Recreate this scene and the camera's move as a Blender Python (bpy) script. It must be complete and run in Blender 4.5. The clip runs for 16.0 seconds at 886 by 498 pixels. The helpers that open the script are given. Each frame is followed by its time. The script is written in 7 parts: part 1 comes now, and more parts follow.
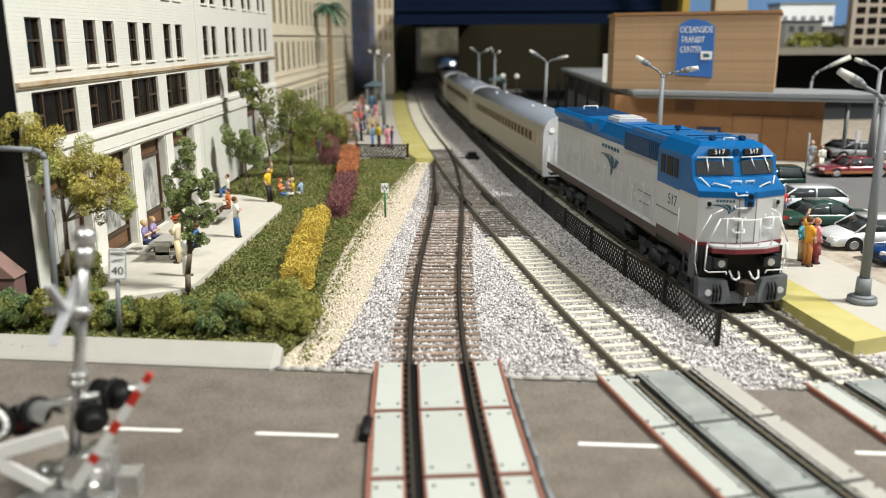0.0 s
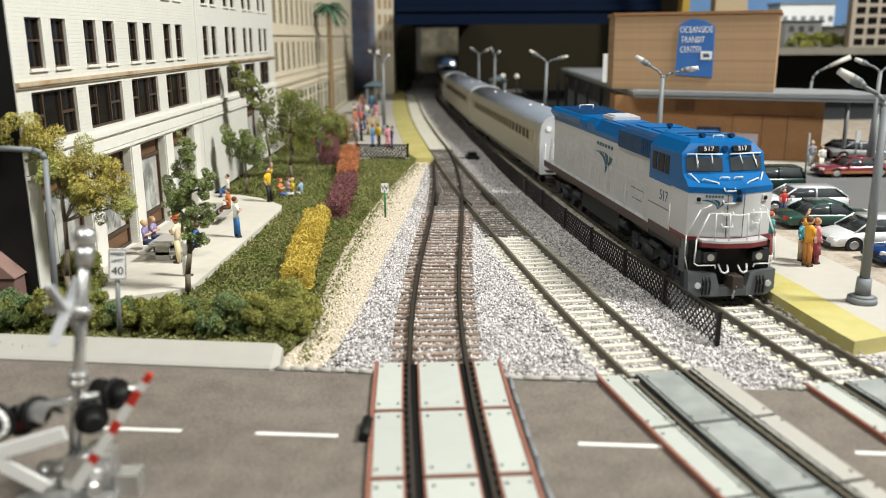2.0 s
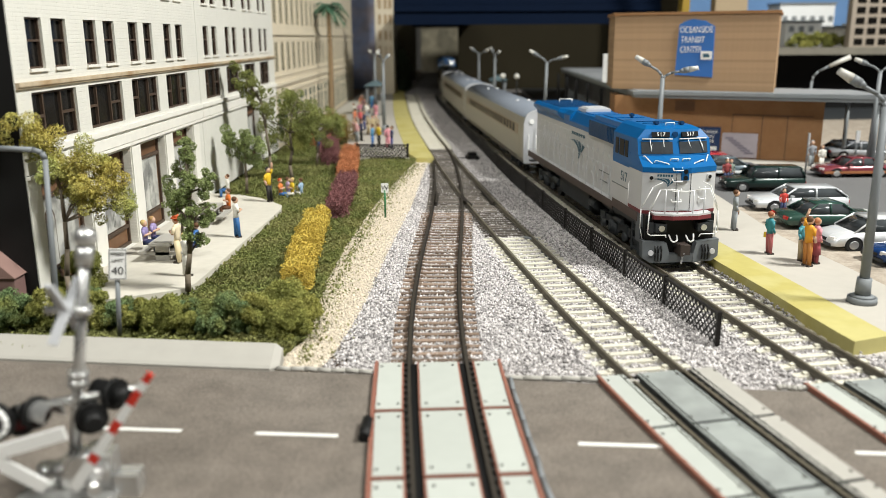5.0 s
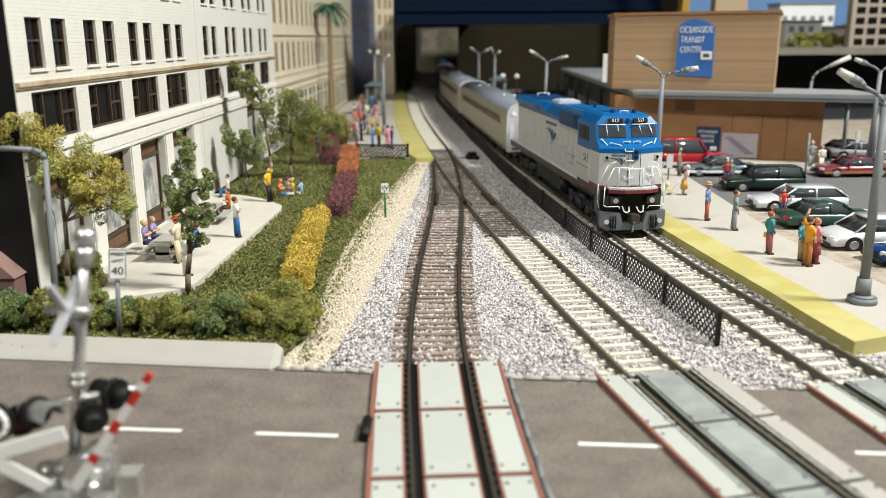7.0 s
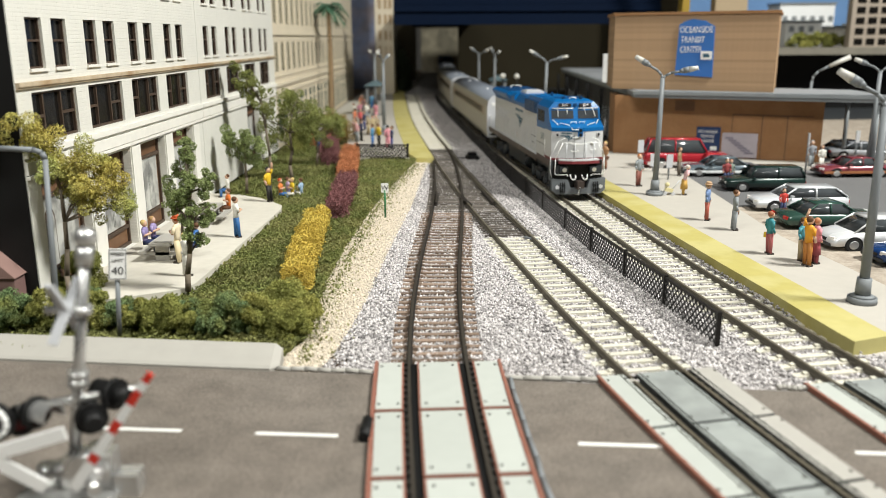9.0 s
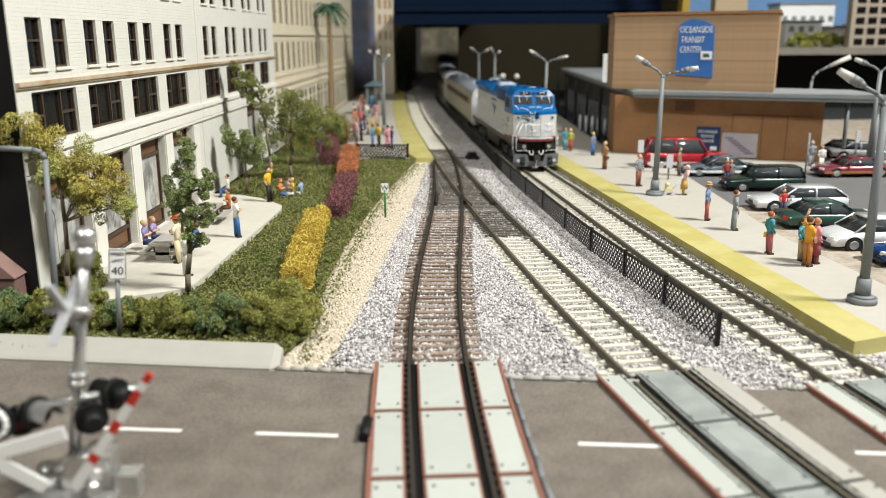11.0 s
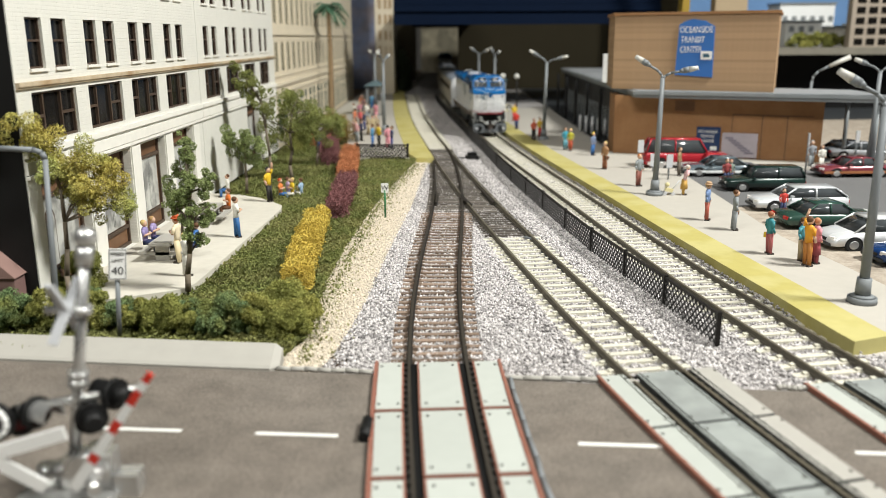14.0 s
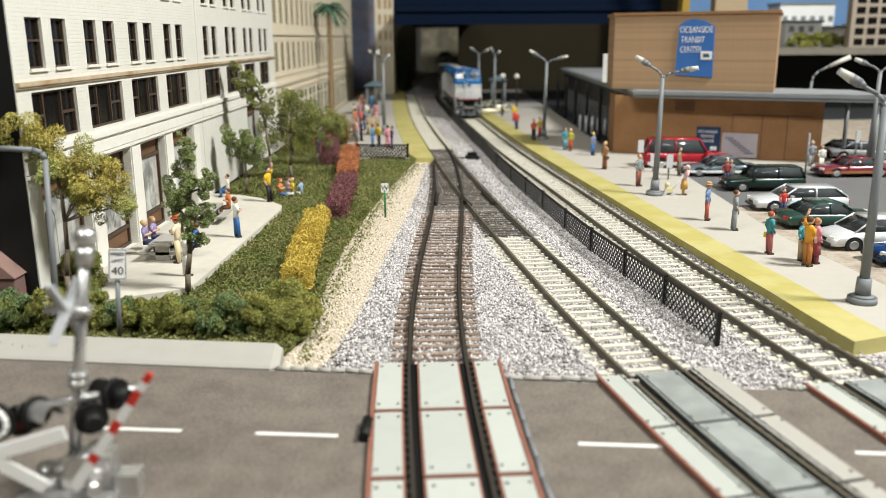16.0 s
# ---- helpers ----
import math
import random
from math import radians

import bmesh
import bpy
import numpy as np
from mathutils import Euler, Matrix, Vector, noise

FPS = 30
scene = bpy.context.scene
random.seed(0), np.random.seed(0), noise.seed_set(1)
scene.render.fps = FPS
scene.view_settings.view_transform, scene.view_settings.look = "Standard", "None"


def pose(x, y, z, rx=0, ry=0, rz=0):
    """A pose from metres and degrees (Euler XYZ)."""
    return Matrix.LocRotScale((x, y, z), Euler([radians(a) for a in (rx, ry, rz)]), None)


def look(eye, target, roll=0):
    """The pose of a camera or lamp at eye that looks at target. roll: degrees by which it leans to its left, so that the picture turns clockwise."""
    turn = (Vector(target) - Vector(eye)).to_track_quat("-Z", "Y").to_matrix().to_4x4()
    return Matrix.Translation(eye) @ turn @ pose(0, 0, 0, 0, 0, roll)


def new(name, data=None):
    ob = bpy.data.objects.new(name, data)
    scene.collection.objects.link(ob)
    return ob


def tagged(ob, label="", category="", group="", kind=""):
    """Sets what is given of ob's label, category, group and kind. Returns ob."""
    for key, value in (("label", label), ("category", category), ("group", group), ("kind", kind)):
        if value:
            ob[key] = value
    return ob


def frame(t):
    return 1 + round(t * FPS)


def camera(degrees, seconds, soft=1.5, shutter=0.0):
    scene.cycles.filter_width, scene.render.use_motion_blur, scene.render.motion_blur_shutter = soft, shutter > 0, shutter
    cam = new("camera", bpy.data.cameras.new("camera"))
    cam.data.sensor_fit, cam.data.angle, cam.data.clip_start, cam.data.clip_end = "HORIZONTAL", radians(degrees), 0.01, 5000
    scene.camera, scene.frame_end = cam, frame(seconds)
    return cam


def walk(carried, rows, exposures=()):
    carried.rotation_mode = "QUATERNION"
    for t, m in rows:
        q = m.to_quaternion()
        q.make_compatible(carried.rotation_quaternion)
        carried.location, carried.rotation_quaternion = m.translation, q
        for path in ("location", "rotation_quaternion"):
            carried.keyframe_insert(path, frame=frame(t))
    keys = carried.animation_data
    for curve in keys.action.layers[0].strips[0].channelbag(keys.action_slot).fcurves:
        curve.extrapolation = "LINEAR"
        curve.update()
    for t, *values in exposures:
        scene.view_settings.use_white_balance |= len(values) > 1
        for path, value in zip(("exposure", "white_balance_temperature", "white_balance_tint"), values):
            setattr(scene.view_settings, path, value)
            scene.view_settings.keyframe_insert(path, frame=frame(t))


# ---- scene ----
cam = camera(56, 16.0, soft=.55)
# the lens is close to a small railway: sharp near the train, soft before and behind it
cam.data.dof.use_dof = True
cam.data.dof.focus_distance = 0.37
cam.data.dof.aperture_fstop = 14.5
CAM = pose(0, 0, 0.0955, 90 - 14.23, 0, 0) @ pose(0, 0, 0, 0, 0, -0.3)
walk(cam, [(0, CAM), (16, CAM)], exposures=[(0, 0.0), (16, 0.0)])

# ---- world and room light (the railway stands in a room lit from the ceiling) ----
world = bpy.data.worlds.new("world")
scene.world = world
world.use_nodes = True
wbg = world.node_tree.nodes["Background"]
wbg.inputs[0].default_value = (1.0, 0.93, 0.84, 1)
wbg.inputs[1].default_value = 0.01


def ceiling_lamp(x, y, z, sx, sy, watts, target, col):
    li = bpy.data.lights.new("ceiling_lamp", "AREA")
    li.shape, li.size, li.size_y, li.energy, li.color = "RECTANGLE", sx, sy, watts, col
    ob = new("ceiling_lamp", li)
    ob.matrix_world = look((x, y, z), target)
    return ob


WARM = (0.98, 0.978, 0.925)
ceiling_lamp(0.85, 0.12, 1.12, 0.24, 0.24, 35.0, (0.0, 0.40, 0.0), WARM)
ceiling_lamp(-0.35, -0.55, 1.25, 0.9, 0.2, 17.0, (0.0, 0.35, 0.0), WARM)

# ---- small helpers; lengths in millimetres ----
K = 0.001
rng = np.random.default_rng(7)
rnd = random.Random(11)


def spline(pts):
    """x as a smooth function of y through (y, x) pairs."""
    ys = np.array([p[0] for p in pts], float)
    xs = np.array([p[1] for p in pts], float)
    d = np.gradient(xs, ys)

    def at(y):
        i = min(max(int(np.searchsorted(ys, y)) - 1, 0), len(ys) - 2)
        hh = ys[i + 1] - ys[i]
        u = (y - ys[i]) / hh
        return float((2 * u**3 - 3 * u**2 + 1) * xs[i] + (u**3 - 2 * u**2 + u) * hh * d[i]
                     + (3 * u**2 - 2 * u**3) * xs[i + 1] + (u**3 - u**2) * hh * d[i + 1])
    return at


TRACK_A = spline([(100, 6), (160, 2.2), (237, -1.7), (286, -2.6), (367, -1.2), (426, 1), (505, 3.2), (545, 3.6), (619, 2.6), (680, .6), (740, -3.4)])
TRACK_B = spline([(60, 104.6), (100, 92.8), (166, 75.9), (233, 61.5), (280, 53.2), (351, 42.6), (412, 34), (454, 28.2), (545, 17), (633, 7), (740, -3.4), (925, -20.5),
                  (1105, -34), (1305, -46), (1592, -61), (1787, -65), (2092, -63), (2500, -58)])
TRACK_C = spline([(60, 148), (100, 140.6), (160, 130.6), (215, 121.2), (260, 113.6), (322, 103.8), (413, 93.0), (535, 79.3), (634, 68), (727, 58), (840, 48.3), (940, 40.2),
                  (1060, 31), (1200, 21.5), (1400, 13), (1600, 9), (1900, 8), (2400, 10), (3000, 14)])


def along(fn, y):
    """Place and heading (angle about z from +y) of a track at y."""
    return fn(y), math.atan2(-(fn(y + 1) - fn(y - 1)), 2.0)


def bx(bm, x0, x1, y0, y1, z0, z1, mi=0, m=None):
    v = [bm.verts.new((x, y, z)) for x, y, z in ((x0, y0, z0), (x1, y0, z0), (x1, y1, z0), (x0, y1, z0), (x0, y0, z1), (x1, y0, z1), (x1, y1, z1), (x0, y1, z1))]
    if m is not None:
        for q in v:
            q.co = m @ q.co
    for i in ((3, 2, 1, 0), (4, 5, 6, 7), (0, 1, 5, 4), (1, 2, 6, 5), (2, 3, 7, 6), (3, 0, 4, 7)):
        bm.faces.new([v[k] for k in i]).material_index = mi
    return v


def cb(bm, c, s, mi=0, rot=None):
    """Box by centre and size, turned by rot (degrees)."""
    m = Matrix.Translation(c) @ (Euler([radians(a) for a in rot]).to_matrix().to_4x4() if rot else Matrix())
    return bx(bm, -s[0] / 2, s[0] / 2, -s[1] / 2, s[1] / 2, -s[2] / 2, s[2] / 2, mi, m)


def rod(bm, p, q, r0, r1=None, n=8, mi=0, cap=True):
    p, q = Vector(p), Vector(q)
    r1 = r0 if r1 is None else r1
    t = (q - p).to_track_quat("Z", "Y").to_matrix()
    a = [[bm.verts.new(c + t @ Vector((r * math.cos(2 * math.pi * i / n), r * math.sin(2 * math.pi * i / n), 0))) for i in range(n)] for c, r in ((p, r0), (q, max(r1, 1e-3)))]
    for i in range(n):
        f = bm.faces.new((a[0][i], a[0][(i + 1) % n], a[1][(i + 1) % n], a[1][i]))
        f.material_index, f.smooth = mi, n > 5
    if cap:
        bm.faces.new(a[0][::-1]).material_index = mi
        bm.faces.new(a[1]).material_index = mi


def tube(bm, pts, r, n=6, mi=0):
    for p, q in zip(pts[:-1], pts[1:]):
        rod(bm, p, q, r, r, n, mi)


def ball(bm, c, r, sub=2, mi=0, s=(1, 1, 1), rough=0.0, seed=0):
    g = bmesh.ops.create_icosphere(bm, subdivisions=sub, radius=1)
    for v in g["verts"]:
        k = 1 + (rough * noise.noise(v.co * 2.3 + Vector((seed, seed * .7, 3))) if rough else 0)
        v.co = Vector((v.co.x * s[0], v.co.y * s[1], v.co.z * s[2])) * r * k + Vector(c)
        for f in v.link_faces:
            f.material_index, f.smooth = mi, True


def prism(bm, poly, z0, z1, mi=0, m=None):
    """Extrudes a polygon of (x, y) from z0 to z1."""
    lo, hi = [[bm.verts.new((m @ Vector((x, y, z))) if m else (x, y, z)) for x, y in poly] for z in (z0, z1)]
    n = len(poly)
    fs = [bm.faces.new(lo[::-1]), bm.faces.new(hi)] + [bm.faces.new((lo[i], lo[(i + 1) % n], hi[(i + 1) % n], hi[i])) for i in range(n)]
    for f in fs:
        f.material_index = mi
    return fs


def loft(bm, rings, mi=0, cap=True, closed=True, smooth=False):
    """Joins rings of equally many points."""
    rs = [[bm.verts.new(p) for p in ring] for ring in rings]
    n = len(rs[0])
    for a, b in zip(rs[:-1], rs[1:]):
        for i in range(n if closed else n - 1):
            f = bm.faces.new((a[i], a[(i + 1) % n], b[(i + 1) % n], b[i]))
            f.material_index, f.smooth = mi, smooth
    if cap:
        bm.faces.new(rs[0][::-1]).material_index = mi
        bm.faces.new(rs[-1]).material_index = mi


def finish(bm, name, mats, bevel=0.0, rounds=1):
    if bevel:
        es = [e for e in bm.edges if len(e.link_faces) == 2 and e.calc_face_angle(0) > 0.6]
        bmesh.ops.bevel(bm, geom=es, offset=bevel, segments=rounds, affect="EDGES", clamp_overlap=True)
    bmesh.ops.recalc_face_normals(bm, faces=bm.faces)
    bmesh.ops.scale(bm, vec=(K, K, K), verts=bm.verts)
    me = bpy.data.meshes.new(name)
    bm.to_mesh(me)
    bm.free()
    for mt in (mats if isinstance(mats, (list, tuple)) else [mats]):
        me.materials.append(mt)
    return me


def part(name, bm, material, parent=None, label="", bevel=0.0, m=None, rounds=1):
    ob = new(name, finish(bm, name, material, bevel, rounds))
    if rounds > 1:
        ob.data.polygons.foreach_set("use_smooth", [True] * len(ob.data.polygons))
    if parent is not None:
        ob.parent = parent
    if m is not None:
        ob.matrix_basis = m
    return tagged(ob, label)


def thing(name, label, category, x=0, y=0, z=0, rz=0, group="", kind=""):
    ob = new(name)
    ob.empty_display_size = 0.01
    ob.matrix_basis = pose(x * K, y * K, z * K, 0, 0, rz)
    return tagged(ob, label, category, group, kind)


def shared(name, me, parent=None, m=None):
    ob = new(name, me)
    if parent is not None:
        ob.parent = parent
    if m is not None:
        ob.matrix_basis = m
    return ob


def mm_pose(x, y, z, rx=0, ry=0, rz=0):
    return pose(x * K, y * K, z * K, rx, ry, rz)


def soup(name, verts, faces, material, label="", category="", parent=None, kind="stuff", smooth=False):
    """One mesh from generated arrays, in millimetres."""
    me = bpy.data.meshes.new(name)
    verts, faces = np.asarray(verts, float) * K, np.asarray(faces)
    k = faces.shape[1]
    me.vertices.add(len(verts))
    me.vertices.foreach_set("co", verts.ravel())
    me.loops.add(faces.size)
    me.loops.foreach_set("vertex_index", faces.ravel().astype(np.int32))
    me.polygons.add(len(faces))
    me.polygons.foreach_set("loop_start", np.arange(len(faces), dtype=np.int32) * k)
    me.update(calc_edges=True)
    me.validate()
    me.materials.append(material)
    ob = new(name, me)
    if parent is not None:
        ob.parent = parent
    return tagged(ob, label, category, "", kind)


def turns(n):
    q = rng.normal(size=(n, 4))
    q /= np.linalg.norm(q, axis=1)[:, None]
    w, x, y, z = q.T
    return np.stack([1 - 2 * (y * y + z * z), 2 * (x * y - z * w), 2 * (x * z + y * w), 2 * (x * y + z * w), 1 - 2 * (x * x + z * z), 2 * (y * z - x * w),
                     2 * (x * z - y * w), 2 * (y * z + x * w), 1 - 2 * (x * x + y * y)], 1).reshape(n, 3, 3)


OCTA_V = np.array([(1, 0, 0), (-1, 0, 0), (0, 1, 0), (0, -1, 0), (0, 0, 1), (0, 0, -1)], float)
OCTA_F = np.array([(0, 2, 4), (2, 1, 4), (1, 3, 4), (3, 0, 4), (2, 0, 5), (1, 2, 5), (3, 1, 5), (0, 3, 5)])
LEAF_V = np.array([(-1, 0, 0), (0, -.55, .18), (1, 0, 0), (0, .55, .18)], float)
LEAF_F = np.array([(0, 1, 2), (0, 2, 3)])


def scatter(points, sizes, base_v=OCTA_V, base_f=OCTA_F, squash=(1, 1, 1), jitter=.3):
    n = len(points)
    v = base_v[None] * (1 + rng.uniform(-jitter, jitter, (n, len(base_v), 1)))
    v = v * np.asarray(sizes).reshape(n, 1, 1) * np.asarray(squash)
    v = np.einsum("nij,nkj->nki", turns(n), v) + np.asarray(points)[:, None]
    f = base_f[None] + (np.arange(n) * len(base_v))[:, None, None]
    return v.reshape(-1, 3), f.reshape(-1, base_f.shape[1])


# ---- materials ----
def mat(name, col, rough=.6, metal=0.0, var=.12, size=3.0, bump=0.0, bsize=None, random_part=0.0, island=0.0, col2=None, mix_size=12.0, spec=.3, coat=0.0, stretch=None, emit=0.0):
    mt = bpy.data.materials.new(name)
    mt.use_nodes = True
    nt = mt.node_tree
    N, L = nt.nodes, nt.links
    b = N["Principled BSDF"]
    b.inputs["Roughness"].default_value, b.inputs["Metallic"].default_value = rough, metal
    b.inputs["Specular IOR Level"].default_value = spec
    b.inputs["Coat Weight"].default_value = coat
    tc = N.new("ShaderNodeTexCoord")
    co = tc.outputs["Object"]
    if stretch:
        mp = N.new("ShaderNodeMapping")
        mp.inputs["Scale"].default_value = stretch
        L.new(co, mp.inputs["Vector"])
        co = mp.outputs[0]

    def noise_tex(s, detail=4):
        n = N.new("ShaderNodeTexNoise")
        n.inputs["Scale"].default_value = 1000.0 / s
        n.inputs["Detail"].default_value = detail
        L.new(co, n.inputs["Vector"])
        return n.outputs["Fac"]

    def math_node(op, a, c):
        m = N.new("ShaderNodeMath")
        m.operation = op
        for i, q in enumerate((a, c)):
            if isinstance(q, (int, float)):
                m.inputs[i].default_value = q
            else:
                L.new(q, m.inputs[i])
        return m.outputs[0]
    src = N.new("ShaderNodeRGB")
    src.outputs[0].default_value = (*col, 1)
    c = src.outputs[0]
    if col2:
        mx = N.new("ShaderNodeMix")
        mx.data_type = "RGBA"
        rp = N.new("ShaderNodeMapRange")
        rp.inputs["From Min"].default_value, rp.inputs["From Max"].default_value = .42, .58
        L.new(noise_tex(mix_size), rp.inputs["Value"])
        L.new(rp.outputs[0], mx.inputs["Factor"])
        L.new(c, mx.inputs["A"])
        mx.inputs["B"].default_value = (*col2, 1)
        c = mx.outputs["Result"]
    fine, broad = noise_tex(size), noise_tex(size * 9, 2)
    k = math_node("ADD", math_node("MULTIPLY", math_node("SUBTRACT", fine, .5), 2.2 * var), math_node("MULTIPLY", math_node("SUBTRACT", broad, .5), 1.6 * var))
    if random_part:
        oi = N.new("ShaderNodeObjectInfo")
        k = math_node("ADD", k, math_node("MULTIPLY", math_node("SUBTRACT", oi.outputs["Random"], .5), 2 * random_part))
    if island:
        ge = N.new("ShaderNodeNewGeometry")
        k = math_node("ADD", k, math_node("MULTIPLY", math_node("SUBTRACT", ge.outputs["Random Per Island"], .5), 2 * island))
    hs = N.new("ShaderNodeHueSaturation")
    L.new(math_node("ADD", k, 1.0), hs.inputs["Value"])
    L.new(c, hs.inputs["Color"])
    L.new(hs.outputs[0], b.inputs["Base Color"])
    if var and rough > .12:
        L.new(math_node("ADD", math_node("MULTIPLY", math_node("SUBTRACT", broad, .5), .25), rough), b.inputs["Roughness"])
    if bump:
        bp = N.new("ShaderNodeBump")
        bp.inputs["Strength"].default_value = bump
        bp.inputs["Distance"].default_value = .0004
        L.new(noise_tex(bsize or size, 5), bp.inputs["Height"])
        L.new(bp.outputs[0], b.inputs["Normal"])
    if emit:
        b.inputs["Emission Color"].default_value = (*col, 1)
        b.inputs["Emission Strength"].default_value = emit
    return mt


def glass(name, col=(.9, .95, .95), rough=.03):
    mt = bpy.data.materials.new(name)
    mt.use_nodes = True
    b = mt.node_tree.nodes["Principled BSDF"]
    b.inputs["Base Color"].default_value = (*col, 1)
    b.inputs["Transmission Weight"].default_value = 1
    b.inputs["Roughness"].default_value = rough
    b.inputs["IOR"].default_value = 1.3
    return mt


M_WHITE_BRICK = mat("painted_brick", (.70, .69, .63), .75, var=.06, size=2.0)


def brick_relief(mt, w, h):
    """Fine brick courses as relief, for walls in the y-z plane."""
    nt = mt.node_tree
    tc, sp, cm = nt.nodes.new("ShaderNodeTexCoord"), nt.nodes.new("ShaderNodeSeparateXYZ"), nt.nodes.new("ShaderNodeCombineXYZ")
    nt.links.new(tc.outputs["Object"], sp.inputs[0])
    nt.links.new(sp.outputs[1], cm.inputs[0])
    nt.links.new(sp.outputs[2], cm.inputs[1])
    bt = nt.nodes.new("ShaderNodeTexBrick")
    bt.inputs["Scale"].default_value = 1.0
    bt.inputs["Brick Width"].default_value, bt.inputs["Row Height"].default_value, bt.inputs["Mortar Size"].default_value = w * K, h * K, .00022
    bt.inputs["Color1"].default_value, bt.inputs["Color2"].default_value, bt.inputs["Mortar"].default_value = (1, 1, 1, 1), (.72, .72, .72, 1), (0, 0, 0, 1)
    nt.links.new(cm.outputs[0], bt.inputs["Vector"])
    bp = nt.nodes.new("ShaderNodeBump")
    bp.inputs["Strength"].default_value, bp.inputs["Distance"].default_value = .5, .0003
    nt.links.new(bt.outputs["Color"], bp.inputs["Height"])
    nt.links.new(bp.outputs[0], nt.nodes["Principled BSDF"].inputs["Normal"])


brick_relief(M_WHITE_BRICK, 3.6, 1.45)
M_WHITE_TRIM = mat("white_trim", (.78, .76, .70), .65, var=.06, size=4, bump=.1)
M_CREAM = mat("cream_wall", (.66, .585, .45), .75, var=.08, size=5, bump=.15)
M_CORNICE = mat("worn_cornice", (.36, .25, .14), .7, var=.2, size=3, col2=(.50, .41, .29), mix_size=26)
M_PANE = mat("dark_pane", (.010, .009, .008), .16, var=.1, size=10)
M_PALE_PANE = mat("dull_olive_pane", (.17, .155, .10), .4, var=.2, size=9)
M_BROWN_FRAME = mat("brown_frame", (.075, .05, .035), .55, var=.15, size=3)
M_BROWN_PANEL = mat("brown_panel", (.16, .085, .045), .6, var=.2, size=5)
M_POSTER = mat("grey_shop_picture", (.50, .50, .47), .4, var=.3, size=6, col2=(.22, .22, .21), mix_size=9)
M_GREEN_DOOR = mat("dark_green_door", (.02, .06, .045), .45, var=.1)
M_CONCRETE = mat("patio_concrete", (.56, .53, .46), .8, var=.08, size=4, bump=.15, bsize=1.2)
M_KERB = mat("kerb_concrete", (.37, .355, .32), .75, var=.06, size=5, bump=.1)
M_ASPHALT = mat("brown_grey_asphalt", (.152, .130, .109), .88, var=.5, size=1.0, bump=1.0, bsize=.8, col2=(.158, .137, .116), mix_size=40)
M_LOT = mat("dark_asphalt", (.13, .13, .131), .8, var=.15, size=1.6, bump=.4, bsize=1.0)
M_ROADLINE = mat("road_paint", (.75, .74, .70), .7, var=.08, size=2)
M_STONE = mat("ballast_stone", (.48, .455, .45), .8, var=.08, size=1.0, island=.6)
M_STONE_BASE = mat("ballast_bed", (.37, .35, .34), .9, var=.35, size=1.1, bump=.9, bsize=1.0)
M_SAND = mat("yellow_sand", (.55, .48, .38), .9, var=.14, size=1.0, bump=.6, bsize=.8)
M_VERGE = mat("brown_gravel_verge", (.30, .255, .205), .9, var=.3, size=1.6, bump=.6, bsize=1.0, col2=(.38, .33, .27), mix_size=9)
M_SAND_GRAIN = mat("sand_grain", (.60, .53, .43), .85, var=.05, size=1.0, island=.24)
M_SOIL = mat("soil_under_turf", (.075, .078, .022), .95, var=.3, size=2.5, bump=.7, bsize=1.4)
M_TURF = mat("dark_green_turf", (.165, .185, .055), .9, var=.15, size=3, island=.3, col2=(.215, .215, .075), mix_size=22)
M_BUSH = mat("green_bush", (.25, .26, .068), .9, var=.12, size=3, island=.28, col2=(.295, .285, .075), mix_size=14)
M_BUSH_DARK = mat("blue_green_bush", (.16, .23, .10), .9, var=.12, size=3, island=.28, col2=(.19, .21, .06), mix_size=10)
M_YELLOW_BUSH = mat("yellow_bush", (.62, .48, .10), .9, var=.12, size=3, island=.3, col2=(.48, .35, .06), mix_size=8)
M_PURPLE_BUSH = mat("purple_bush", (.20, .085, .085), .9, var=.12, size=3, island=.5)
M_ORANGE_BUSH = mat("orange_bush", (.48, .19, .085), .9, var=.12, size=3, island=.45)
M_BROWN_BUSH = mat("brown_green_bush", (.22, .15, .04), .9, var=.12, size=3, island=.5)
M_LEAF = mat("green_leaf", (.215, .235, .07), .85, var=.1, size=3, island=.4)
M_LEAF_DARK = mat("dark_leaf", (.24, .29, .11), .85, var=.1, size=3, island=.4)
M_LEAF_AUTUMN = mat("turning_leaf", (.40, .43, .14), .85, var=.1, size=3, island=.4, col2=(.46, .39, .10), mix_size=18)
M_BARK = mat("grey_bark", (.16, .13, .095), .85, var=.3, size=1.5, bump=.6, bsize=1)
M_PALM_BARK = mat("palm_bark", (.30, .21, .12), .85, var=.3, size=1.5, bump=.6, bsize=1)
M_PALM = mat("palm_leaf", (.05, .12, .07), .7, var=.15)
M_RAIL = mat("weathered_rail", (.125, .112, .088), .55, metal=.15, var=.15, size=3)
M_RAILHEAD = mat("worn_rail_head", (.155, .135, .098), .42, metal=.35, var=.12, size=4)
M_RAIL_DARK = mat("dark_rail", (.030, .026, .022), .5, metal=.2, var=.15, size=3)
M_TIE_WOOD = mat("brown_tie", (.20, .145, .108), .8, var=.22, size=1.5, bump=.35, random_part=.35, stretch=(1, 6, 6))
M_TIE_SWITCH = mat("grey_brown_tie", (.125, .11, .095), .85, var=.25, size=1.5, bump=.35, random_part=.35, stretch=(1, 6, 6))
M_TIE_CONC = mat("pale_concrete_tie", (.56, .535, .445), .75, var=.06, size=2, bump=.1, random_part=.06)
M_SPIKE = mat("tie_clip", (.62, .59, .49), .7, var=.1)
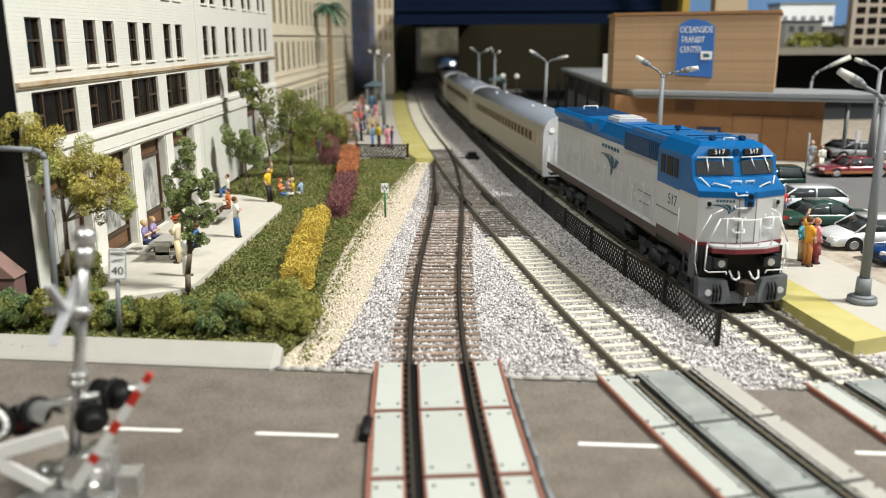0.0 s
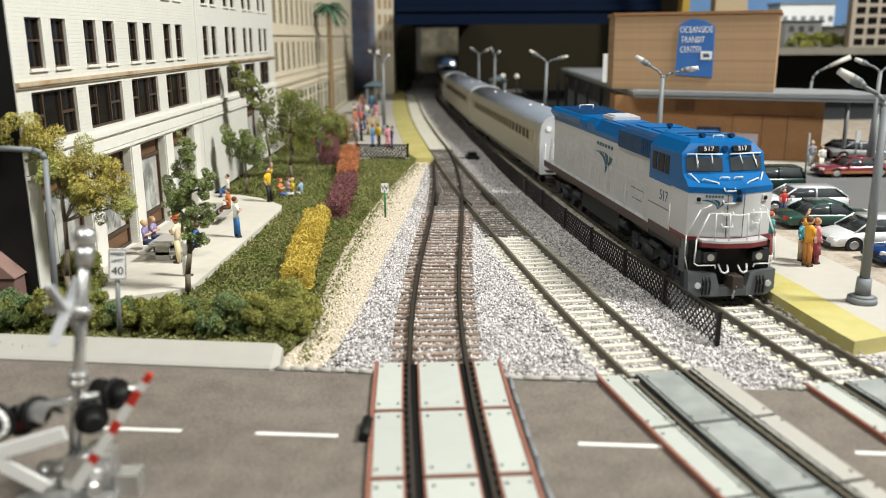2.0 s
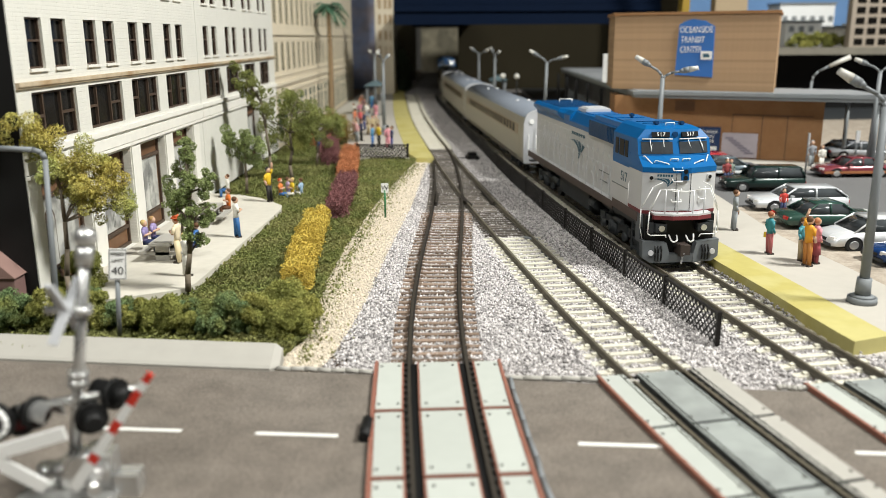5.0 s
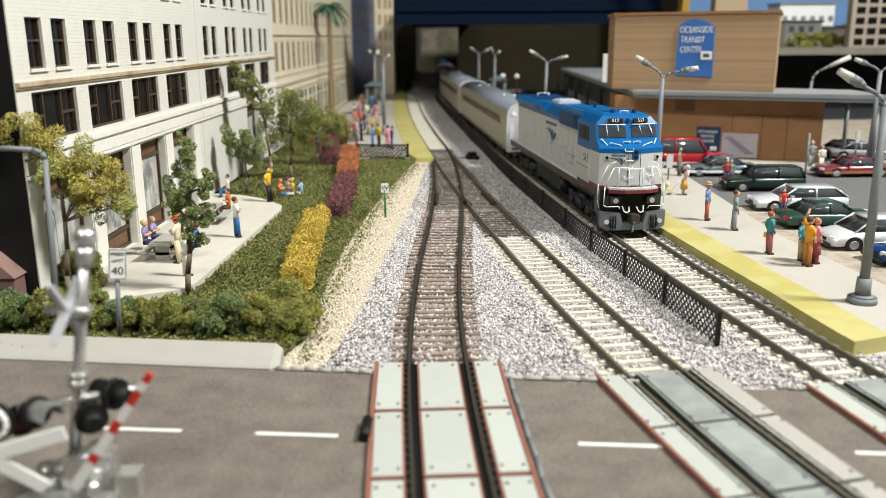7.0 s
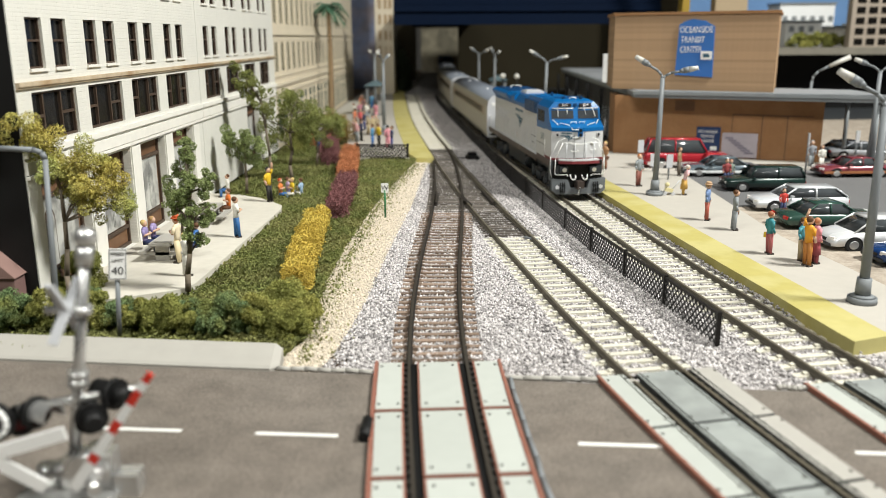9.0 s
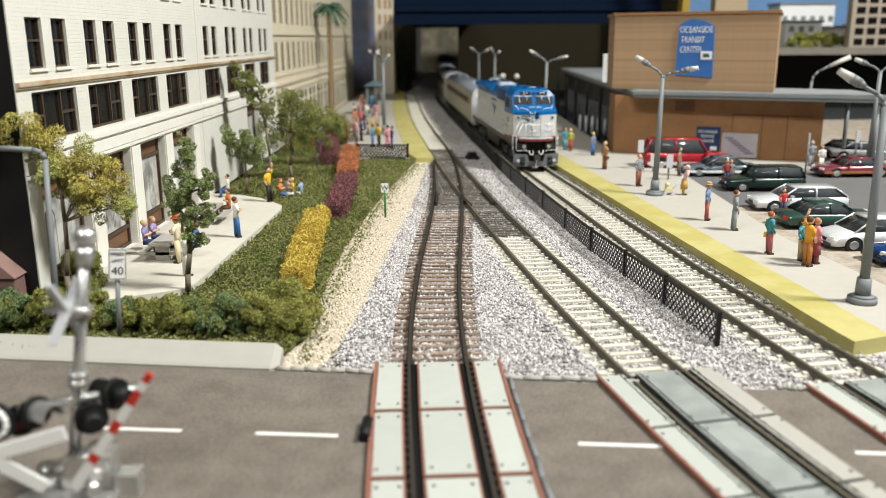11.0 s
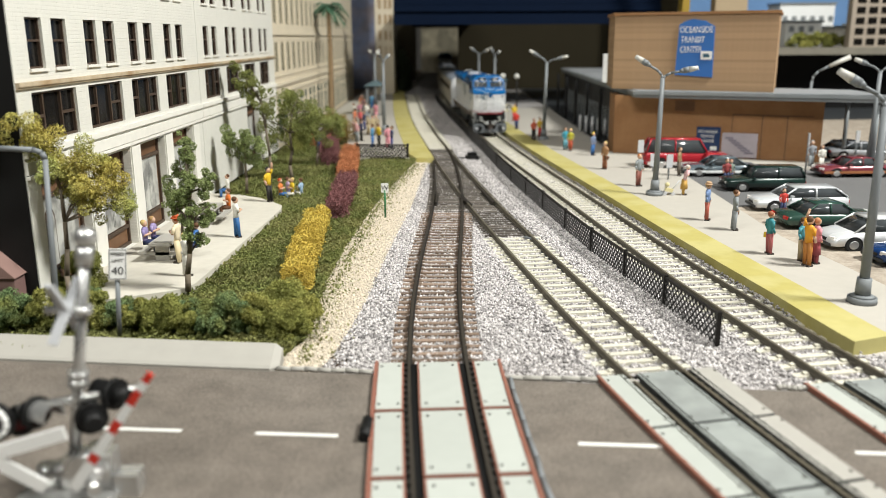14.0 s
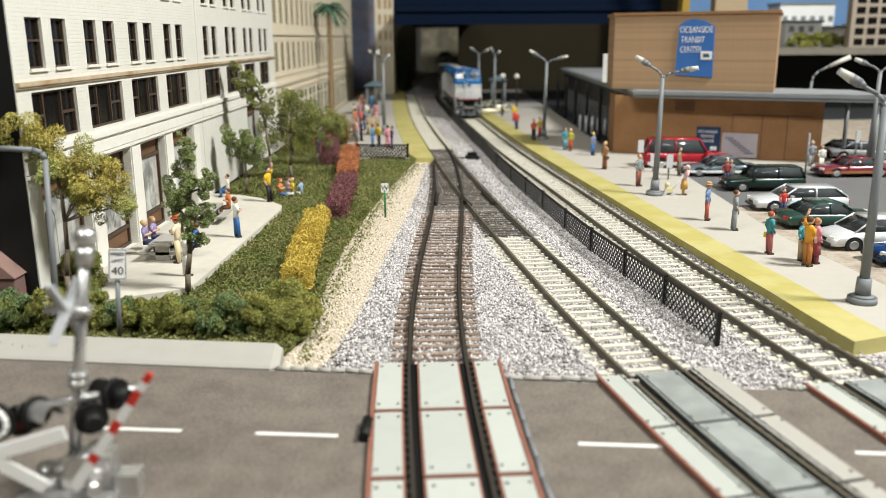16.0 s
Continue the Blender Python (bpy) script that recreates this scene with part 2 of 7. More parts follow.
M_PANEL = mat("crossing_panel", (.42, .44, .405), .55, var=.05, size=5, bump=.05, random_part=.05)
M_PANEL_B = mat("grey_green_crossing_panel", (.29, .31, .295), .5, var=.16, size=5, random_part=.05, col2=(.24, .255, .245), mix_size=16)
M_RUST_EDGE = mat("rusty_panel_edge", (.24, .10, .07), .75, var=.25, size=1.6)
M_EDGE_GRIME = mat("dusty_edge_grime", (.045, .047, .043), .8, var=.5, size=2.2, col2=(.10, .105, .098), mix_size=7)
M_BOLT = mat("dark_bolt", (.05, .045, .04), .5, metal=.6)
M_YELLOW = mat("yellow_platform_paint", (.40, .35, .115), .85, var=.08, size=4, bump=.08, col2=(.44, .395, .16), mix_size=20)
M_PLATFORM = mat("pale_platform", (.42, .395, .35), .8, var=.05, size=4, bump=.1)
M_BRICK = mat("tan_station_brick", (.40, .262, .152), .75, var=.08, size=2, random_part=.10)
M_BRICK_DARK = mat("brown_station_wall", (.27, .138, .060), .75, var=.1, size=3, col2=(.30, .158, .072), mix_size=22)
M_RAILHEAD_DARK = mat("dark_rail_head", (.06, .052, .042), .42, metal=.3)
M_ROOF = mat("grey_metal_fascia", (.26, .28, .29), .45, metal=.3, var=.06, size=8)
M_ROOF_TOP = mat("grey_roof_felt", (.22, .23, .24), .8, var=.12, size=5)
M_BLUE_SIGN = mat("blue_sign", (.045, .15, .43), .4, var=.06, size=6)
M_NAVY_SIGN = mat("navy_sign", (.018, .04, .11), .45, var=.08, size=6)
M_WHITE = mat("white_paint", (.80, .80, .78), .5, var=.04)
# black paint; also stands in for shade in interiors and under the street
M_BLACK = mat("black_paint_and_shade", (.007, .007, .007), .55, var=.1, spec=.25)
M_POLE = mat("grey_lamp_metal", (.19, .205, .215), .55, metal=.05, var=.08, size=4)
M_LAMPGLASS = mat("pale_lamp_glass", (.55, .54, .50), .3, var=.05)
M_LATTICE = mat("black_lattice", (.014, .012, .011), .55, var=.15, spec=.3)
M_SILVER = mat("silver_loco_paint", (.53, .535, .54), .38, metal=.12, var=.05, size=8)
M_STEEL = mat("fluted_steel", (.42, .395, .33), .4, metal=.35, var=.06, size=8, stretch=(1, .1, 1))
M_STEELBAND = mat("tan_window_band", (.33, .245, .16), .35, metal=.4, var=.1)
M_CARROOF = mat("blue_grey_car_roof", (.25, .28, .33), .45, metal=.4, var=.06, size=8)
M_CAREND = mat("pale_grey_car_end", (.55, .56, .58), .4, metal=.2, var=.05)
M_BLUE = mat("bright_blue_loco_paint", (.002, .100, .295), .36, var=.05, size=6)
M_BLUE_DARK = mat("dark_blue_grille", (.002, .040, .118), .5, var=.15, size=1.2, bump=.4)
M_LOGO = mat("blue_green_emblem", (.03, .095, .14), .45, var=.05)
M_MAROON = mat("maroon_stripe", (.16, .03, .035), .45, var=.08)
M_DARK = mat("dark_grey_frame", (.036, .040, .043), .55, var=.15, size=3, bump=.1, spec=.3)
M_COACHPANE = mat("dark_coach_window", (.022, .018, .014), .45, var=.1, size=10, spec=.15)
M_PILOT = mat("grey_pilot", (.115, .125, .132), .5, var=.12, size=3)
M_COUPLER = mat("brown_coupler", (.05, .038, .032), .55, var=.15, size=2)
M_SILL = mat("brown_grey_sill", (.085, .062, .055), .5, var=.12, size=4)
# opaque grey stands in for the cab light seen through clear glass
M_CABGLASS = mat("grey_cab_glass", (.045, .05, .055), .10, var=.35, size=5, spec=.5)
M_HANDRAIL = mat("white_handrail", (.78, .78, .76), .4, var=.03)
M_CHROME = mat("silver_signal_metal", (.62, .62, .61), .28, metal=.8, var=.06)
M_RED = mat("red_paint", (.55, .035, .02), .45, var=.06)
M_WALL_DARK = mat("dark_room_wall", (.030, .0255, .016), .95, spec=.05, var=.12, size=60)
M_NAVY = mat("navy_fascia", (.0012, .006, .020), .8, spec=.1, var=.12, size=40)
M_ROOM = mat("pale_room_wall", (.14, .135, .125), .85, var=.05, size=200)
M_ROOMFLOOR = mat("room_floor", (.16, .14, .12), .7, var=.15, size=80)
M_BEIGE = mat("beige_back_wall", (.40, .36, .26), .85, var=.4, size=22, col2=(.24, .22, .16), mix_size=45)
M_TABLE = mat("layout_wood", (.20, .14, .09), .7, var=.2, size=12)


# ---- the room and the layout table ----
def room():
    bm = bmesh.new()
    bx(bm, -2600, 2600, -2600, 3400, -1010, -1000)
    tagged(part("floor", bm, M_ROOMFLOOR), "brown room floor under the model railway", "floor", kind="structure")
    bm = bmesh.new()
    bx(bm, -2600, 2600, -2600, 3400, 1500, 1510)
    tagged(part("ceiling", bm, M_ROOM), "pale ceiling of the railway room", "ceiling", kind="structure")
    for nm, a in (("wall_south", (-2600, 2600, -2610, -2600)), ("wall_west", (-2610, -2600, -2600, 3400)), ("wall_east", (2600, 2610, -2600, 3400)), ("wall_north", (-2600, 2600, 3400, 3410))):
        bm = bmesh.new()
        bx(bm, *a, -1000, 1500)
        tagged(part(nm, bm, M_ROOM), "plain room wall behind the model railway", "wall", kind="structure")
    # the table that carries the layout
    bm = bmesh.new()
    bx(bm, -420, 1200, -120, 2760, -40, -6)
    tagged(part("ground", bm, M_TABLE), "wooden base board of the model railway", "ground", kind="structure")
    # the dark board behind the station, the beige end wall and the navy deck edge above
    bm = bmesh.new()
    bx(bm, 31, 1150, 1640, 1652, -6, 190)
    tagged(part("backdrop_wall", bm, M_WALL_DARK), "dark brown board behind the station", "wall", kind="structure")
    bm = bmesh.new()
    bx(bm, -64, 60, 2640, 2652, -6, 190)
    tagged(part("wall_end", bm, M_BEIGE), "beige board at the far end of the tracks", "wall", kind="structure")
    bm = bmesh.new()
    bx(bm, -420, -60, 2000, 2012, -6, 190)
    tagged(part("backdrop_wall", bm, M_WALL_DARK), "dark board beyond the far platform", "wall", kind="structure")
    bm = bmesh.new()
    bx(bm, -420, -172, 288, 294, -6, 170)
    tagged(part("backdrop_wall", bm, M_BLACK), "black board beside the white building", "wall", kind="structure")
    bm = bmesh.new()
    bx(bm, 152, 1150, 626, 1640, -5.5, -.4)
    tagged(part("back_street", bm, M_DARK), "dark asphalt behind the station", "road", kind="structure")
    bm = bmesh.new()
    bx(bm, 308, 560, 640, 980, -5, .3)
    tagged(part("gravel_yard", bm, M_VERGE), "pale gravel yard behind the station", "ground", kind="structure")
    deck = thing("upper_deck", "navy painted edge of the deck above the far tracks", "shelf", kind="structure")
    # unseen boards behind the fascia, sized to block light over the far tracks
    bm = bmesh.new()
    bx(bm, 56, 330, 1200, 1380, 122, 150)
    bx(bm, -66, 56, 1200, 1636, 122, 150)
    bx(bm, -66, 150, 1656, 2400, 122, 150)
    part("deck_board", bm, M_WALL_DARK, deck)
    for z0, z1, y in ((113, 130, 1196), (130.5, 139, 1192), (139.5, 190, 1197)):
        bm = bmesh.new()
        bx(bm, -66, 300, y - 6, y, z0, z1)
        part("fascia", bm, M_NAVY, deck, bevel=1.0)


room()

ROAD_EDGE = lambda x: 227.5 - .112 * x


def ground_plan():
    # road
    bm = bmesh.new()
    xs = list(range(-400, 401, 20))
    prism(bm, [(xs[0], -110), (xs[-1], -110)] + [(x, ROAD_EDGE(x)) for x in xs[::-1]], -6, -1)
    tagged(part("road", bm, M_ASPHALT), "brown-grey asphalt road crossing the tracks", "road", kind="structure")
    for i in (-4, -3, -2, -1, 0, 2, 3.47):
        xc, half = -37 + i * 40.15, 10.5 if i < 3 else 4.2
        bm = bmesh.new()
        bx(bm, -half, half, -.75, .75, 0, .12, 0, Matrix.Translation((xc, 188.5 - .081 * xc, -1.0)) @ Euler((0, 0, -.08)).to_matrix().to_4x4())
        tagged(part("lane_dash", bm, M_ROADLINE), "white painted dash on the asphalt road", "road marking", "dashes of the centre line", "structure")
    # ballast bed
    bm = bmesh.new()
    ys = [170, 200, 227, 260, 300, 350, 400, 450, 500, 560, 620, 680, 760, 860, 960, 1100, 1300, 1600, 2000, 2500]
    lo = [(min(-14 if y > 600 else -30, TRACK_B(y) - 14), y) for y in ys]
    prism(bm, [(420, 150), (420, 2590)] + [(x, y) for x, y in lo[::-1]] + [(-30, 170)], -6.2, -3.2)
    tagged(part("ballast_bed", bm, M_STONE_BASE), "grey ballast bed under the tracks", "ballast", kind="structure")
    # sand strip
    left = [(-60, ROAD_EDGE(-60)), (-52, 250), (-50, 300), (-52, 360), (-52, 440), (-42, 550), (-28, 655), (-24, 668)]
    right = [(-12.5, 668), (-20, 486), (-27, 380), (-31, 300), (-36, 250), (-40, ROAD_EDGE(-40))]
    bm = bmesh.new()
    prism(bm, left + right, -6.1, -2.3)
    tagged(part("sand_strip", bm, M_SAND), "yellow sand strip beside the ballast", "sand", kind="structure")
    # lawn
    bm = bmesh.new()
    prism(bm, [(-420, 245), (-52, 243), (-46, 262), (-48.5, 326), (-48, 372), (-44.4, 445), (-35.4, 552), (-23.8, 655), (-22, 669), (-140, 1000), (-420, 1000)], -6.05, -.3)
    tagged(part("lawn_ground", bm, M_SOIL), "dark soil under the turf", "ground", kind="structure")
    # patio
    bm = bmesh.new()
    poly = [(-143, 286), (-120, 293.5), (-104, 302), (-98, 306), (-96.6, 314), (-95, 350), (-93.4, 390), (-91.5, 430), (-90.5, 458), (-92, 468), (-100, 480), (-110, 492), (-124, 502), (-143, 508)]
    prism(bm, poly, -2, 3)
    tagged(part("patio", bm, M_CONCRETE, bevel=.4), "pale concrete patio before the white building", "pavement", kind="structure")
    # kerb
    bm = bmesh.new()
    poly = [(-400, ROAD_EDGE(-400) - 2), (-52, ROAD_EDGE(-52) - .6), (-49.5, ROAD_EDGE(-52) + 4), (-52, ROAD_EDGE(-52) + 11), (-400, ROAD_EDGE(-400) + 10)]
    rings = []
    for x in np.linspace(-400, -52, 12):
        y = ROAD_EDGE(x) - .6
        rings.append([(x, y, -4), (x, y, -.2), (x, y + 1.0, .5), (x, y + 9.5, 3.8), (x, y + 11, 3.8), (x, y + 11, -4)])
    x, y = -49.6, ROAD_EDGE(-52) + 2
    rings.append([(x, y, -4), (x, y, -.3), (x, y + 1, .2), (x, y + 6, 2.6), (x, y + 7, 2.6), (x, y + 7, -4)])
    loft(bm, rings)
    tagged(part("pavement", bm, M_KERB, bevel=.3), "pale concrete kerb along the road", "kerb", kind="structure")
    for sx, a, b in ((0, 17.5, 56), (1, 94, 103)):
        bm = bmesh.new()
        tube(bm, [(x, ROAD_EDGE(x) + 1.2 + .5 * math.sin(x), -.6) for x in np.linspace(a, b, 8)], .8, 6)
        tagged(part("road_edging", bm, M_KERB), "pale plaster edge between road and ballast", "kerb", kind="structure")
    bm = bmesh.new()
    tube(bm, [(x, ROAD_EDGE(x) + 1.0 + .5 * math.sin(x), -.6) for x in np.linspace(-50, -21, 8)], .8, 6)
    tagged(part("road_edging", bm, M_KERB), "pale plaster edge between road and ballast", "kerb", kind="structure")
    # station platform, with yellow edge
    ys = [247, 256, 275, 300, 340, 390, 450, 520, 600, 680, 760, 850, 950, 1050, 1150]
    wide = lambda y: 15.6 + 2.2 * min(1, max(0, (y - 280) / 480))
    edge = lambda y: 16.8 - 3.0 * min(1, max(0, (310 - y) / 50))
    bm = bmesh.new()
    prism(bm, [(TRACK_C(y) + edge(y), y) for y in ys] + [(TRACK_C(y) + edge(y) + wide(y), y + (6 if y < 250 else 0)) for y in ys[::-1]], -3.6, 2.05)
    tagged(part("platform_edge", bm, M_YELLOW, bevel=.3), "yellow painted edge of the station platform", "platform", kind="structure")
    bm = bmesh.new()
    prism(bm, [(TRACK_C(y) + edge(y) + wide(y) + .1, y + (6 if y < 250 else 0)) for y in ys] + [(146, 1150), (140, 700), (286, 640), (330, 622), (330, 606), (170, 606), (166, 480), (163, 390), (171, 306), (184, 275)], -3.6, 2)
    tagged(part("platform", bm, M_PLATFORM, bevel=.2), "pale concrete station platform", "platform", kind="structure")
    # car park
    bm = bmesh.new()
    prism(bm, [(178, 250), (430, 250), (430, 625), (330, 612), (168, 598), (163, 480), (160, 380), (168, 300)], -3.1, 0)
    tagged(part("car_park", bm, M_LOT), "dark asphalt car park beside the station", "car park", kind="structure")
    bm = bmesh.new()
    prism(bm, [(160, 380), (163, 470), (181, 470), (184, 400), (196, 330), (205, 256), (181, 256), (169, 300)], -3, .35)
    tagged(part("sand_verge", bm, M_VERGE), "sandy verge beside the car park", "sand", kind="structure")
    # far platform
    ys = [668, 700, 760, 850, 950, 1100, 1250, 1400, 1550]
    bm = bmesh.new()
    prism(bm, [(TRACK_B(y) - 30 + (5 if y < 690 else 0), y) for y in ys] + [(TRACK_B(y) - 10.5, y) for y in ys[::-1]], -3.2, 1.8)
    tagged(part("platform_edge", bm, M_YELLOW, bevel=.3), "yellow painted edge of the far platform", "platform", kind="structure")
    bm = bmesh.new()
    prism(bm, [(-80, 672), (-90, 800), (-119, 900), (-119, 1550)] + [(TRACK_B(y) - 30.2, y) for y in ys[::-1]] + [(-34, 674)], -3.2, 1.7)
    tagged(part("platform", bm, M_PLATFORM), "pale concrete far platform", "platform", kind="structure")
    bm = bmesh.new()
    prism(bm, [(-143, 900), (-119.2, 900), (-119.2, 1700), (-143, 1700)], -3.2, 1.2)
    tagged(part("pavement", bm, M_CONCRETE), "concrete pavement along the cream building", "pavement", kind="structure")


ground_plan()


# ---- tracks ----
def tie_mesh(kind):
    bm = bmesh.new()
    if kind == "wood":
        bx(bm, -14.5, 14.5, -1.08, 1.08, -4.2, -2.05)
        for s in (-1, 1):
            for o in (-1.5, 1.5):
                bx(bm, s * 8.75 + o - .55, s * 8.75 + o + .55, -.7, .7, -2.1, -1.6)
        return finish(bm, "tie", M_TIE_WOOD, .15)
    if kind == "bridge":
        bx(bm, -12.5, 12.5, -1.2, 1.2, -4.2, -2.0)
        return finish(bm, "tie", M_TIE_WOOD, .15)
    poly = [(-14.6, -1.45), (-6, -1.15), (6, -1.15), (14.6, -1.45), (14.6, 1.45), (6, 1.15), (-6, 1.15), (-14.6, 1.45)]
    prism(bm, poly, -4.4, -2.15)
    for s in (-1, 1):
        for o in (-2.1, 2.1):
            bx(bm, s * 8.7 + o - .75, s * 8.7 + o + .75, -.8, .8, -2.2, -1.45)
    return finish(bm, "tie", M_TIE_CONC, .2)


def rail_run(name, fn, off, y0, y1, parent, material, step=14):
    """A rail of flat-bottomed section swept along a track."""
    prof = [(-.95, -2.1), (.95, -2.1), (.95, -1.85), (.3, -1.55), (.3, -.65), (.46, -.5), (.46, 0), (-.46, 0), (-.46, -.5), (-.3, -.65), (-.3, -1.55), (-.95, -1.85)]
    rings = []
    for y in np.linspace(y0, y1, max(3, int((y1 - y0) / step))):
        x, a = along(fn, y)
        rings.append([(x + math.cos(a) * (off + u), y + math.sin(a) * (off + u), w) for u, w in prof])
    bm = bmesh.new()
    loft(bm, rings, 0)
    bm.faces.ensure_lookup_table()
    for f in bm.faces:
        f.normal_update()
        if all(abs(v.co.z) < .01 for v in f.verts):
            f.material_index = 1
    return part(name, bm, [material, M_RAILHEAD_DARK if material is M_RAIL_DARK else M_RAILHEAD], parent)


def track(fn, label, spans, y0, y1, rails):
    t = thing("track", label, "railway track", kind="structure")
    for a, b, pitch, kind, first in spans:
        me = tie_mesh(kind)
        y, i = a, 0
        while y < b:
            x, ang = along(fn, y)
            shared("tie", me, t, mm_pose(x + rnd.uniform(-.25, .25) * (kind != "conc"), y, rnd.uniform(-.12, .05), 0, 0, math.degrees(ang) + rnd.uniform(-.8, .8) * (kind != "conc")))
            y += pitch * math.cos(ang)
    for off in (-8.75, 8.75):
        rail_run("rail", fn, off, y0, y1, t, rails)
    return t


T_A = track(TRACK_A, "wooden-tied siding track with dark rails, curving to the switch", [(232, 470, 5.9, "wood", 0)], 80, 738, M_RAIL_DARK)
T_B = track(TRACK_B, "main track with pale concrete ties and brown rails", [(236, 408, 6.9, "conc", 0), (752, 1500, 6.9, "conc", 0)], 80, 2400, M_RAIL)
T_C = track(TRACK_C, "platform track with pale concrete ties and brown rails", [(226, 1500, 6.9, "conc", 0)], 60, 2400, M_RAIL)


def switch():
    t = thing("track_switch", "dark track switch where the siding leaves the main track", "railway switch", kind="structure")
    y = 413
    while y < 750:
        xa, xb = TRACK_A(min(y, 739)), TRACK_B(y)
        if y < 470:
            x0, x1 = xb - 12.5, xb + 12.5
        else:
            x0, x1 = min(xa, xb) - 12.5, max(xa, xb) + 12.5
        bm = bmesh.new()
        bx(bm, x0, x1, -1.2, 1.2, -4.2, -2.05)
        part("tie", bm, M_TIE_SWITCH, t, m=mm_pose(0, y, rnd.uniform(-.1, .1), 0, 0, rnd.uniform(-.4, .4)))
        y += 5.6
    # guard rails, frog and the switch motor
    for fn, off in ((TRACK_A, -7.0), (TRACK_B, 7.0)):
        rail_run("guard_rail", fn, off, 490, 530, t, M_RAIL_DARK, 6)
    bm = bmesh.new()
    prism(bm, [(11.5, 500), (16.5, 484), (17.4, 484), (14, 503), (12.5, 520), (11.2, 520)], -2, .02)
    part("frog", bm, M_RAIL_DARK, t)
    bm = bmesh.new()
    bx(bm, -5, 5, -6, 6, -3, 0)
    bx(bm, -3.5, 3.5, -3, 5, 0, 2.5)
    rod(bm, (-12, 0, -1.6), (5, 0, -1.6), .5)
    part("switch_motor", bm, M_BLACK, t, "small black switch motor", .4, mm_pose(25, 693, 0, 0, 0, 8))
    return t


switch()


# ---- lettering ----
def words(text, size, material, parent, m, name="lettering", depth=.05, spacing=1.0):
    cu = bpy.data.curves.new(name, "FONT")
    cu.body, cu.size, cu.extrude, cu.align_x, cu.align_y, cu.space_character = text, size * K, depth * K, "CENTER", "CENTER", spacing
    tmp = bpy.data.objects.new(name, cu)
    scene.collection.objects.link(tmp)
    bpy.context.view_layer.update()
    me = bpy.data.meshes.new_from_object(tmp.evaluated_get(bpy.context.evaluated_depsgraph_get()))
    bpy.data.objects.remove(tmp)
    bpy.data.curves.remove(cu)
    me.name = name
    me.materials.clear()
    me.materials.append(material)
    ob = new(name, me)
    ob.parent = parent
    ob.matrix_basis = m
    return ob


# ---- the train ----
def wheelset(parent, y, z, r, half=8.3):
    bm = bmesh.new()
    rod(bm, (-half - 4, 0, 0), (half + 4, 0, 0), 1.0, n=8)
    for s in (-1, 1):
        rod(bm, (s * (half - 1.1), 0, 0), (s * (half + 1.1), 0, 0), r, n=20)
        rod(bm, (s * (half - 1.5), 0, 0), (s * (half - 1.1), 0, 0), r + .7, n=20)
        for k in range(4):
            a = k * math.pi / 2
            rod(bm, (s * (half + 1.1), r * .55 * math.cos(a), r * .55 * math.sin(a)), (s * (half + 1.4), r * .55 * math.cos(a), r * .55 * math.sin(a)), .8, n=6)
    return part("wheelset", bm, M_DARK, parent, m=mm_pose(0, y, z))


def truck(parent, y, base, r, x=11.6):
    """Bogie with side frames; the wheelsets turn in it."""
    bm = bmesh.new()
    for s in (-1, 1):
        loft(bm, [[(s * xx, -base / 2 - 6, z0), (s * xx, -base / 2 + 6, z0 + 1), (s * xx, -5, 5), (s * xx, 5, 5), (s * xx, base / 2 - 6, z0 + 1), (s * xx, base / 2 + 6, z0), (s * xx, base / 2 + 7, 11), (s * xx, -base / 2 - 7, 11)]
                  for xx, z0 in ((x, 7), (x + 1.6, 7))])
        for yy in (-base / 2, base / 2):
            rod(bm, (s * x, yy, r), (s * (x + 2.6), yy, r), 2.2, n=10)
            bx(bm, s * x - .5, s * x + 2.5 * s + .5, yy - 3, yy + 3, 8.5, 11.5)
        for yy in (-4, -1.3, 1.3, 4):
            rod(bm, (s * (x + 1.8), yy, 4), (s * (x + 1.8), yy, 10), .9, n=8)
        rod(bm, (s * (x + 2.2), -base / 2 + 3, 12), (s * (x + 2.2), -3, 12), 1.3, n=8)
    bx(bm, -x, x, -5, 5, 5, 12)
    t = part("bogie", bm, M_DARK, parent, m=mm_pose(0, y, 0))
    ws = [(wheelset(t, yy, r, r), yy, r) for yy in (-base / 2, base / 2)]
    return ws


WHEELS = []


def swept(w, top, tip, lean):
    """Three slim curved bands that fan out above and run together at a point."""
    out = []
    for u0, u1 in ((-1.0, -.50), (-.30, .25), (.52, 1.0)):
        def side(u):
            a, b = np.array((u * w, top * (1 - .35 * u * u) - .12 * top * u)), np.array((lean, tip))
            c = np.array((.25 * u * w + .62 * w, top * .62))
            return [tuple((1 - f) ** 2 * a + 2 * f * (1 - f) * c + f * f * b) for f in np.linspace(0, .96, 8)]
        out.append(side(u0) + side(u1)[::-1])
    return out


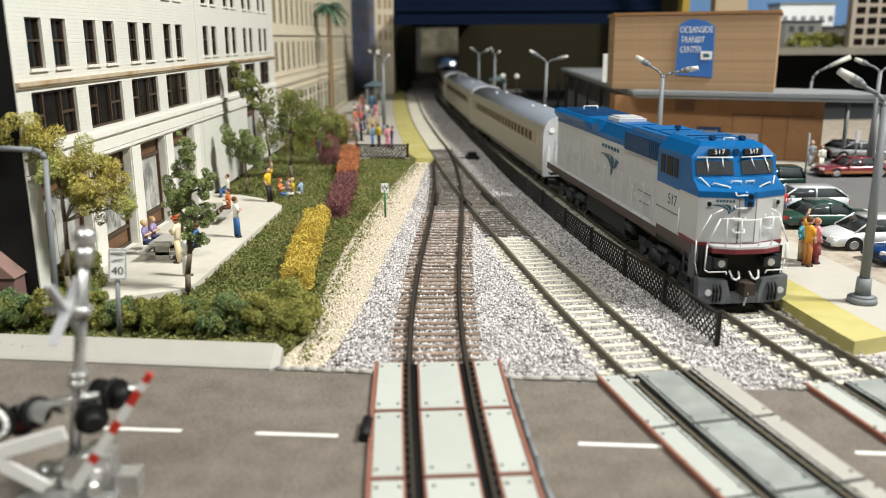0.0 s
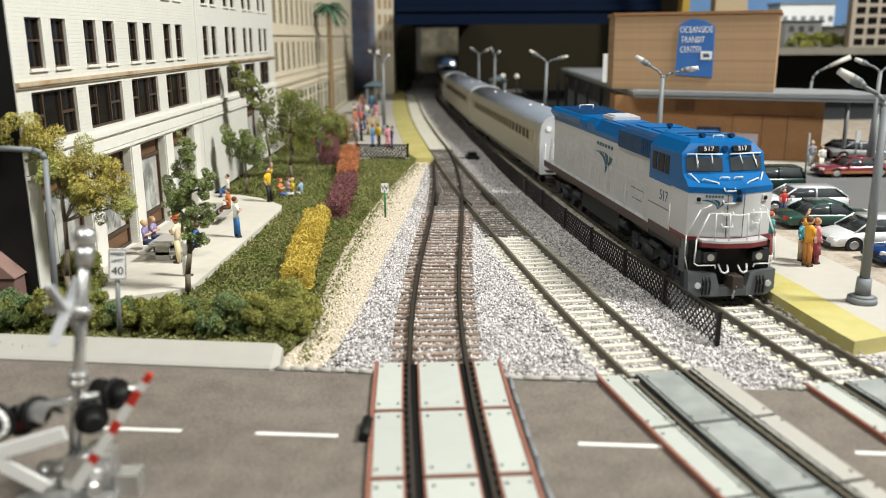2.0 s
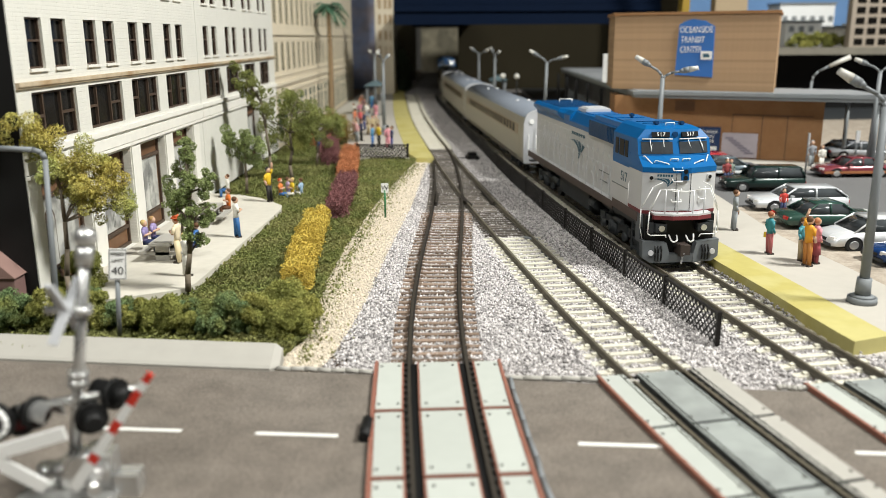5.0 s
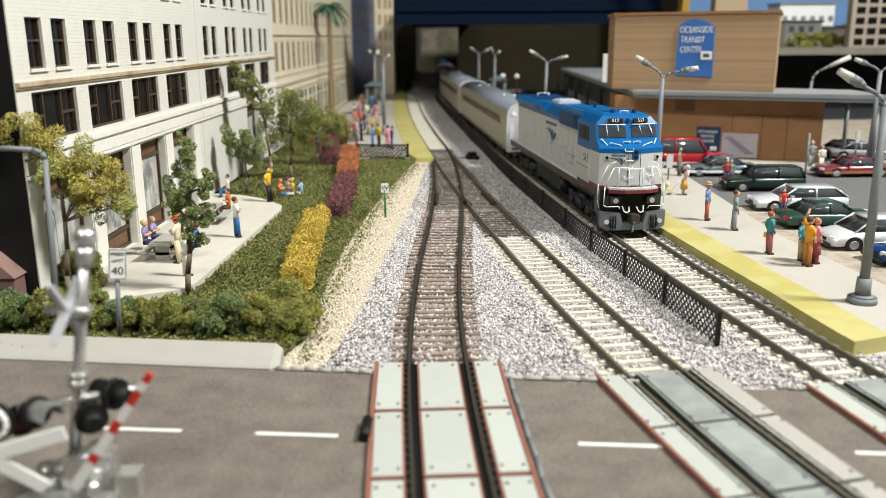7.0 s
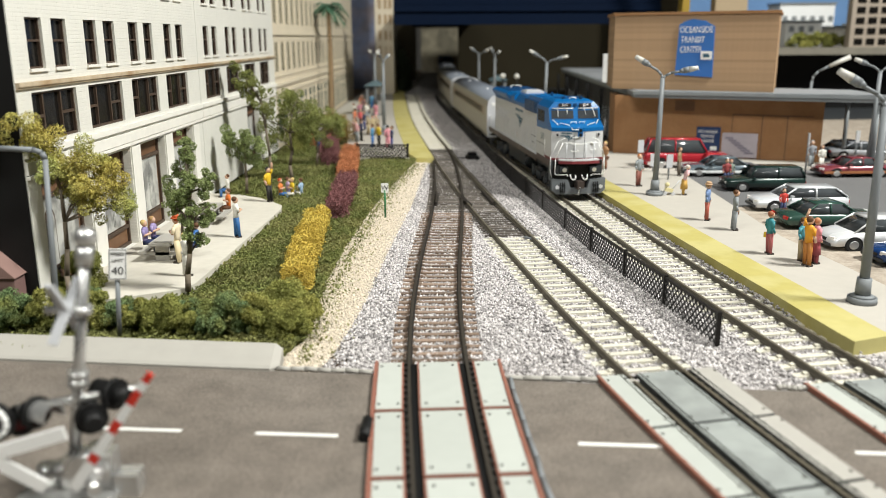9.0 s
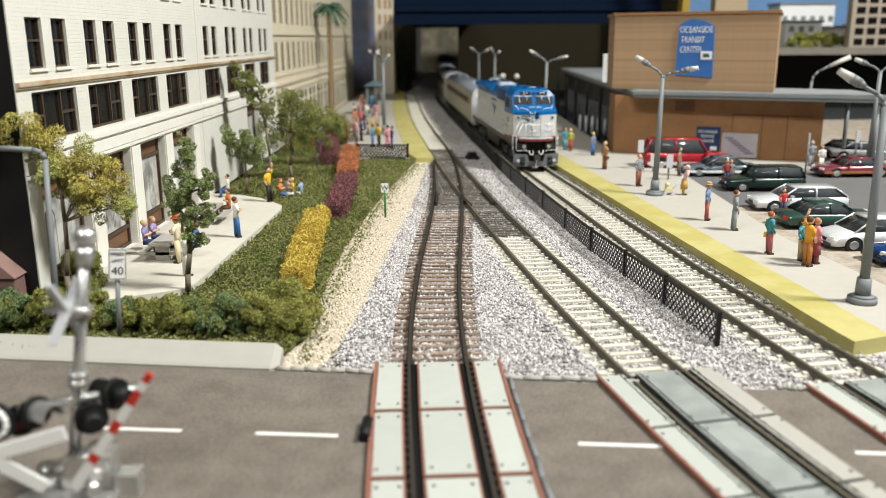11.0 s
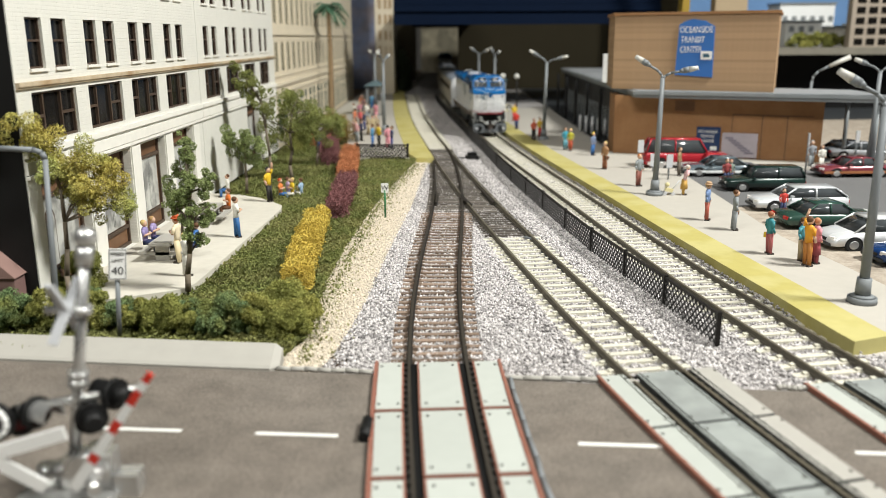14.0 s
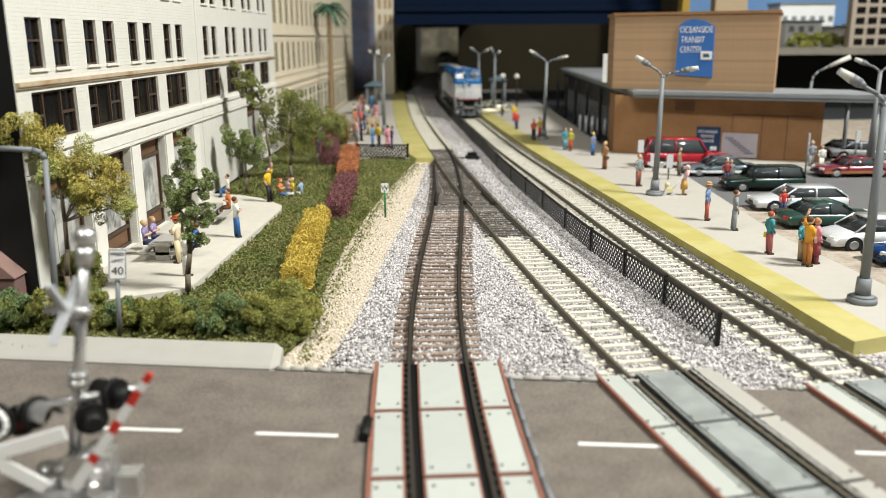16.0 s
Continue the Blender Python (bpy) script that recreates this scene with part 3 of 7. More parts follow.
def locomotive(label):
    L = thing("locomotive", label, "locomotive", group="train")
    own = []
    # underframe and walkway
    bm = bmesh.new()
    bx(bm, -15.4, 15.4, 7, 231, 16.2, 19.4)
    bx(bm, -9, 9, 12, 228, 11, 16.2)
    part("underframe", bm, M_DARK, L, bevel=.3)
    bm = bmesh.new()
    bx(bm, -15.8, 15.8, 22, 232, 19.4, 20.6)
    part("walkway", bm, M_SILVER, L, bevel=.2)
    for s in (-1, 1):
        bm = bmesh.new()
        bx(bm, s * 15.85 - .15, s * 15.85 + .15, 44, 232, 16.6, 20.4)
        bx(bm, s * 16.1 - .15, s * 16.1 + .15, 9, 43.8, 18.4, 22.4)
        part("side_sill", bm, M_SILL, L, "brown-grey side sill")
    # nose
    poly = [(-16.1, 22), (-16.1, 5.2), (-3.2, .4), (3.2, .4), (16.1, 5.2), (16.1, 22)]
    bm = bmesh.new()
    prism(bm, poly, 24.0, 40.2)
    nose = part("nose", bm, M_SILVER, L, bevel=.45)
    bm = bmesh.new()
    prism(bm, [(x * 1.012, y - .3 if y < 20 else y) for x, y in poly], 22.6, 24.0)
    part("stripe", bm, M_MAROON, L, "maroon stripe round the nose foot")
    plate = [(-12.4, 4), (-12.4, -1.4), (-5.4, -4.4), (5.4, -4.4), (12.4, -1.4), (12.4, 4)]
    bm = bmesh.new()
    prism(bm, plate, 22.9, 23.7)
    part("step_plate", bm, M_SILVER, L, "silver step plate before the nose", .2)
    bm = bmesh.new()
    prism(bm, [(x * 1.005, y - .1 if y < 3 else y - 1) for x, y in plate], 21.2, 22.9)
    part("anticlimber", bm, M_MAROON, L, "maroon edge below the step plate", .25)
    for s in (-1, 1):
        bm = bmesh.new()
        bx(bm, s * 15.7 - .35, s * 15.7 + .35, 5.2, 10.5, 10, 22.6)
        bx(bm, s * 14.4 - 1.5, s * 14.4 + 1.5, 4.6, 5.2, 12, 22.6)
        part("corner_panel", bm, M_PILOT, L, "grey corner panel beside the steps", .2)
    # nose door and seams
    bm = bmesh.new()
    bx(bm, -2.6, 2.9, 0, .6, 24.6, 37.2)
    part("nose_door", bm, M_SILVER, nose, bevel=.2)
    bm = bmesh.new()
    for x in (-3.0, 3.3):
        bx(bm, x - .1, x + .1, .25, .6, 24.2, 40)
    part("door_seam", bm, M_DARK, nose)
    # upper nose (blue), sloping to the windscreen
    bm = bmesh.new()
    up = [(-15.9, 22), (-15.9, 12.2), (-6.2, 9.6), (6.2, 9.6), (15.9, 12.2), (15.9, 22)]
    mid = [(-16.2, 22), (-16.2, 5.0), (-3.2, .2), (3.2, .2), (16.2, 5.0), (16.2, 22)]
    loft(bm, [[(x, y, 40.2) for x, y in mid], [(x, y, 42.4) for x, y in mid], [(x, y, 46.4) for x, y in up]])
    part("nose_hood", bm, M_BLUE, L, "bright blue sloping nose top", .35)
    # cab
    bm = bmesh.new()
    c0 = [(-16.0, 46), (-16.0, 11.8), (-6.4, 9.4), (6.4, 9.4), (16.0, 11.8), (16.0, 46)]
    c1 = [(-16.0, 46), (-16.0, 14.0), (-6.4, 12.0), (6.4, 12.0), (16.0, 14.0), (16.0, 46)]
    c2 = [(-12.4, 46), (-12.4, 15.6), (-6.0, 13.6), (6.0, 13.6), (12.4, 15.6), (12.4, 46)]
    c3 = [(-10.2, 46), (-10.2, 20), (-5.0, 18.4), (5.0, 18.4), (10.2, 20), (10.2, 46)]
    loft(bm, [[(x, y, z) for x, y in c] for c, z in ((c0, 46.4), (c1, 53.2), (c2, 57.0), (c3, 58.2))])
    bx(bm, -16.0, 16.0, 22.0, 46, 39.5, 46.4)
    cab = part("cab", bm, M_BLUE, L, "bright blue cab with two windscreens", .3)
    bm = bmesh.new()
    bx(bm, -16.0, 16.0, 22.0, 46, 22.4, 39.5)
    part("cab_side", bm, M_SILVER, L, bevel=.25)
    # windscreens
    for s in (-1, 1):
        bm = bmesh.new()
        o = .25
        row = lambda z, q: [Vector((s * x, 9.4 + q * (z - 46.4) / 6.8 + max(0, abs(x) - 6.4) * .245 + .15, z)) for x in (1.5, 6.4, 14.6)]
        lo, hi = row(47.2, 2.4), row(52.0, 2.4)
        a = lo + hi[::-1]
        b = [v + Vector((0, -o - .15, 0)) for v in a]
        loft(bm, [a, b])
        b = [b[0], b[2], b[3], b[5]]
        ws = part("windscreen", bm, M_CABGLASS, cab, "grey glass windscreen")
        bm = bmesh.new()
        tube(bm, [(s * 1.6, 11.0, 53.2), (s * 14.2, 13.0, 53.2)], .28)
        for u in (.3, .72):
            p = Vector(b[3]).lerp(Vector(b[2]), u)
            q = Vector(b[0]).lerp(Vector(b[1]), u + .06)
            tube(bm, [p + Vector((0, -.4, 1.0)), p.lerp(q, .82) + Vector((.9, -.35, 0)), p.lerp(q, .2) + Vector((.8, -.35, 0))], .18)
        part("wiper", bm, M_HANDRAIL, cab, "white wipers and rain bar")
        # number board
        bm = bmesh.new()
        ang = -12.2 * s
        cb(bm, (0, 0, 0), (7.6, 1.2, 2.1))
        nb = part("number_board", bm, M_BLACK, cab, "black number board with white figures", .15, mm_pose(s * 6.4, 12.4, 55.0, -16, 0, 9 * s))
        words("517", 2.35, M_WHITE, nb, mm_pose(0, -.72, -.05, 90, 0, 0), "figures", spacing=1.08)
        # side windows
        for y0, y1 in ((25.0, 29.0), (30.2, 36.6), (38.2, 42.4)):
            bm = bmesh.new()
            bx(bm, s * 16.0 - .22, s * 16.0 + .22, y0, y1, 43.8, 51.0)
            part("side_window", bm, M_COACHPANE, cab)
        words("517", 6.0, M_LOGO, cab, mm_pose(s * 16.08, 29, 34.5, 90, 0, 90 * s), "figures")
        # class lights on the nose
        bm = bmesh.new()
        cb(bm, (s * 12.6, 3.75, 38.0), (2.3, .8, 2.3), rot=(0, 0, 20.4 * s))
        part("marker_light", bm, M_SILVER, nose)
        bm = bmesh.new()
        rod(bm, (s * 12.6, 3.8, 38.0), (s * 12.85, 3.1, 38.0), .8, n=12)
        part("marker_lens", bm, M_BLACK, nose)
        # grab irons on the slope and beside the cab
        bm = bmesh.new()
        bm.free()
        for pts in ([(4.2, 5.8, 44.2), (4.2, 5.0, 45.6), (1.0, 4.6, 45.6), (1.0, 5.4, 44.2)], [(5.2, 3.2, 42.4), (5.6, 3.4, 43.8), (10.4, 5.6, 45.0), (10.8, 6.3, 44.2)],
                    [(11.6, 7.0, 42.8), (11.6, 6.0, 43.4), (13.9, 9.4, 46.4), (14.4, 10.4, 46.2)]):
            bm = bmesh.new()
            tube(bm, [(s * x, y, z) for x, y, z in pts], .26)
            part("grab_iron", bm, M_HANDRAIL, nose, "white grab iron")
    # headlight box, roof fittings
    bm = bmesh.new()
    cb(bm, (.4, -.1, 39.8), (3.0, 1.4, 5.0))
    hl = part("headlight_box", bm, M_BLUE, nose, bevel=.25)
    bm = bmesh.new()
    for z in (38.4, 41.0):
        rod(bm, (.4, -.6, z), (.4, -1.15, z), .95, n=12)
    part("headlight", bm, M_BLACK, nose)
    bm = bmesh.new()
    rod(bm, (0, 13.6, 55.0), (0, 11.9, 55.0), 1.2, n=12)
    part("upper_light", bm, M_BLUE_DARK, cab)
    bm = bmesh.new()
    for x, y in ((-5, 22), (5.5, 19.8), (-3, 60)):
        rod(bm, (x, y - 1.5, 59.2), (x, y + 1.5, 59.0), .9, n=8)
        bx(bm, x - .5, x + .5, y - .6, y + .6, 57.6, 59.2)
    part("horn", bm, M_BLUE_DARK, cab)
    bm = bmesh.new()
    tube(bm, [(-2, 19, 58), (-2, 18.6, 59.3), (2, 18.6, 59.3), (2, 19, 58)], .26)
    part("grab_iron", bm, M_HANDRAIL, cab, "white grab iron")
    bm = bmesh.new()
    tube(bm, [(-4, 196, 54.8), (-4, 196, 57.2), (4, 196, 57.2), (4, 196, 54.8)], .3)
    part("lifting_eye", bm, M_HANDRAIL, L, "white lifting eye")
    for x, z, w in ((-2.8, 41.8, 2.0), (-2.8, 37.2, 2.0), (-2.8, 33.0, 2.0), (-2.8, 28.6, 2.0), (9.3, 33.4, 1.4), (9.3, 29.2, 1.4)):
        yy = .3 if abs(x) < 6.2 else 2.6
        bm = bmesh.new()
        tube(bm, [(x - w, yy, z + .7), (x - w, yy - 1.1, z - .3), (x + w, yy - 1.1, z - .3), (x + w, yy, z + .7)], .24)
        part("grab_iron", bm, M_HANDRAIL, nose, "white grab iron")
    # plain emblem on the nose: three swept bands
    for pts in swept(5.0, 1.7, -2.0, 1.2):
        bm = bmesh.new()
        prism(bm, pts, -.1, .1)
        part("emblem", bm, M_LOGO, nose, m=mm_pose(-7.6, 1.97, 36.2, 90, 0, -20.4))
    bm = bmesh.new()
    for k in range(6):
        bx(bm, -3.2 + k * 1.1, -2.4 + k * 1.1, -.12, .1, -.45, .45)
    part("emblem_bars", bm, M_LOGO, nose, m=mm_pose(-7.4, 1.9, 39.1, 0, 0, -20.4))
    # hood
    bm = bmesh.new()
    bx(bm, -13.4, 13.4, 46, 217, 20.6, 47.0)
    hood = part("hood", bm, M_SILVER, L, bevel=.5)
    bm = bmesh.new()
    sec = lambda h, w: [(-13.5, 47), (-13.5, 49.5), (-w, h), (w, h), (13.5, 49.5), (13.5, 47)]
    for y0, y1, h, w in ((46, 92, 56.4, 11), (92, 140, 54.6, 9.6)):
        loft(bm, [[(x, yy, z) for x, z in sec(h, w)] for yy in (y0, y1)])
    part("hood_roof", bm, M_BLUE, hood, "bright blue hood roof", .4)
    bm = bmesh.new()
    bx(bm, -14.6, 14.6, 48, 92, 46.4, 54.2)
    part("intake_grille", bm, M_BLUE_DARK, hood, "dark blue intake grilles", .3)
    bm = bmesh.new()
    sec2 = [(-13.5, 47), (-13.5, 49), (-15.6, 51.4), (-15.8, 53.2), (-13.8, 54.9), (13.8, 54.9), (15.8, 53.2), (15.6, 51.4), (13.5, 49), (13.5, 47)]
    sec3 = [(-13.5, 47), (-13.5, 48.5), (-13.6, 50.5), (-13.4, 52.5), (-11.0, 54.8), (11.0, 54.8), (13.4, 52.5), (13.6, 50.5), (13.5, 48.5), (13.5, 47)]
    loft(bm, [[(x, y, z) for x, z in s] for y, s in ((134, sec3), (147, sec3), (154, sec2), (218, sec2))])
    part("radiator_housing", bm, M_BLUE, hood, "bright blue flared radiator housing", .35)
    # roof hatches and seams
    for y0, y1, w, z in ((52, 68, 8, 56.4), (72, 88, 8, 56.4), (95, 108, 7.5, 54.6), (111, 124, 7.5, 54.6)):
        bm = bmesh.new()
        bx(bm, -w, w, y0, y1, z, z + .5)
        part("roof_hatch", bm, M_BLUE, hood, "", .2)
    for y in (28, 36):
        bm = bmesh.new()
        bx(bm, -9, 9, y, y + .5, 58.1, 58.5)
        part("roof_seam", bm, M_BLUE_DARK, cab)
    for s in (-1, 1):
        for y in np.arange(49, 62, 2.2):
            bm = bmesh.new()
            bx(bm, s * 14.6 - .2, s * 14.6 + .2, y, y + 1.1, 47.2, 53.4)
            part("grille_slat", bm, M_BLUE_DARK, hood)
    bm = bmesh.new()
    for y in np.arange(160, 214, 4.2):
        bx(bm, -12.5, 12.5, y, y + 2.6, 54.9, 55.3)
    part("radiator_grille", bm, M_BLUE_DARK, hood)
    bm = bmesh.new()
    bx(bm, -7, 7, 124, 141, 54.6, 56.6)
    bx(bm, -5.5, 5.5, 126, 139, 56.6, 57.3)
    part("exhaust_hatch", bm, M_CAREND, hood, "pale grey roof hatch", .4)
    for s in (-1, 1):
        # doors with hinges along the hood
        bm = bmesh.new()
        bx(bm, -.16, .16, 0, 8.3, 22.5, 44.0)
        door = finish(bm, "hood_door", M_SILVER, .12)
        for y in np.arange(50, 207, 9.0):
            shared("hood_door", door, hood, mm_pose(s * 13.4, y, 0))
        bm = bmesh.new()
        for y in np.arange(50.6, 207, 9.0):
            for z in (27, 33, 39):
                bx(bm, s * 13.5, s * 13.5 + s * .5, y, y + .7, z, z + 1.4)
        for y in np.arange(158, 212, 6.5):
            bx(bm, s * 13.5, s * 13.5 + s * .55, y, y + 3.0, 30, 36)
        part("hinges", bm, M_SILVER, hood)
        # side emblem: plain swept bands running to a point
        for pts in swept(14.5, 4.2, -6.2, 2.0):
            bm = bmesh.new()
            prism(bm, pts, -.08, .08)
            part("emblem", bm, M_LOGO, hood, m=mm_pose(s * 13.8, 115, 36.4, 90, 0, 90 * s))
        bm = bmesh.new()
        for k in range(6):
            bx(bm, s * 13.6, s * 13.85, 102 + k * 4.6, 104.8 + k * 4.6, 43.0, 44.6)
        part("emblem_bars", bm, M_LOGO, hood)
            # louvre rows and a long latch rail on the hood
        for y in np.arange(160, 200, 5.0):
            bm = bmesh.new()
            bx(bm, min(s * 13.45, s * 13.85), max(s * 13.45, s * 13.85), y, y + 1.6, 31, 38.5)
            part("louvre", bm, M_CAREND, hood)
        for y0, y1, z in ((58, 74, 30.5), (60, 72, 26.0)):
            bm = bmesh.new()
            bx(bm, min(s * 13.45, s * 13.75), max(s * 13.45, s * 13.75), y0, y1, z, z + .5)
            part("latch_rail", bm, M_POLE, hood)
        bm = bmesh.new()
        bx(bm, min(s * 16.0, s * 16.12), max(s * 16.0, s * 16.12), 23, 45.5, 29.6, 30.1)
        part("cab_seam", bm, M_POLE, L)
        # side handrails
        bm = bmesh.new()
        ys = [50, 62, 76, 90, 104, 118, 132, 146, 160, 174, 188, 202, 216]
        for y in ys:
            tube(bm, [(s * 15.7, y, 18.5), (s * 15.9, y, 28), (s * 15.2, y + .3, 35.5)], .2, 5)
        tube(bm, [(s * 15.3, y, 35.3) for y in ys], .1, 5)
        part("handrail", bm, M_CAREND, L, "pale walkway handrail")
        bm = bmesh.new()
        tube(bm, [(s * 8.8, .6, 36.4), (s * 12.6, 1.2, 34.5), (s * 16.9, 2.6, 25), (s * 17.0, 2.4, 17), (s * 15.9, 2.0, 12)], .21)
        part("front_handrail", bm, M_HANDRAIL, L, "white front handrail")
        bm = bmesh.new()
        tube(bm, [(s * 3.6, -3.4, 33.8), (s * 10.8, -2.4, 33.8), (s * 14.9, -2.2, 24.5), (s * 15.3, -2.2, 15.4), (s * 14.0, -2.6, 14.6), (s * 7.6, -2.8, 14.6), (s * 7.2, -2.6, 13.4)], .24)
        part("front_handrail", bm, M_HANDRAIL, L, "white front handrail")
        for x in (3.4, 8.4):
            bm = bmesh.new()
            tube(bm, [(s * x, -3.6 if x < 5 else -2.6, 21.4), (s * x, -3.4 if x < 5 else -2.8, 33.7)], .26)
            part("stanchion", bm, M_CAREND, L)
        bm = bmesh.new()
        tube(bm, [(s * 15.7, 21, 22), (s * 16.4, 21, 23), (s * 16.4, 21, 33), (s * 15.7, 21, 34)], .24)
        part("front_handrail", bm, M_HANDRAIL, L, "white front handrail")
        # steps
        for y0, y1 in ((8, 15), (222, 229)):
            for z in (5.5, 9.5, 13.5):
                bm = bmesh.new()
                bx(bm, min(s * 12, s * 16), max(s * 12, s * 16), y0, y1, z, z + .6)
                part("step", bm, M_DARK, L)
        for y0, y1 in ((4, 8), (15, 16)):
            bm = bmesh.new()
            bx(bm, s * 15.6 - .3, s * 15.6 + .3, y0, y1, 4, 17)
            part("step_side", bm, M_DARK, L)
        # ditch lights
        bm = bmesh.new()
        cb(bm, (s * 9.2, -.6, 17.4), (4.6, 3, 3.6))
        part("ditch_light", bm, M_DARK, L, bevel=.3)
        bm = bmesh.new()
        rod(bm, (s * 9.2, -2, 17.4), (s * 9.2, -2.7, 17.4), 1.3, n=12)
        part("ditch_lens", bm, M_CHROME, L)
        bm = bmesh.new()
        tube(bm, [(s * 3.6, -.6, 12), (s * 3.2, -2.2, 9.6), (s * 1.4, -2.4, 10.6)], .5)
        part("air_hose", bm, M_BLACK, L)
        for k in range(3):
            bm = bmesh.new()
            tube(bm, [(s * (9 + 1.3 * k), -2.4, 10), (s * (9 + 1.3 * k), -3.2, 7), (s * (9 + 1.3 * k), -2.6, 3.6)], .4)
            part("air_hose", bm, M_BLACK, L)
        bm = bmesh.new()
        rod(bm, (s * 13.5, -2.4, 7), (s * 13.5, -3.0, 7), 1.2, n=10)
        part("hose_valve", bm, M_CAREND, L)
    # chain across the nose rail
    bm = bmesh.new()
    tube(bm, [(x, -3.4, 33.6 - .5 * math.cos(x * .39)) for x in np.linspace(-4, 4, 9)], .24, 5)
    part("chain", bm, M_HANDRAIL, L)
    # pilot: dark backing, two plough wings, a plate below the coupler
    bm = bmesh.new()
    bx(bm, -15, 15, 1.2, 5, 6, 22.4)
    part("pilot_beam", bm, M_BLACK, L, bevel=.4)
    for s in (-1, 1):
        bm = bmesh.new()
        wing = [(16.8, 11.9), (6.6, 11.0), (5.2, 6.0), (5.0, 2.6), (13.6, 2.6), (16.6, 4.6)]
        loft(bm, [[(s * x, y + (x - 5) * .11 + (11 - z) * -.06, z) for x, z in wing] for y in (1.4, -2.4)])
        part("plough_wing", bm, M_PILOT, L, "grey snow plough wing", .25)
        bm = bmesh.new()
        tube(bm, [(s * 5.4, -1.0, 14.4), (s * 4.9, -2.6, 12.0), (s * 3.5, -3.0, 11.4), (s * 2.3, -2.8, 12.2), (s * 2.0, -1.0, 14.0)], .36)
        part("brake_hose", bm, M_HANDRAIL, L, "pale brake hose")
        bm = bmesh.new()
        bx(bm, s * 13 - 1.0, s * 13 + 1.0, -.4, 1.4, 15.0, 19.6)
        part("bracket", bm, M_DARK, L, bevel=.2)
    bm = bmesh.new()
    prism(bm, [(-5.2, 2), (-5.2, -2.6), (5.2, -2.6), (5.2, 2)], 2.6, 6.0)
    part("plough_plate", bm, M_PILOT, L, "grey plate below the coupler", .25)
    bm = bmesh.new()
    tube(bm, [(-.8, -6.6, 7.5), (-.8, -5.2, 4.2), (-.6, -4.2, 2.4)], .42)
    part("uncoupling_pin", bm, M_CAREND, L)
    bm = bmesh.new()
    cb(bm, (0, -3.0, 8.6), (4.4, 7, 4.2))
    cb(bm, (-1.4, -5.7, 8.6), (1.4, 2.4, 5))
    part("coupler", bm, M_COUPLER, L, bevel=.5)
    bm = bmesh.new()
    cb(bm, (1.2, 231 + 3, 8.6), (4, 8, 4))
    part("coupler", bm, M_COUPLER, L, bevel=.5)
    bm = bmesh.new()
    loft(bm, [[(x, y, z) for x, z in ((-14, 15.5), (-14, 7), (-10, 4.4), (10, 4.4), (14, 7), (14, 15.5))] for y in (88, 150)])
    part("fuel_tank", bm, M_DARK, L, bevel=.5)
    for s in (-1, 1):
        for y0, y1, z, r in ((76, 86, 12, 2.4), (152, 166, 11, 2.2)):
            bm = bmesh.new()
            rod(bm, (s * 13, y0, z), (s * 13, y1, z), r, n=10)
            part("air_tank", bm, M_DARK, L)
    for y in (48, 186):
        own += truck(L, y, 33, 6.0)
    WHEELS.append((L, own))
    return L


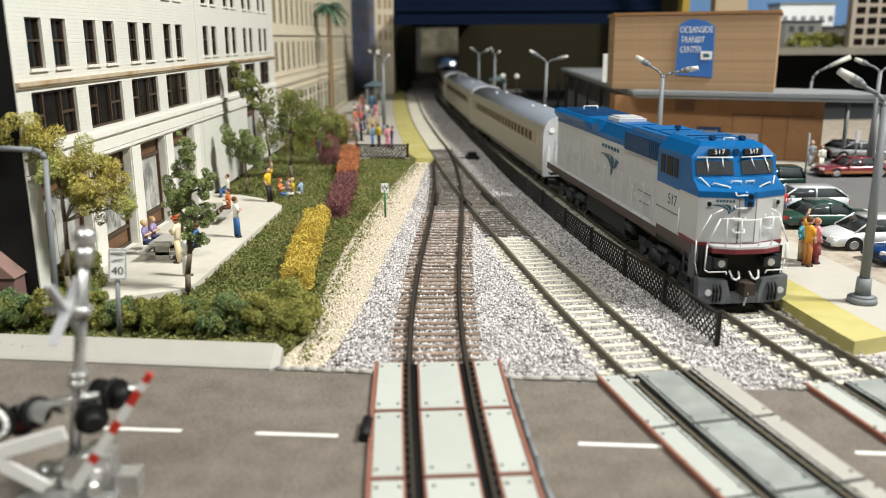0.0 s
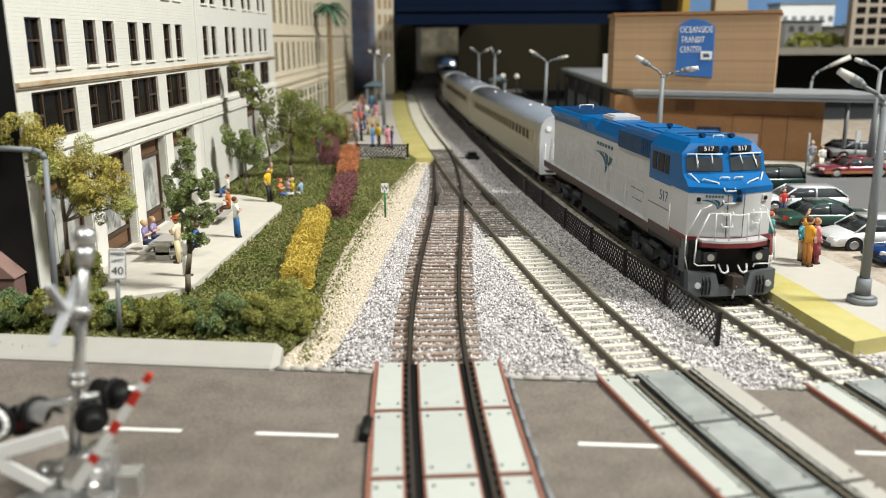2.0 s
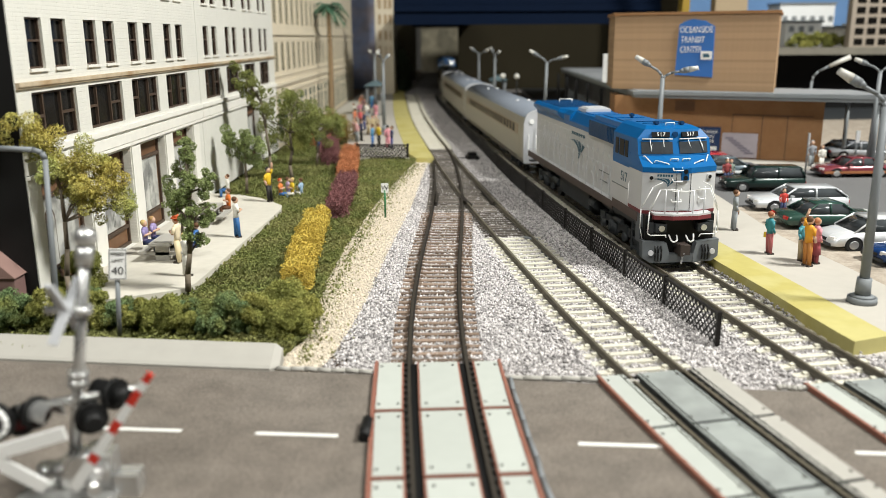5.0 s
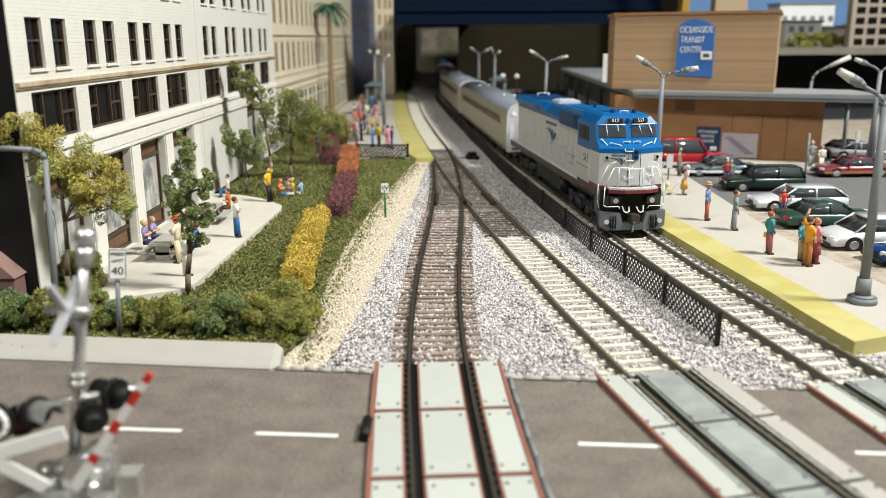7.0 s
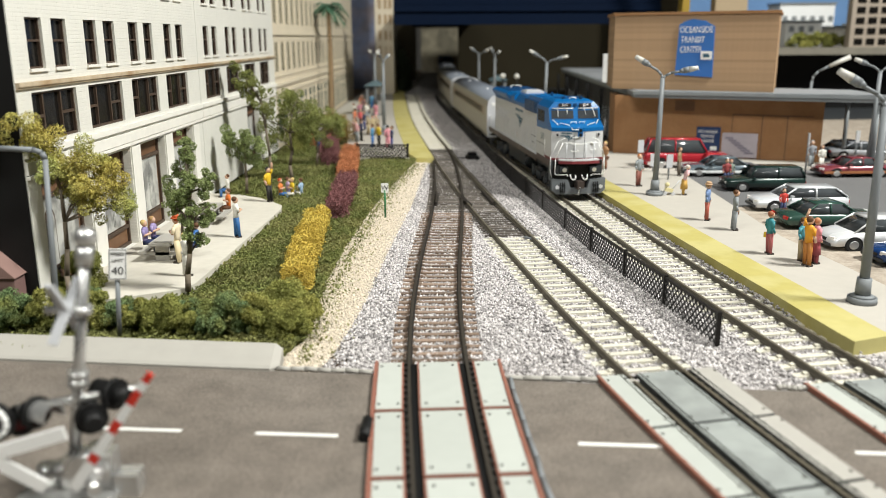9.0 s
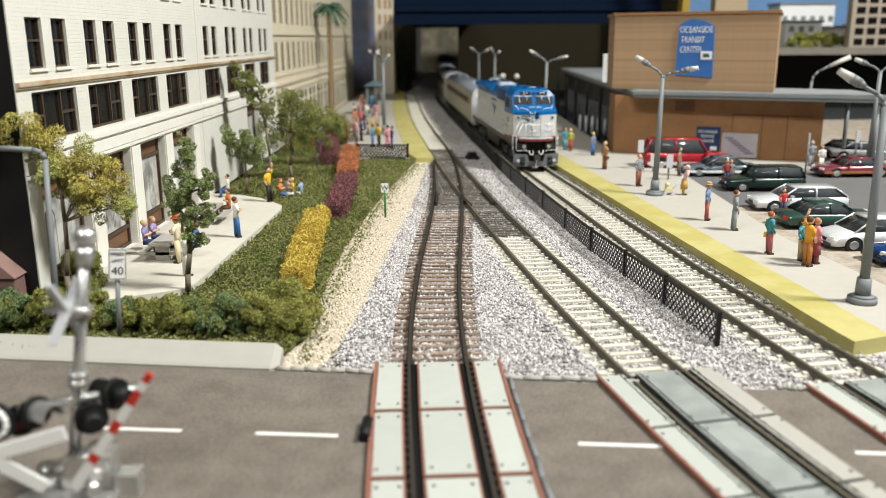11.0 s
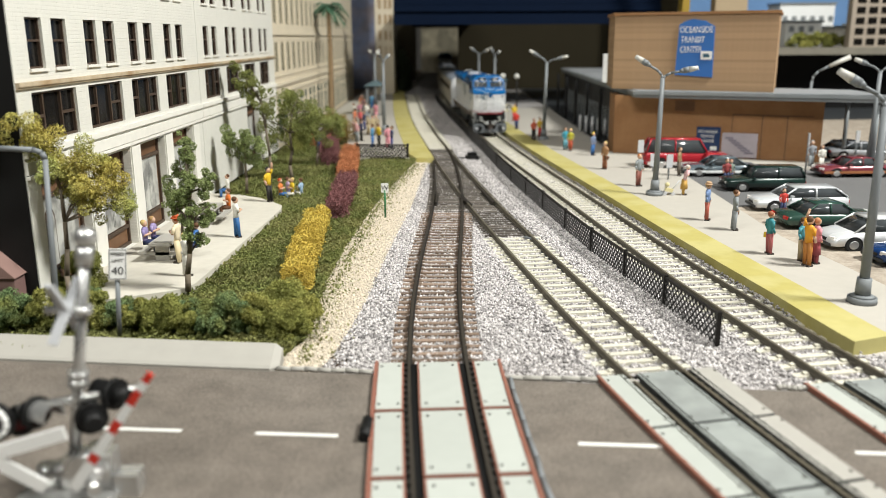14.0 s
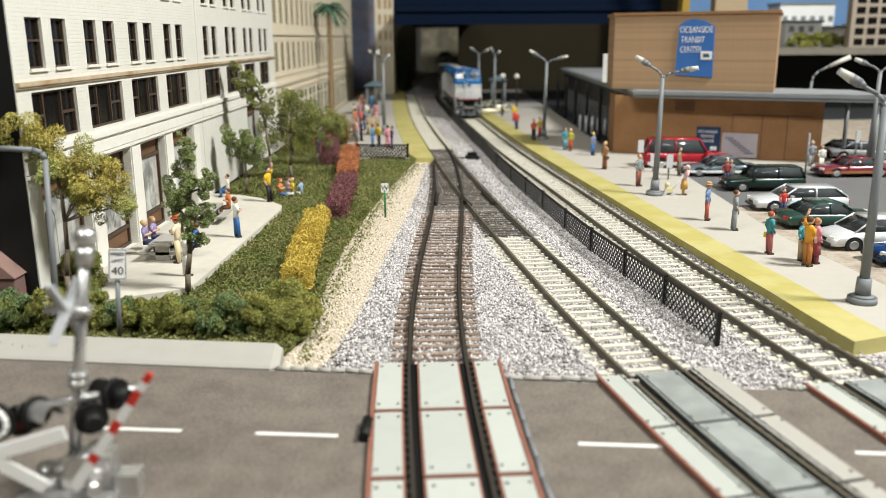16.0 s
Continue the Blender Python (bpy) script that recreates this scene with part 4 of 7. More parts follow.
def coach(label):
    L = thing("passenger_coach", label, "railway coach", group="train")
    n = 336.0
    # body: fluted flanks, arched roof
    right = [(15.2, 9), (16.6, 12)]
    for k in range(7):
        z = 13 + k * 1.9
        right += [(16.9, z), (17.2, z + .5), (17.2, z + 1.2), (16.9, z + 1.6)]
    right += [(17.0, 27.5), (16.8, 36.0)]
    for k in range(4):
        z = 36.3 + k * 1.3
        right += [(16.7 - .35 * k, z), (16.9 - .35 * k, z + .3), (16.8 - .35 * k, z + .9)]
    ring = right + [(-x, z) for x, z in right[::-1]]
    bm = bmesh.new()
    loft(bm, [[(x, y, z) for x, z in ring] for y in (1.2, n - 1.2)])
    body = part("body", bm, M_STEEL, L, "fluted steel flanks with tan window band")
    bm = bmesh.new()
    arch = [(15.6, 40.6), (14.9, 42.0), (13.0, 43.8), (10, 45.3), (6, 46.3), (2, 46.8)]
    arch = arch + [(-x, z) for x, z in arch[::-1]]
    loft(bm, [[(x, y, z) for x, z in arch] for y in (1.2, n - 1.2)], smooth=True)
    roof = part("roof", bm, M_CARROOF, L, "blue-grey arched roof")
    for x, y in ((-4.5, 92), (4.5, 92), (-4.5, 250), (4.5, 250)):
        bm = bmesh.new()
        rod(bm, (x, y, 45.8), (x, y, 47.6), 1.5, 1.2, n=10)
        part("roof_vent", bm, M_CAREND, roof)
    for s in (-1, 1):
        bm = bmesh.new()
        bx(bm, s * 17.0 - .15, s * 17.0 + .15, 20, n - 20, 28.0, 35.6)
        band = part("window_band", bm, M_STEELBAND, L)
        for y in np.arange(34, n - 40, 13.2):
            bm = bmesh.new()
            bx(bm, s * 17.1 - .3, s * 17.1 + .3, y, y + 7.4, 29.0, 34.7)
            part("window", bm, M_COACHPANE, band, bevel=.25)
        for y in (9, n - 18):
            bm = bmesh.new()
            bx(bm, s * 17.0 - .25, s * 17.0 + .25, y, y + 8.5, 12, 36)
            part("door", bm, M_STEEL, L, bevel=.2)
    # ends
    for y, s in ((0, -1), (n, 1)):
        bm = bmesh.new()
        prof = [(16.6, 10), (17.0, 27), (16.7, 37), (16.0, 41), (14.4, 44), (11.4, 46), (6, 47.2)]
        prof = prof + [(-x, z) for x, z in prof[::-1]]
        loft(bm, [[(x, y + q, z) for x, z in prof] for q in (-1.3, 1.3)])
        end = part("end_wall", bm, M_CAREND, L, "pale grey end wall with rounded top", .3)
        bm = bmesh.new()
        bx(bm, -6, 6, y + s * 1.2 - .9, y + s * 1.2 + .9, 14, 40)
        part("gangway", bm, M_BLACK, end, "black gangway door", .3)
        bm = bmesh.new()
        rod(bm, (-11.4, y + s * 1.2, 39), (-11.4, y + s * 1.9, 39), 1.7, n=14)
        part("end_light", bm, M_WHITE, end)
        bm = bmesh.new()
        for x in (-13.5, 13.5, -8.2, 8.2):
            tube(bm, [(x, y + s * 1.2, 14), (x, y + s * 2.6, 16), (x, y + s * 2.6, 28), (x, y + s * 1.2, 29.5)], .3, 5)
        part("grab_iron", bm, M_HANDRAIL, end)
        bm = bmesh.new()
        cb(bm, (0, y + s * 4, 8.6), (4, 8, 4))
        part("coupler", bm, M_BLACK, L, bevel=.4)
    bm = bmesh.new()
    for y0, y1 in ((90, 130), (140, 178), (190, 226)):
        bx(bm, -13, 13, y0, y1, 5, 10.5)
    part("underfloor_box", bm, M_DARK, L, bevel=.5)
    own = []
    for y in (46, n - 46):
        own += truck(L, y, 30, 5.2)
    WHEELS.append((L, own))
    return L


ENGINE = locomotive("silver and bright blue diesel locomotive numbered 517")
COACH_1 = coach("fluted silver passenger coach with blue-grey roof")
COACH_2 = coach("fluted silver passenger coach behind the first")
COACH_3 = coach("fluted silver passenger coach before the rear locomotive")
ENGINE_REAR = locomotive("silver and blue diesel locomotive at the far end of the train")

# how far up the line (y, mm) the nose of the engine stands, every half second
NOSE = [288, 289, 290.8, 293, 296.6, 301.2, 307.4, 314.6, 323, 333, 344.3, 357, 370.3, 386, 405.5, 428, 452.5, 477.5, 504, 531, 558.5, 587, 617, 648,
        682, 718, 758, 800, 844, 889, 936, 985, 1036]


def motions():
    ys = np.arange(60, 2990, 2.0)
    xs = np.array([TRACK_C(y) for y in ys])
    arc = np.concatenate([[0], np.cumsum(np.hypot(np.diff(xs), np.diff(ys)))])

    def at(s):
        y = float(np.interp(s, arc, ys))
        return Vector((TRACK_C(y), y, 0))
    vehicles = [(ENGINE, 0, 48, 186), (COACH_1, 239, 46, 290), (COACH_2, 582, 46, 290), (COACH_3, 925, 46, 290), (ENGINE_REAR, 1272, 48, 186)]
    times = [i * .5 for i in range(33)]
    start = {}
    for ob, gap, p0, p1 in vehicles:
        rows = []
        for t, y in zip(times, NOSE):
            s = float(np.interp(y, ys, arc)) + gap
            a, b = at(s + p0), at(s + p1)
            d = (b - a).normalized()
            o = a - d * p0
            rows.append((t, pose(o.x * K, o.y * K, 0, 0, 0, math.degrees(math.atan2(-d.x, d.y)))))
        walk(ob, rows)
    s0 = float(np.interp(NOSE[0], ys, arc))
    for L, sets in WHEELS:
        for w, y, r in sets:
            rows, n = [], 240
            for i in range(n + 1):
                t = 16.0 * i / n
                s = float(np.interp(np.interp(t, times, NOSE), ys, arc)) - s0
                rows.append((t, mm_pose(0, y, r) @ pose(0, 0, 0, -math.degrees(s / r), 0, 0)))
            walk(w, rows)


# ---- the white building along the lawn ----
WX = -143.0


def facade_mesh(bm, x, y0, y1, z0, z1, openings, depth=6.0):
    """A wall in the plane x with rectangular openings (y0, y1, z0, z1) that go through it."""
    ycuts = sorted({y0, y1, *[o[0] for o in openings], *[o[1] for o in openings]})
    zcuts = sorted({z0, z1, *[o[2] for o in openings], *[o[3] for o in openings]})
    hole = lambda y, z: any(o[0] < y < o[1] and o[2] < z < o[3] for o in openings)
    for a, b in zip(ycuts[:-1], ycuts[1:]):
        run = None
        for c, d in list(zip(zcuts[:-1], zcuts[1:])) + [(None, None)]:
            solid = c is not None and not hole((a + b) / 2, (c + d) / 2)
            if solid:
                run = (run[0], d) if run else (c, d)
            elif run:
                bx(bm, x - depth, x, a, b, *run)
                run = None


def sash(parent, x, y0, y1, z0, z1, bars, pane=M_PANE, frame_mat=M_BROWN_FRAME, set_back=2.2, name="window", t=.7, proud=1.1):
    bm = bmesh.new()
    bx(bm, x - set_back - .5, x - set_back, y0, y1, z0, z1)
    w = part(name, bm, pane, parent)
    bm = bmesh.new()
    for a, b, c, d in [(y0, y0 + t, z0, z1), (y1 - t, y1, z0, z1), (y0 + t, y1 - t, z0, z0 + t), (y0 + t, y1 - t, z1 - t, z1)] + bars:
        bx(bm, x - set_back + .01, x - set_back + proud, a, b, c, d)
    part("window_frame", bm, frame_mat, w)
    return w


def white_building(name, y0, y1, starts, width, label, shops, top=150):
    B = thing(name, label, "building")
    ops, wins = [], []
    for s in starts:
        ops.append((s, s + width, 60.0, 77.6))
        half = (width - 9) / 2
        for r in range(3):
            zb = 85.6 + r * 30.5
            for q in (s + 1.5, s + 1.5 + half + 6):
                ops.append((q, q + half - 1.5, zb, zb + 17.6))
        if s in shops:
            ops.append((s - 1, s + width + 2, 2.5, 47.4))
    ops = [o for o in ops if o[3] < top]
    bm = bmesh.new()
    facade_mesh(bm, WX, y0, y1, 2.0, top, ops)
    wall = part("wall", bm, M_WHITE_BRICK, B)
    for box in ((WX - 24, WX - 6, y0 + .3, y0 + 4, 2, top), (WX - 24, WX - 6, y1 - 4, y1, 2, top), (WX - 27, WX - 24, y0, y1, 2, top),
                (WX - 24, WX - 6, y0 + 4, y1 - 4, top - 6, top - 2), (WX - 24, WX - .5, y0 - .55, y0 - .05, 2, top)):
        bm = bmesh.new()
        bx(bm, *box)
        part("side_wall", bm, M_BLACK, B, "dark side wall")
    # added black sheet stands in for the unlit rooms behind the windows
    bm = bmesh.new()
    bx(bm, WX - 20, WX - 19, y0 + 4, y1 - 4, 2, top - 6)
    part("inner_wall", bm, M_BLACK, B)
    # worn cornice, string courses, sills
    bm = bmesh.new()
    bx(bm, WX, WX + 1.5, y0, y1, 80.0, 81.4)
    bx(bm, WX, WX + .9, y0, y1, 79.2, 80.0)
    part("cornice", bm, M_CORNICE, B, "worn brown cornice", .25)
    bm = bmesh.new()
    bx(bm, WX, WX + 1.4, y0, y1, 56.0, 58.2)
    bx(bm, WX, WX + .8, y0, y1, 50.2, 54.6)
    bx(bm, WX, WX + 1.2, y0, y1, 48.6, 49.8)
    part("string_course", bm, M_WHITE_TRIM, B, "", .25)
    for s in starts:
        # pilaster faces of the ground floor
        if s not in shops:
            continue
        bm = bmesh.new()
        bx(bm, WX, WX + .7, s + width + 2.4, s + width + 13.4, 2.4, 47.6)
        part("pilaster", bm, M_WHITE_TRIM, B, "", .3)
    for o in ops:
        if o[2] > 80:
            zm = (o[2] + o[3]) / 2 + .5
            w = sash(B, WX, *o, bars=[(o[0] + .7, o[1] - .7, zm, zm + .8)])
            bm = bmesh.new()
            bx(bm, WX - 2.5, WX + .9, o[0] - .7, o[1] + .7, o[2] - 1.0, o[2] + .02)
            part("sill", bm, M_WHITE_TRIM, w, "", .15)
        elif o[2] > 50:
            a, b = o[0] + (o[1] - o[0]) * .27, o[0] + (o[1] - o[0]) * .67
            bars = [(a, a + .9, o[2] + .7, o[3] - .7), (b, b + .9, o[2] + .7, o[3] - .7), (b + .9, o[1] - .7, o[2] + 8.4, o[2] + 9.4), (o[0] + .7, a, o[2] + 8.4, o[2] + 9.4)]
            sash(B, WX, *o, bars=bars, t=.9)
        else:
            z2 = 38.5
            bars = [(o[0] + 1, o[1] - 1, z2, z2 + 1.6), (o[0] + 1, o[1] - 1, 10.5, 12)]
            w = sash(B, WX, *o, bars=bars, pane=M_BROWN_PANEL, set_back=4.6, name="shop_front", t=1.4)
            bm = bmesh.new()
            bx(bm, WX - 4.55, WX - 4.2, o[0] + 3.5, o[1] - 3.5, 12.4, 38.2)
            part("shop_picture", bm, M_POSTER, w, "grey shop window picture with arches")
            for f in (.3, .68):
                c = o[0] + (o[1] - o[0]) * f
                bm = bmesh.new()
                arch = [(c - 4, 14), (c + 4, 14), (c + 4, 30)] + [(c + 4 * math.cos(q), 30 + 5 * math.sin(q)) for q in np.linspace(.3, math.pi - .3, 7)] + [(c - 4, 30)]
                loft(bm, [[(WX - 4.2 + d, y, z) for y, z in arch] for d in (0, .25)])
                part("arch_panel", bm, M_BROWN_FRAME if f < .5 else M_POSTER, w)
                bm = bmesh.new()
                inner = [(c + (y - c) * .8, 14 + (z - 14) * .93) for y, z in arch]
                loft(bm, [[(WX - 3.95 + d, y, z) for y, z in inner] for d in (0, .2)])
                part("arch_glass", bm, M_POSTER, w)
    return B


white_building("white_building", 284, 500, [294.4, 342.6, 391.2, 440.8], 36.5, "white painted brick building with dark sash windows and shop fronts", [294.4, 342.6, 391.2, 440.8])
white_building("white_building", 500.6, 727, [513.5, 565.5, 617.5, 669.5], 36, "white painted brick building with a plain ground floor beside its twin", [617.5])


def cream_building():
    B = thing("cream_building", "cream stone building with tall windows and green doors", "building")
    x, y0, y1, top = -146.0, 731, 1395, 170
    ops = []
    for i in range(11):
        s = y0 + 16 + i * 60
        for k in (0, 30):
            ops += [(s + k, s + k + 17, 66, 93), (s + k, s + k + 17, 108, 135)]
        ops += [(s + 4, s + 24, 3, 44), (s + 32, s + 50, 3, 44)]
    ops = [o for o in ops if o[1] < y1 - 4]
    bm = bmesh.new()
    facade_mesh(bm, x, y0, y1, 0, top, ops, 7)
    part("wall", bm, M_CREAM, B)
    bm = bmesh.new()
    bx(bm, x - 90, x - 7, y0, y0 + 4, 0, top)
    bx(bm, x - 90, x - 7, y1 - 4, y1, 0, top)
    bx(bm, x - 94, x - 90, y0, y1, 0, top)
    part("wall", bm, M_CREAM, B)
    bm = bmesh.new()
    for z0, z1, d in ((98.6, 101, 1.6), (54, 57, 1.8), (47, 49, 1.2), (62, 64, .8)):
        bx(bm, x, x + d, y0, y1, z0, z1)
    part("string_course", bm, M_CREAM, B, "", .3)
    for o in ops:
        if o[2] > 50:
            sash(B, x, *o, bars=[(o[0] + 8, o[0] + 9.2, o[2] + .7, o[3] - .7)], pane=M_PALE_PANE, frame_mat=M_CREAM, set_back=.6, t=.9, proud=.15)
        else:
            sash(B, x, *o, bars=[(o[0] + 1, o[1] - 1, 33, 35)], pane=M_GREEN_DOOR, frame_mat=M_CREAM, set_back=.6, name="green_door", t=1.2, proud=.15)
    return B


cream_building()


def far_towers():
    # tan tower and the bluish town picture beyond the cream building
    B = thing("tan_tower", "tan tower block with pale windows", "building")
    bm = bmesh.new()
    ops = [(y, y + 9, z, z + 14) for y in (1485, 1505, 1525) for z in (70, 98, 126, 154)]
    bx(bm, -114, -83, 1470, 1560, 0, 220)
    part("wall", bm, M_CREAM, B, bevel=.5)
    for x0 in (-108, -98, -90):
        for z in (66, 92, 118, 144, 170):
            bm = bmesh.new()
            bx(bm, x0, x0 + 4.5, 1468.6, 1470.4, z, z + 16)
            part("window", bm, M_CORNICE, B)
    bm = bmesh.new()
    bx(bm, -320, -120, 1640, 1650, 0, 260)
    tagged(part("backdrop_town", bm, mat("mauve_town_picture", (.19, .17, .19), .8, var=.35, size=12, col2=(.16, .19, .28), mix_size=50)), "faded mauve and blue town picture", "backdrop", kind="structure")


far_towers()


# ---- the station ----
def station():
    S = thing("station_building", "brown brick station with grey flat roof and tan tower", "building", 142, 692, 0, -23)
    c, sn = math.cos(radians(23)), math.sin(radians(23))
    own = lambda pts: [((x - 142) * c - (y - 692) * sn, (x - 142) * sn + (y - 692) * c) for x, y in pts]
    # front wall, side and rear walls
    bm = bmesh.new()
    bx(bm, 0, 157, 0, 6, 0, 49)
    part("wall", bm, M_BRICK_DARK, S, "brown panelled wall")
    for quad in ([(282, 638), (288, 638), (305, 930), (299, 930)], [(143, 699), (148, 699), (150, 730), (145, 730)]):
        bm = bmesh.new()
        prism(bm, own(quad), 0, 49)
        part("wall", bm, M_BRICK_DARK, S)
    # rear wall, hall front and pillars are black: interior shade put into colour
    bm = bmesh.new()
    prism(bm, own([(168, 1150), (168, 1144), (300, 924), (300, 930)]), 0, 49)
    part("rear_wall", bm, M_BLACK, S, "rear wall coloured black for the shaded hall")
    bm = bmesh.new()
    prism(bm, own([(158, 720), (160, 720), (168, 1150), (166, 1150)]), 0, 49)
    part("hall_front", bm, M_BLACK, S, "black hall front standing in for the unlit interior")
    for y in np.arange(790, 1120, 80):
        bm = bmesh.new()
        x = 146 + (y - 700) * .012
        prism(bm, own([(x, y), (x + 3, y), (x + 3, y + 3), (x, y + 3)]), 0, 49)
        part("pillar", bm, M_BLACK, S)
    for y in np.arange(735, 1100, 17):
        bm = bmesh.new()
        x = 157 + (y - 720) * .018
        prism(bm, own([(x, y), (x + .8, y), (x + .8, y + 1.2), (x, y + 1.2)]), 2, 30)
        part("mullion", bm, M_ROOF, S)
    bm = bmesh.new()
    for x in (92, 114, 132):
        bx(bm, x, x + .5, -.3, .1, 2, 36)
    bx(bm, 92, 150, -.3, .1, 36, 36.5)
    part("wall_joint", bm, M_BROWN_FRAME, S)
    bm = bmesh.new()
    bx(bm, 48, 63, -.8, .2, 38, 46)
    part("vent_panel", bm, M_BROWN_PANEL, S, "", .3)
    # roof with a two-step fascia
    grow = lambda g: [(153 - g, 672 - g), (318 + g, 598 - g), (325 + g, 668), (272, 700), (272, 1180), (166 - g, 1180)]
    bm = bmesh.new()
    prism(bm, own(grow(0)), 48.6, 51.2)
    roof = part("roof", bm, M_ROOF, S, "grey flat roof with stepped edge", .3)
    bm = bmesh.new()
    prism(bm, own(grow(1.6)), 51.2, 53.6)
    part("roof_edge", bm, M_ROOF, roof, "", .3)
    bm = bmesh.new()
    prism(bm, own(grow(-1.5)), 53.6, 54.0)
    part("roof_felt", bm, M_ROOF_TOP, roof)
    bm = bmesh.new()
    for k in range(9):
        a, b = own([(160 + k * 1, 720 + k * 36), (270, 690 + k * 34)])
        tube(bm, [(*a, 54.1), (*b, 54.1)], .35, 4)
    part("roof_seam", bm, M_ROOF_TOP, roof)
    for x, y in ((313, 604), (318, 660)):
        bm = bmesh.new()
        (u, v), = own([(x, y)])
        rod(bm, (u, v, -1), (u, v, 48.6), 1.6, n=10)
        part("post", bm, M_ROOF, S)
    # tower of brick courses: front in its own plane
    a, b = own([(140.6, 700), (250.5, 640)])
    ang = math.degrees(math.atan2(b[1] - a[1], b[0] - a[0]))
    w = math.hypot(b[0] - a[0], b[1] - a[1])
    at = lambda x, y, z: mm_pose(a[0], a[1], 0, 0, 0, ang) @ mm_pose(x, y, z)
    bm = bmesh.new()
    prism(bm, [(.3, .4), (w - .3, .4), (w - 10, 90), (-24, 60)], 54, 112)
    tower = part("tower", bm, M_BRICK, S, "tan brick tower with shallow courses", m=at(0, 0, 0))
    bm = bmesh.new()
    prism(bm, [(-1, -1.2), (w + 1, -1.2), (w - 9, 91), (-26, 61)], 112, 114.2)
    part("tower_cap", bm, M_BRICK_DARK, tower, "", .3)
    bm = bmesh.new()
    bx(bm, 0, w, 0, .3, 0, 1.84)
    me = finish(bm, "course", M_BRICK, .12)
    bm = bmesh.new()
    side = math.hypot(24, 60)
    bx(bm, 0, .3, 0, side, 0, 1.84)
    me2 = finish(bm, "course", M_BRICK, .12)
    for r in range(29):
        z = 54.6 + r * 1.97
        shared("course", me, tower, mm_pose(0, rnd.uniform(-.05, .05), z))
        shared("course", me2, tower, mm_pose(-.2, .5, z, 0, 0, math.degrees(math.atan2(24, 60))))
    # blue sign with a gable top
    bm = bmesh.new()
    sx = lambda f: f * w
    f0, f1 = .405, .632
    sg = [(sx(f0), 66.0), (sx(f1 + .004), 64.6), (sx(f1), 103.0), (sx(f1 - .06), 107.2), (sx(.50), 108.6), (sx(f0 + .06), 107.6), (sx(f0 + .012), 104.6)]
    loft(bm, [[(x, y, z) for x, z in sg] for y in (-.1, -1.4)])
    sign = part("sign", bm, M_BLUE_SIGN, tower, "blue station sign with white lettering", .3)
    mid = sx((f0 + f1) / 2)
    for txt, z, dx in (("OCEANSIDE", 100.4, .4), ("TRANSIT", 92.8, -1.8), ("CENTER", 85.4, -2.8)):
        words(txt, 6.8, M_WHITE, sign, mm_pose(mid + dx, -1.6, z, 90, 0, 0) @ Matrix.Diagonal((.68, 1, 1, 1)))
    bm = bmesh.new()
    bx(bm, mid + 5.0, mid + 13.6, -1.9, -1.4, 78, 84.4)
    part("sign_badge", bm, M_WHITE, sign, "plain white badge")
    bm = bmesh.new()
    prism(bm, [(-2.6, -1.4), (2.2, -1.4), (2.6, 0), (1.0, 1.4), (-2.6, 1.2)], -.1, .1)
    part("badge_shape", bm, M_LOGO, sign, m=mm_pose(mid + 9.4, -2.0, 81.2, 90, 0, 0))
    # wall sign and the pale panel beside it
    bm = bmesh.new()
    bx(bm, 66, 84, -1.1, -.05, 6, 26)
    s2 = part("wall_sign", bm, M_NAVY_SIGN, S, "small blue wall sign with white lettering", .2)
    for txt, z in (("OCEANSIDE", 22.4), ("TRANSIT", 18.6), ("CENTER", 14.8)):
        words(txt, 3.2, M_WHITE, s2, mm_pose(74.6, -1.2, z, 90, 0, 0) @ Matrix.Diagonal((.85, 1, 1, 1)))
    bm = bmesh.new()
    bx(bm, 77, 82, -1.3, -1.05, 8, 11)
    part("sign_badge", bm, M_WHITE, s2)
    bm = bmesh.new()
    bx(bm, 85.5, 112, -1.1, -.05, 3, 22)
    mural = part("wall_mural", bm, mat("pale_mauve_panel", (.42, .38, .42), .6, var=.12, size=4), S, "pale mauve picture panel", .2)
    bar = mat("mauve_bar", (.22, .20, .25), .6)
    for k in range(7):
        bm = bmesh.new()
        bx(bm, 88 + k * 2.4, 94 + k * 2.6, -1.4, -1.05, 17.4 - k * 1.9, 18.8 - k * 1.9)
        part("mural_bar", bm, bar, mural)
    for x, y, h in ((143, 800, 26), (150, 820, 22)):
        bm = bmesh.new()
        (u, v), = own([(x + 8, y)])
        bx(bm, u, u + 7, v, v + 12, 54, 54 + h)
        part("roof_unit", bm, M_WHITE, S, "white roof duct", .8)
    return S


station()


